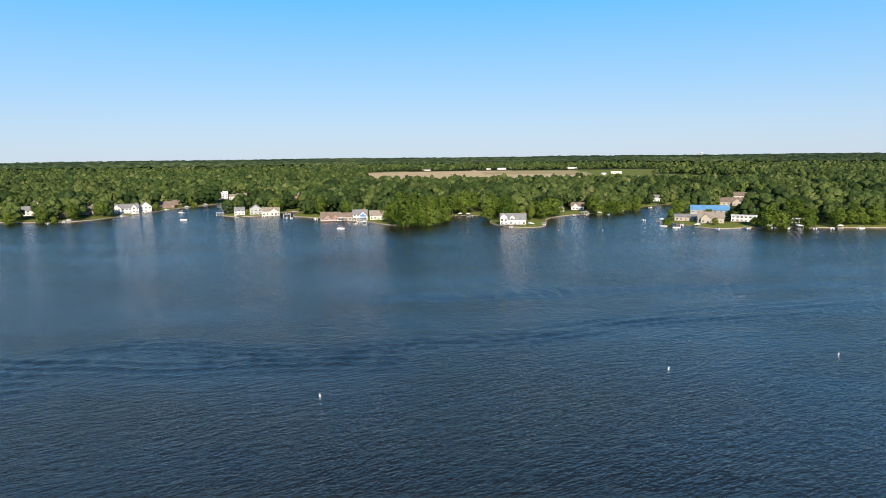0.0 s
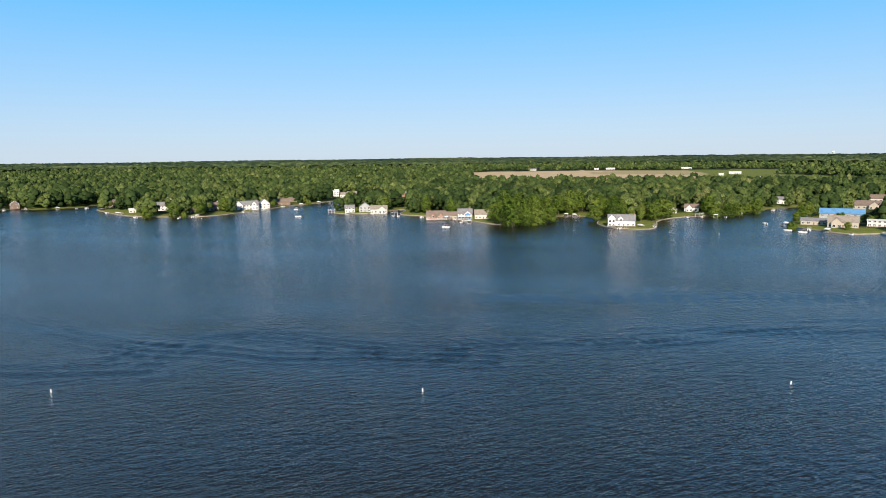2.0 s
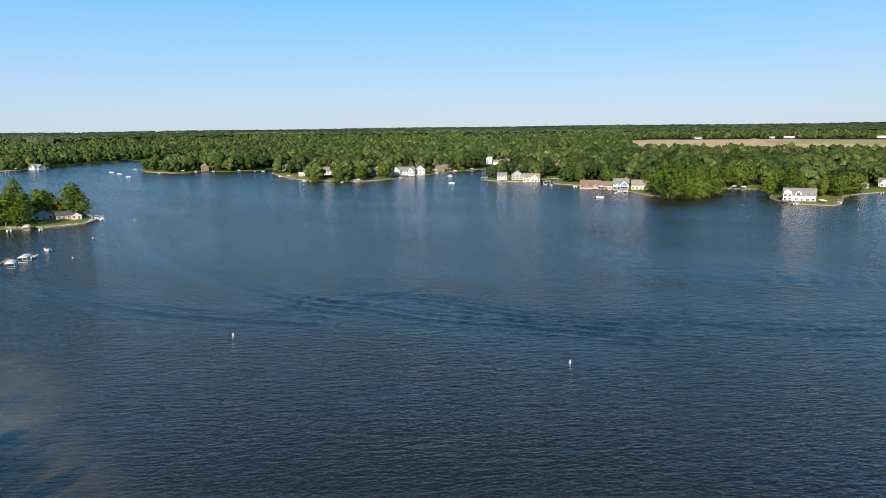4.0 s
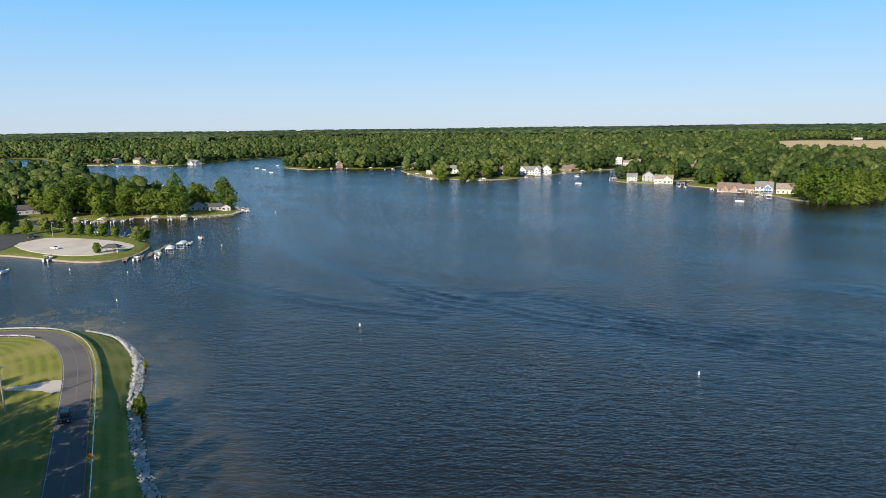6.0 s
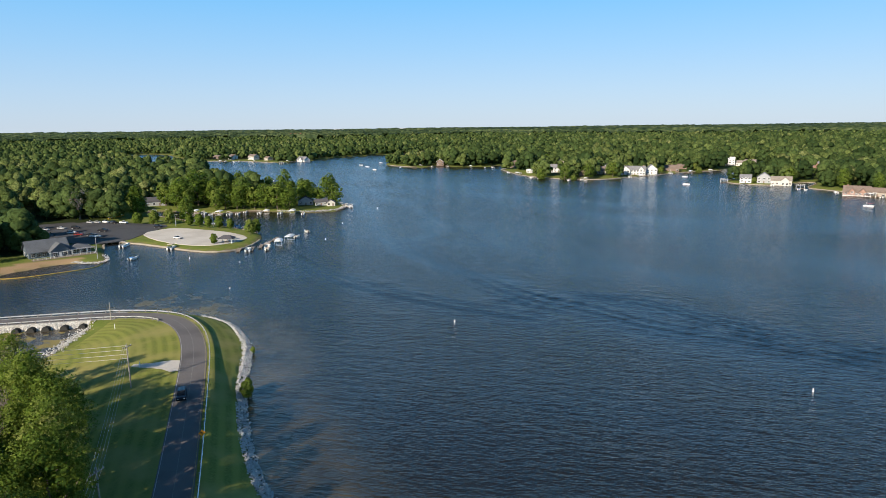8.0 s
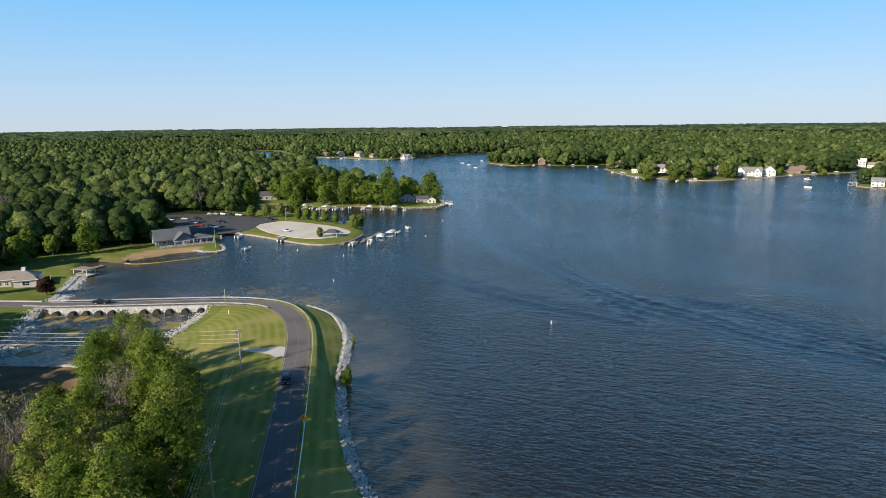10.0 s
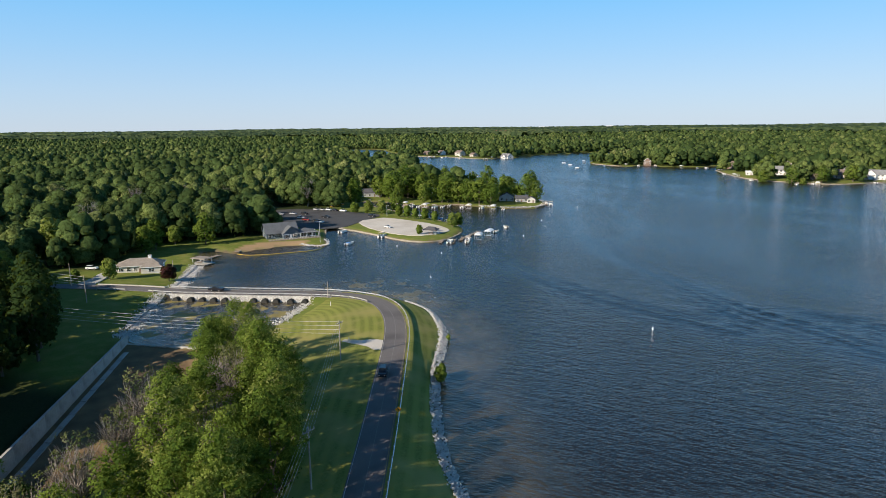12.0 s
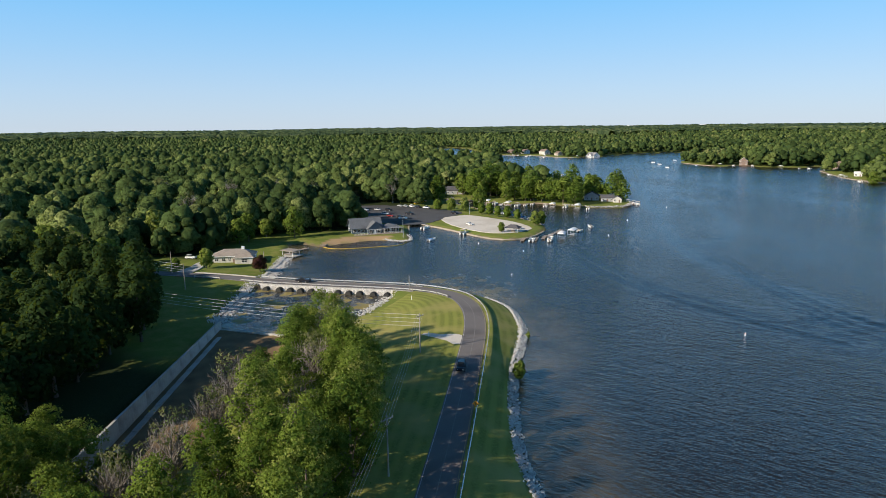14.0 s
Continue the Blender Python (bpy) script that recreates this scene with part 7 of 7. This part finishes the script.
r_w = np.hypot(woods[:, 0], woods[:, 1])
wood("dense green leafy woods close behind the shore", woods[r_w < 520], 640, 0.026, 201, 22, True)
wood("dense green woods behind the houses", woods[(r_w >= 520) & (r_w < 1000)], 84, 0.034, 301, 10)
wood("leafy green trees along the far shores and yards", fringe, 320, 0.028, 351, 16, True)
far = scatter(16.5, 1000, 1750)
far = far[(to_shore(far) > 4) & ~open_ground(far)]
wood("green woods in the distance", far, 10, 0.06, 401, 4)
beyond = scatter(24.0, 1730, 2700)
beyond = beyond[(to_shore(beyond) > 4) & ~open_ground(beyond)]
beyond = beyond[np.array([clearing(x, y) for x, y in beyond]) < 0.30]
wood("blue-green woods far off towards the horizon", beyond, 0, 0.1, 421, 3)

# the canopy farther off: one uneven sheet of crowns
c_pts, c_faces = polar_grid(rings((2620, 3400, 1.0036), (3400, 4900, 1.009)), np.arange(-40, 108, 0.24))
cz = land_height(c_pts)
fx, fy = c_pts[:, 0], c_pts[:, 1]
# every crown is a dome round its own stem
CELL = 15.0
jit = np.random.default_rng(9).uniform(0.15, 0.85, (64, 64, 4))
gx, gy = np.floor(fx / CELL).astype(int), np.floor(fy / CELL).astype(int)
dome, stem = np.zeros(len(cz)), np.zeros(len(cz))
for ox in (-1, 0, 1):
    for oy in (-1, 0, 1):
        j = jit[(gx + ox) % 64, (gy + oy) % 64]
        d2 = ((fx - (gx + ox + j[:, 0]) * CELL) ** 2 + (fy - (gy + oy + j[:, 1]) * CELL) ** 2) / (7.5 + 5 * j[:, 2]) ** 2
        h = (9 + 11 * j[:, 2]) * np.sqrt(np.maximum(0, 1 - d2))
        stem = np.where(h > dome, j[:, 3], stem)
        dome = np.maximum(dome, h)
c_top = cz + 4 + dome + rng.uniform(-0.8, 0.8, len(cz))
clear = np.array([clearing(x, y) for x, y in c_pts])
gap = (clear > 0.40) & (np.hypot(fx, fy) < 4300)
for poly in (FIELD_TAN, FIELD_GREEN):
    gap |= inside(c_pts, np.array(poly, float))
gap |= to_shore(c_pts) < 4
ca = np.degrees(np.arctan2(-fx, fy))
cr_ = np.hypot(fx, fy)
gap |= (cr_ > 2700) & (cr_ < 3250) & (ca > 22) & (ca < 36)
c_top[gap] = cz[gap] - 3
me_tone = np.clip(-0.05 + 0.95 * stem + 0.3 * clear + rng.uniform(-0.1, 0.1, len(cz)), 0, 1)
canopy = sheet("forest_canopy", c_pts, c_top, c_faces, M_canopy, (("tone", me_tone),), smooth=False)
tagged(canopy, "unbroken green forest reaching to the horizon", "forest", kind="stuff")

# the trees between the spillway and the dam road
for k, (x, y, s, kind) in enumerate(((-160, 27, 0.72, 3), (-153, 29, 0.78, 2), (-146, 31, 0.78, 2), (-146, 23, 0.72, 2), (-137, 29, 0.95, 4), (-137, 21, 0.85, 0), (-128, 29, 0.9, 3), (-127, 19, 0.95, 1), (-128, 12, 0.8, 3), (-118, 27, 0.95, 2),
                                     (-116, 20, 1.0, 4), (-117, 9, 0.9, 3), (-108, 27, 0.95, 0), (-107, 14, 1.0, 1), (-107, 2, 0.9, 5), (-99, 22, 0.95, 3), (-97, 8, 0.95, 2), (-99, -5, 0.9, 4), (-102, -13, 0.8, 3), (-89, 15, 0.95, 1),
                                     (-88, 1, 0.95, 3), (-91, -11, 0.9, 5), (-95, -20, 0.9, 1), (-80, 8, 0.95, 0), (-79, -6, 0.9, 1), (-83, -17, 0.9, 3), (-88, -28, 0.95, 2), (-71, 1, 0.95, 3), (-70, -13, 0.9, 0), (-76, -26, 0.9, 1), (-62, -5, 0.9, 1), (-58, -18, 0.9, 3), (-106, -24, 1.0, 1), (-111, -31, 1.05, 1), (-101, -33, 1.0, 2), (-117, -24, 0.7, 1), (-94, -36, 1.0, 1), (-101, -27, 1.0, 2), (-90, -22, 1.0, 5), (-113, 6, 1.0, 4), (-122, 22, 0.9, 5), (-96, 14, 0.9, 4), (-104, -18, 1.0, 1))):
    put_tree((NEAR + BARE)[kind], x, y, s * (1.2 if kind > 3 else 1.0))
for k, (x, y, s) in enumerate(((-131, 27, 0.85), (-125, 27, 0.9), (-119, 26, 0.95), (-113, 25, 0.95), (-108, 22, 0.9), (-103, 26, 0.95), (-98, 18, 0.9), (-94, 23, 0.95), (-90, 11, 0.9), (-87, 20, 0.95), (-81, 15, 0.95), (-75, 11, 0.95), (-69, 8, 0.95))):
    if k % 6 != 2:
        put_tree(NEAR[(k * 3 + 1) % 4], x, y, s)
# a wood out of view south of the spillway, added to cast shade
south = scatter(11.0, 120, 380, 110, 150)
south = south[~open_ground(south) & (south[:, 0] < -150)]
wood("unseen green wood south of the spillway, added to cast shade", south, 20, 0.05, 451, 6)
# the wood beyond the spillway, shade put into its leaf colour
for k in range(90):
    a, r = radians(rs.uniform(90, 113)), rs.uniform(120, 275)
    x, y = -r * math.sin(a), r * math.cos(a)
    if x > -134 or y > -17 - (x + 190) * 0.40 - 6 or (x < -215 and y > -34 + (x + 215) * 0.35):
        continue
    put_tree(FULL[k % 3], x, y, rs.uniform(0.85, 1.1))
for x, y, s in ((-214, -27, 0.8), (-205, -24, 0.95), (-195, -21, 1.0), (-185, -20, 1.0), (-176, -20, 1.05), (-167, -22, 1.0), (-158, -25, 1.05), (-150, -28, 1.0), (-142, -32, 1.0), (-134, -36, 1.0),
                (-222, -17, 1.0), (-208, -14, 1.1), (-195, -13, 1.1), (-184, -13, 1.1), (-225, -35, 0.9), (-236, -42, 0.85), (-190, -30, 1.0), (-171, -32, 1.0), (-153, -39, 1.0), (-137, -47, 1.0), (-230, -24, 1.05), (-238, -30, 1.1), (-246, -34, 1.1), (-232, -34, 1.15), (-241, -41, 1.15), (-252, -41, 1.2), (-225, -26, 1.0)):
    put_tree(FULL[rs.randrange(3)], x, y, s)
# single trees of the park and the bungalow garden
put_tree(MID[3], -272.5, 7.5, 0.72)
for x, y, s in ((-246, -30, 1.25), (-254, -26, 1.2), (-262, -33, 1.4), (-270, -28, 1.3), (-276, -37, 1.45), (-290, -42, 1.5), (-335, -12, 1.5), (-331, 10, 1.4), (-300, -52, 1.5)):
    put_tree(MID[3], x, y, s)
put_tree(PLUM, -261, 27, 1.0)
put_tree(MID[5], -278, -4, 0.5)
for x, y, k, s in ((-401, 160, 5, 0.9), (-392, 166, 3, 0.75), (-386, 173, 3, 0.8), (-369, 177, 5, 0.85), (-363, 180, 5, 0.9), (-354, 181, 5, 0.8), (-347, 184, 5, 0.85), (-338, 186, 5, 0.75), (-312, 183, 3, 0.72), (-317, 190, 5, 0.95), (-301, 156, 5, 0.62)):
    put_tree(MID[k], x, y, s)
for x, y, s in ((-121.5, 67.4, 1.05), (-124.2, 69.3, 0.8), (-146.5, 84.0, 0.42)):
    put_tree(BUSH, x, y, s, 0.1)
# tall trees on the point, and trees that stand out along the far shores
POINT = [(-395, 255, 1.29), (-382, 256, 0.84), (-407, 287, 1.13), (-393, 296, 0.98), (-387, 300, 0.89), (-411, 302, 0.68), (-403, 250, 1.03), (-412, 247, 1.09), (-419, 242, 1.09), (-427, 241, 0.90), (-428, 233, 0.97), (-446, 235, 1.32), (-459, 234, 1.02), (-464, 231, 1.41), (-454, 214, 1.11), (-465, 215, 0.90), (-479, 213, 1.10), (-465, 293, 0.87), (-449, 304, 0.86), (-469, 276, 0.92), (-485, 265, 0.93), (-522, 265, 0.99), (-435, 313, 0.76), (-434, 286, 0.92), (-444, 270, 0.91)]
EAST = [(181, 522, 0.77), (231, 627, 0.76), (251, 644, 0.75), (220, 536, 0.52), (215, 510, 0.40), (231, 535, 0.68), (249, 552, 0.59), (251, 567, 0.41), (246, 490, 1.24), (256, 489, 1.05), (270, 496, 1.16), (276, 487, 1.00), (298, 489, 0.84), (316, 499, 0.63), (326, 498, 0.78), (336, 497, 0.87), (241, 499, 0.49), (-40, 537, 1.39), (-30, 527, 1.50), (-19, 534, 1.30), (-10, 542, 1.40), (-0, 560, 1.20), (-47, 556, 1.19), (-38, 564, 1.50), (-26, 583, 1.50), (-13, 598, 1.37)]
MIDDLE = [(62, 589, 1.00), (48, 585, 1.17), (40, 576, 1.40), (57, 595, 0.93), (19, 623, 1.50), (28, 647, 1.29), (8, 624, 1.06), (159, 617, 0.84), (149, 619, 0.78), (144, 632, 0.95), (171, 628, 0.95), (186, 653, 0.70), (87, 570, 1.00), (98, 590, 1.26), (105, 601, 1.08), (84, 581, 0.88), (194, 652, 1.01), (-394, 583, 0.74)]
WEST = [(-369, 590, 0.92), (-361, 595, 0.52), (-352, 609, 0.89), (-341, 642, 1.00), (-213, 664, 0.45), (-198, 649, 0.38), (-156, 713, 0.69), (-138, 668, 0.68), (-134, 695, 0.91), (-100, 650, 0.73), (-88, 689, 0.74), (-76, 667, 0.75), (-176, 679, 0.99), (-210, 761, 0.74), (-197, 804, 0.47), (-295, 764, 0.59), (-305, 775, 0.64), (-322, 720, 0.49), (-328, 706, 0.55), (-335, 753, 0.44), (-451, 680, 0.99), (-441, 648, 1.04)]
for row in (POINT, EAST, MIDDLE, WEST):
    for x, y, s in row:
        put_tree(MID[rs.choice((0, 2, 6, 4, 1) if s > 0.8 else (3, 1, 4, 5))], x, y, s * (1.0 if s > 0.8 else 1.25), wide=1.28 if s < 1.3 else 1.12)
for proto in NEAR + MID + FULL + BARE + [PLUM, BUSH]:
    for o in [*proto.children_recursive, proto]:
        bpy.data.objects.remove(o)
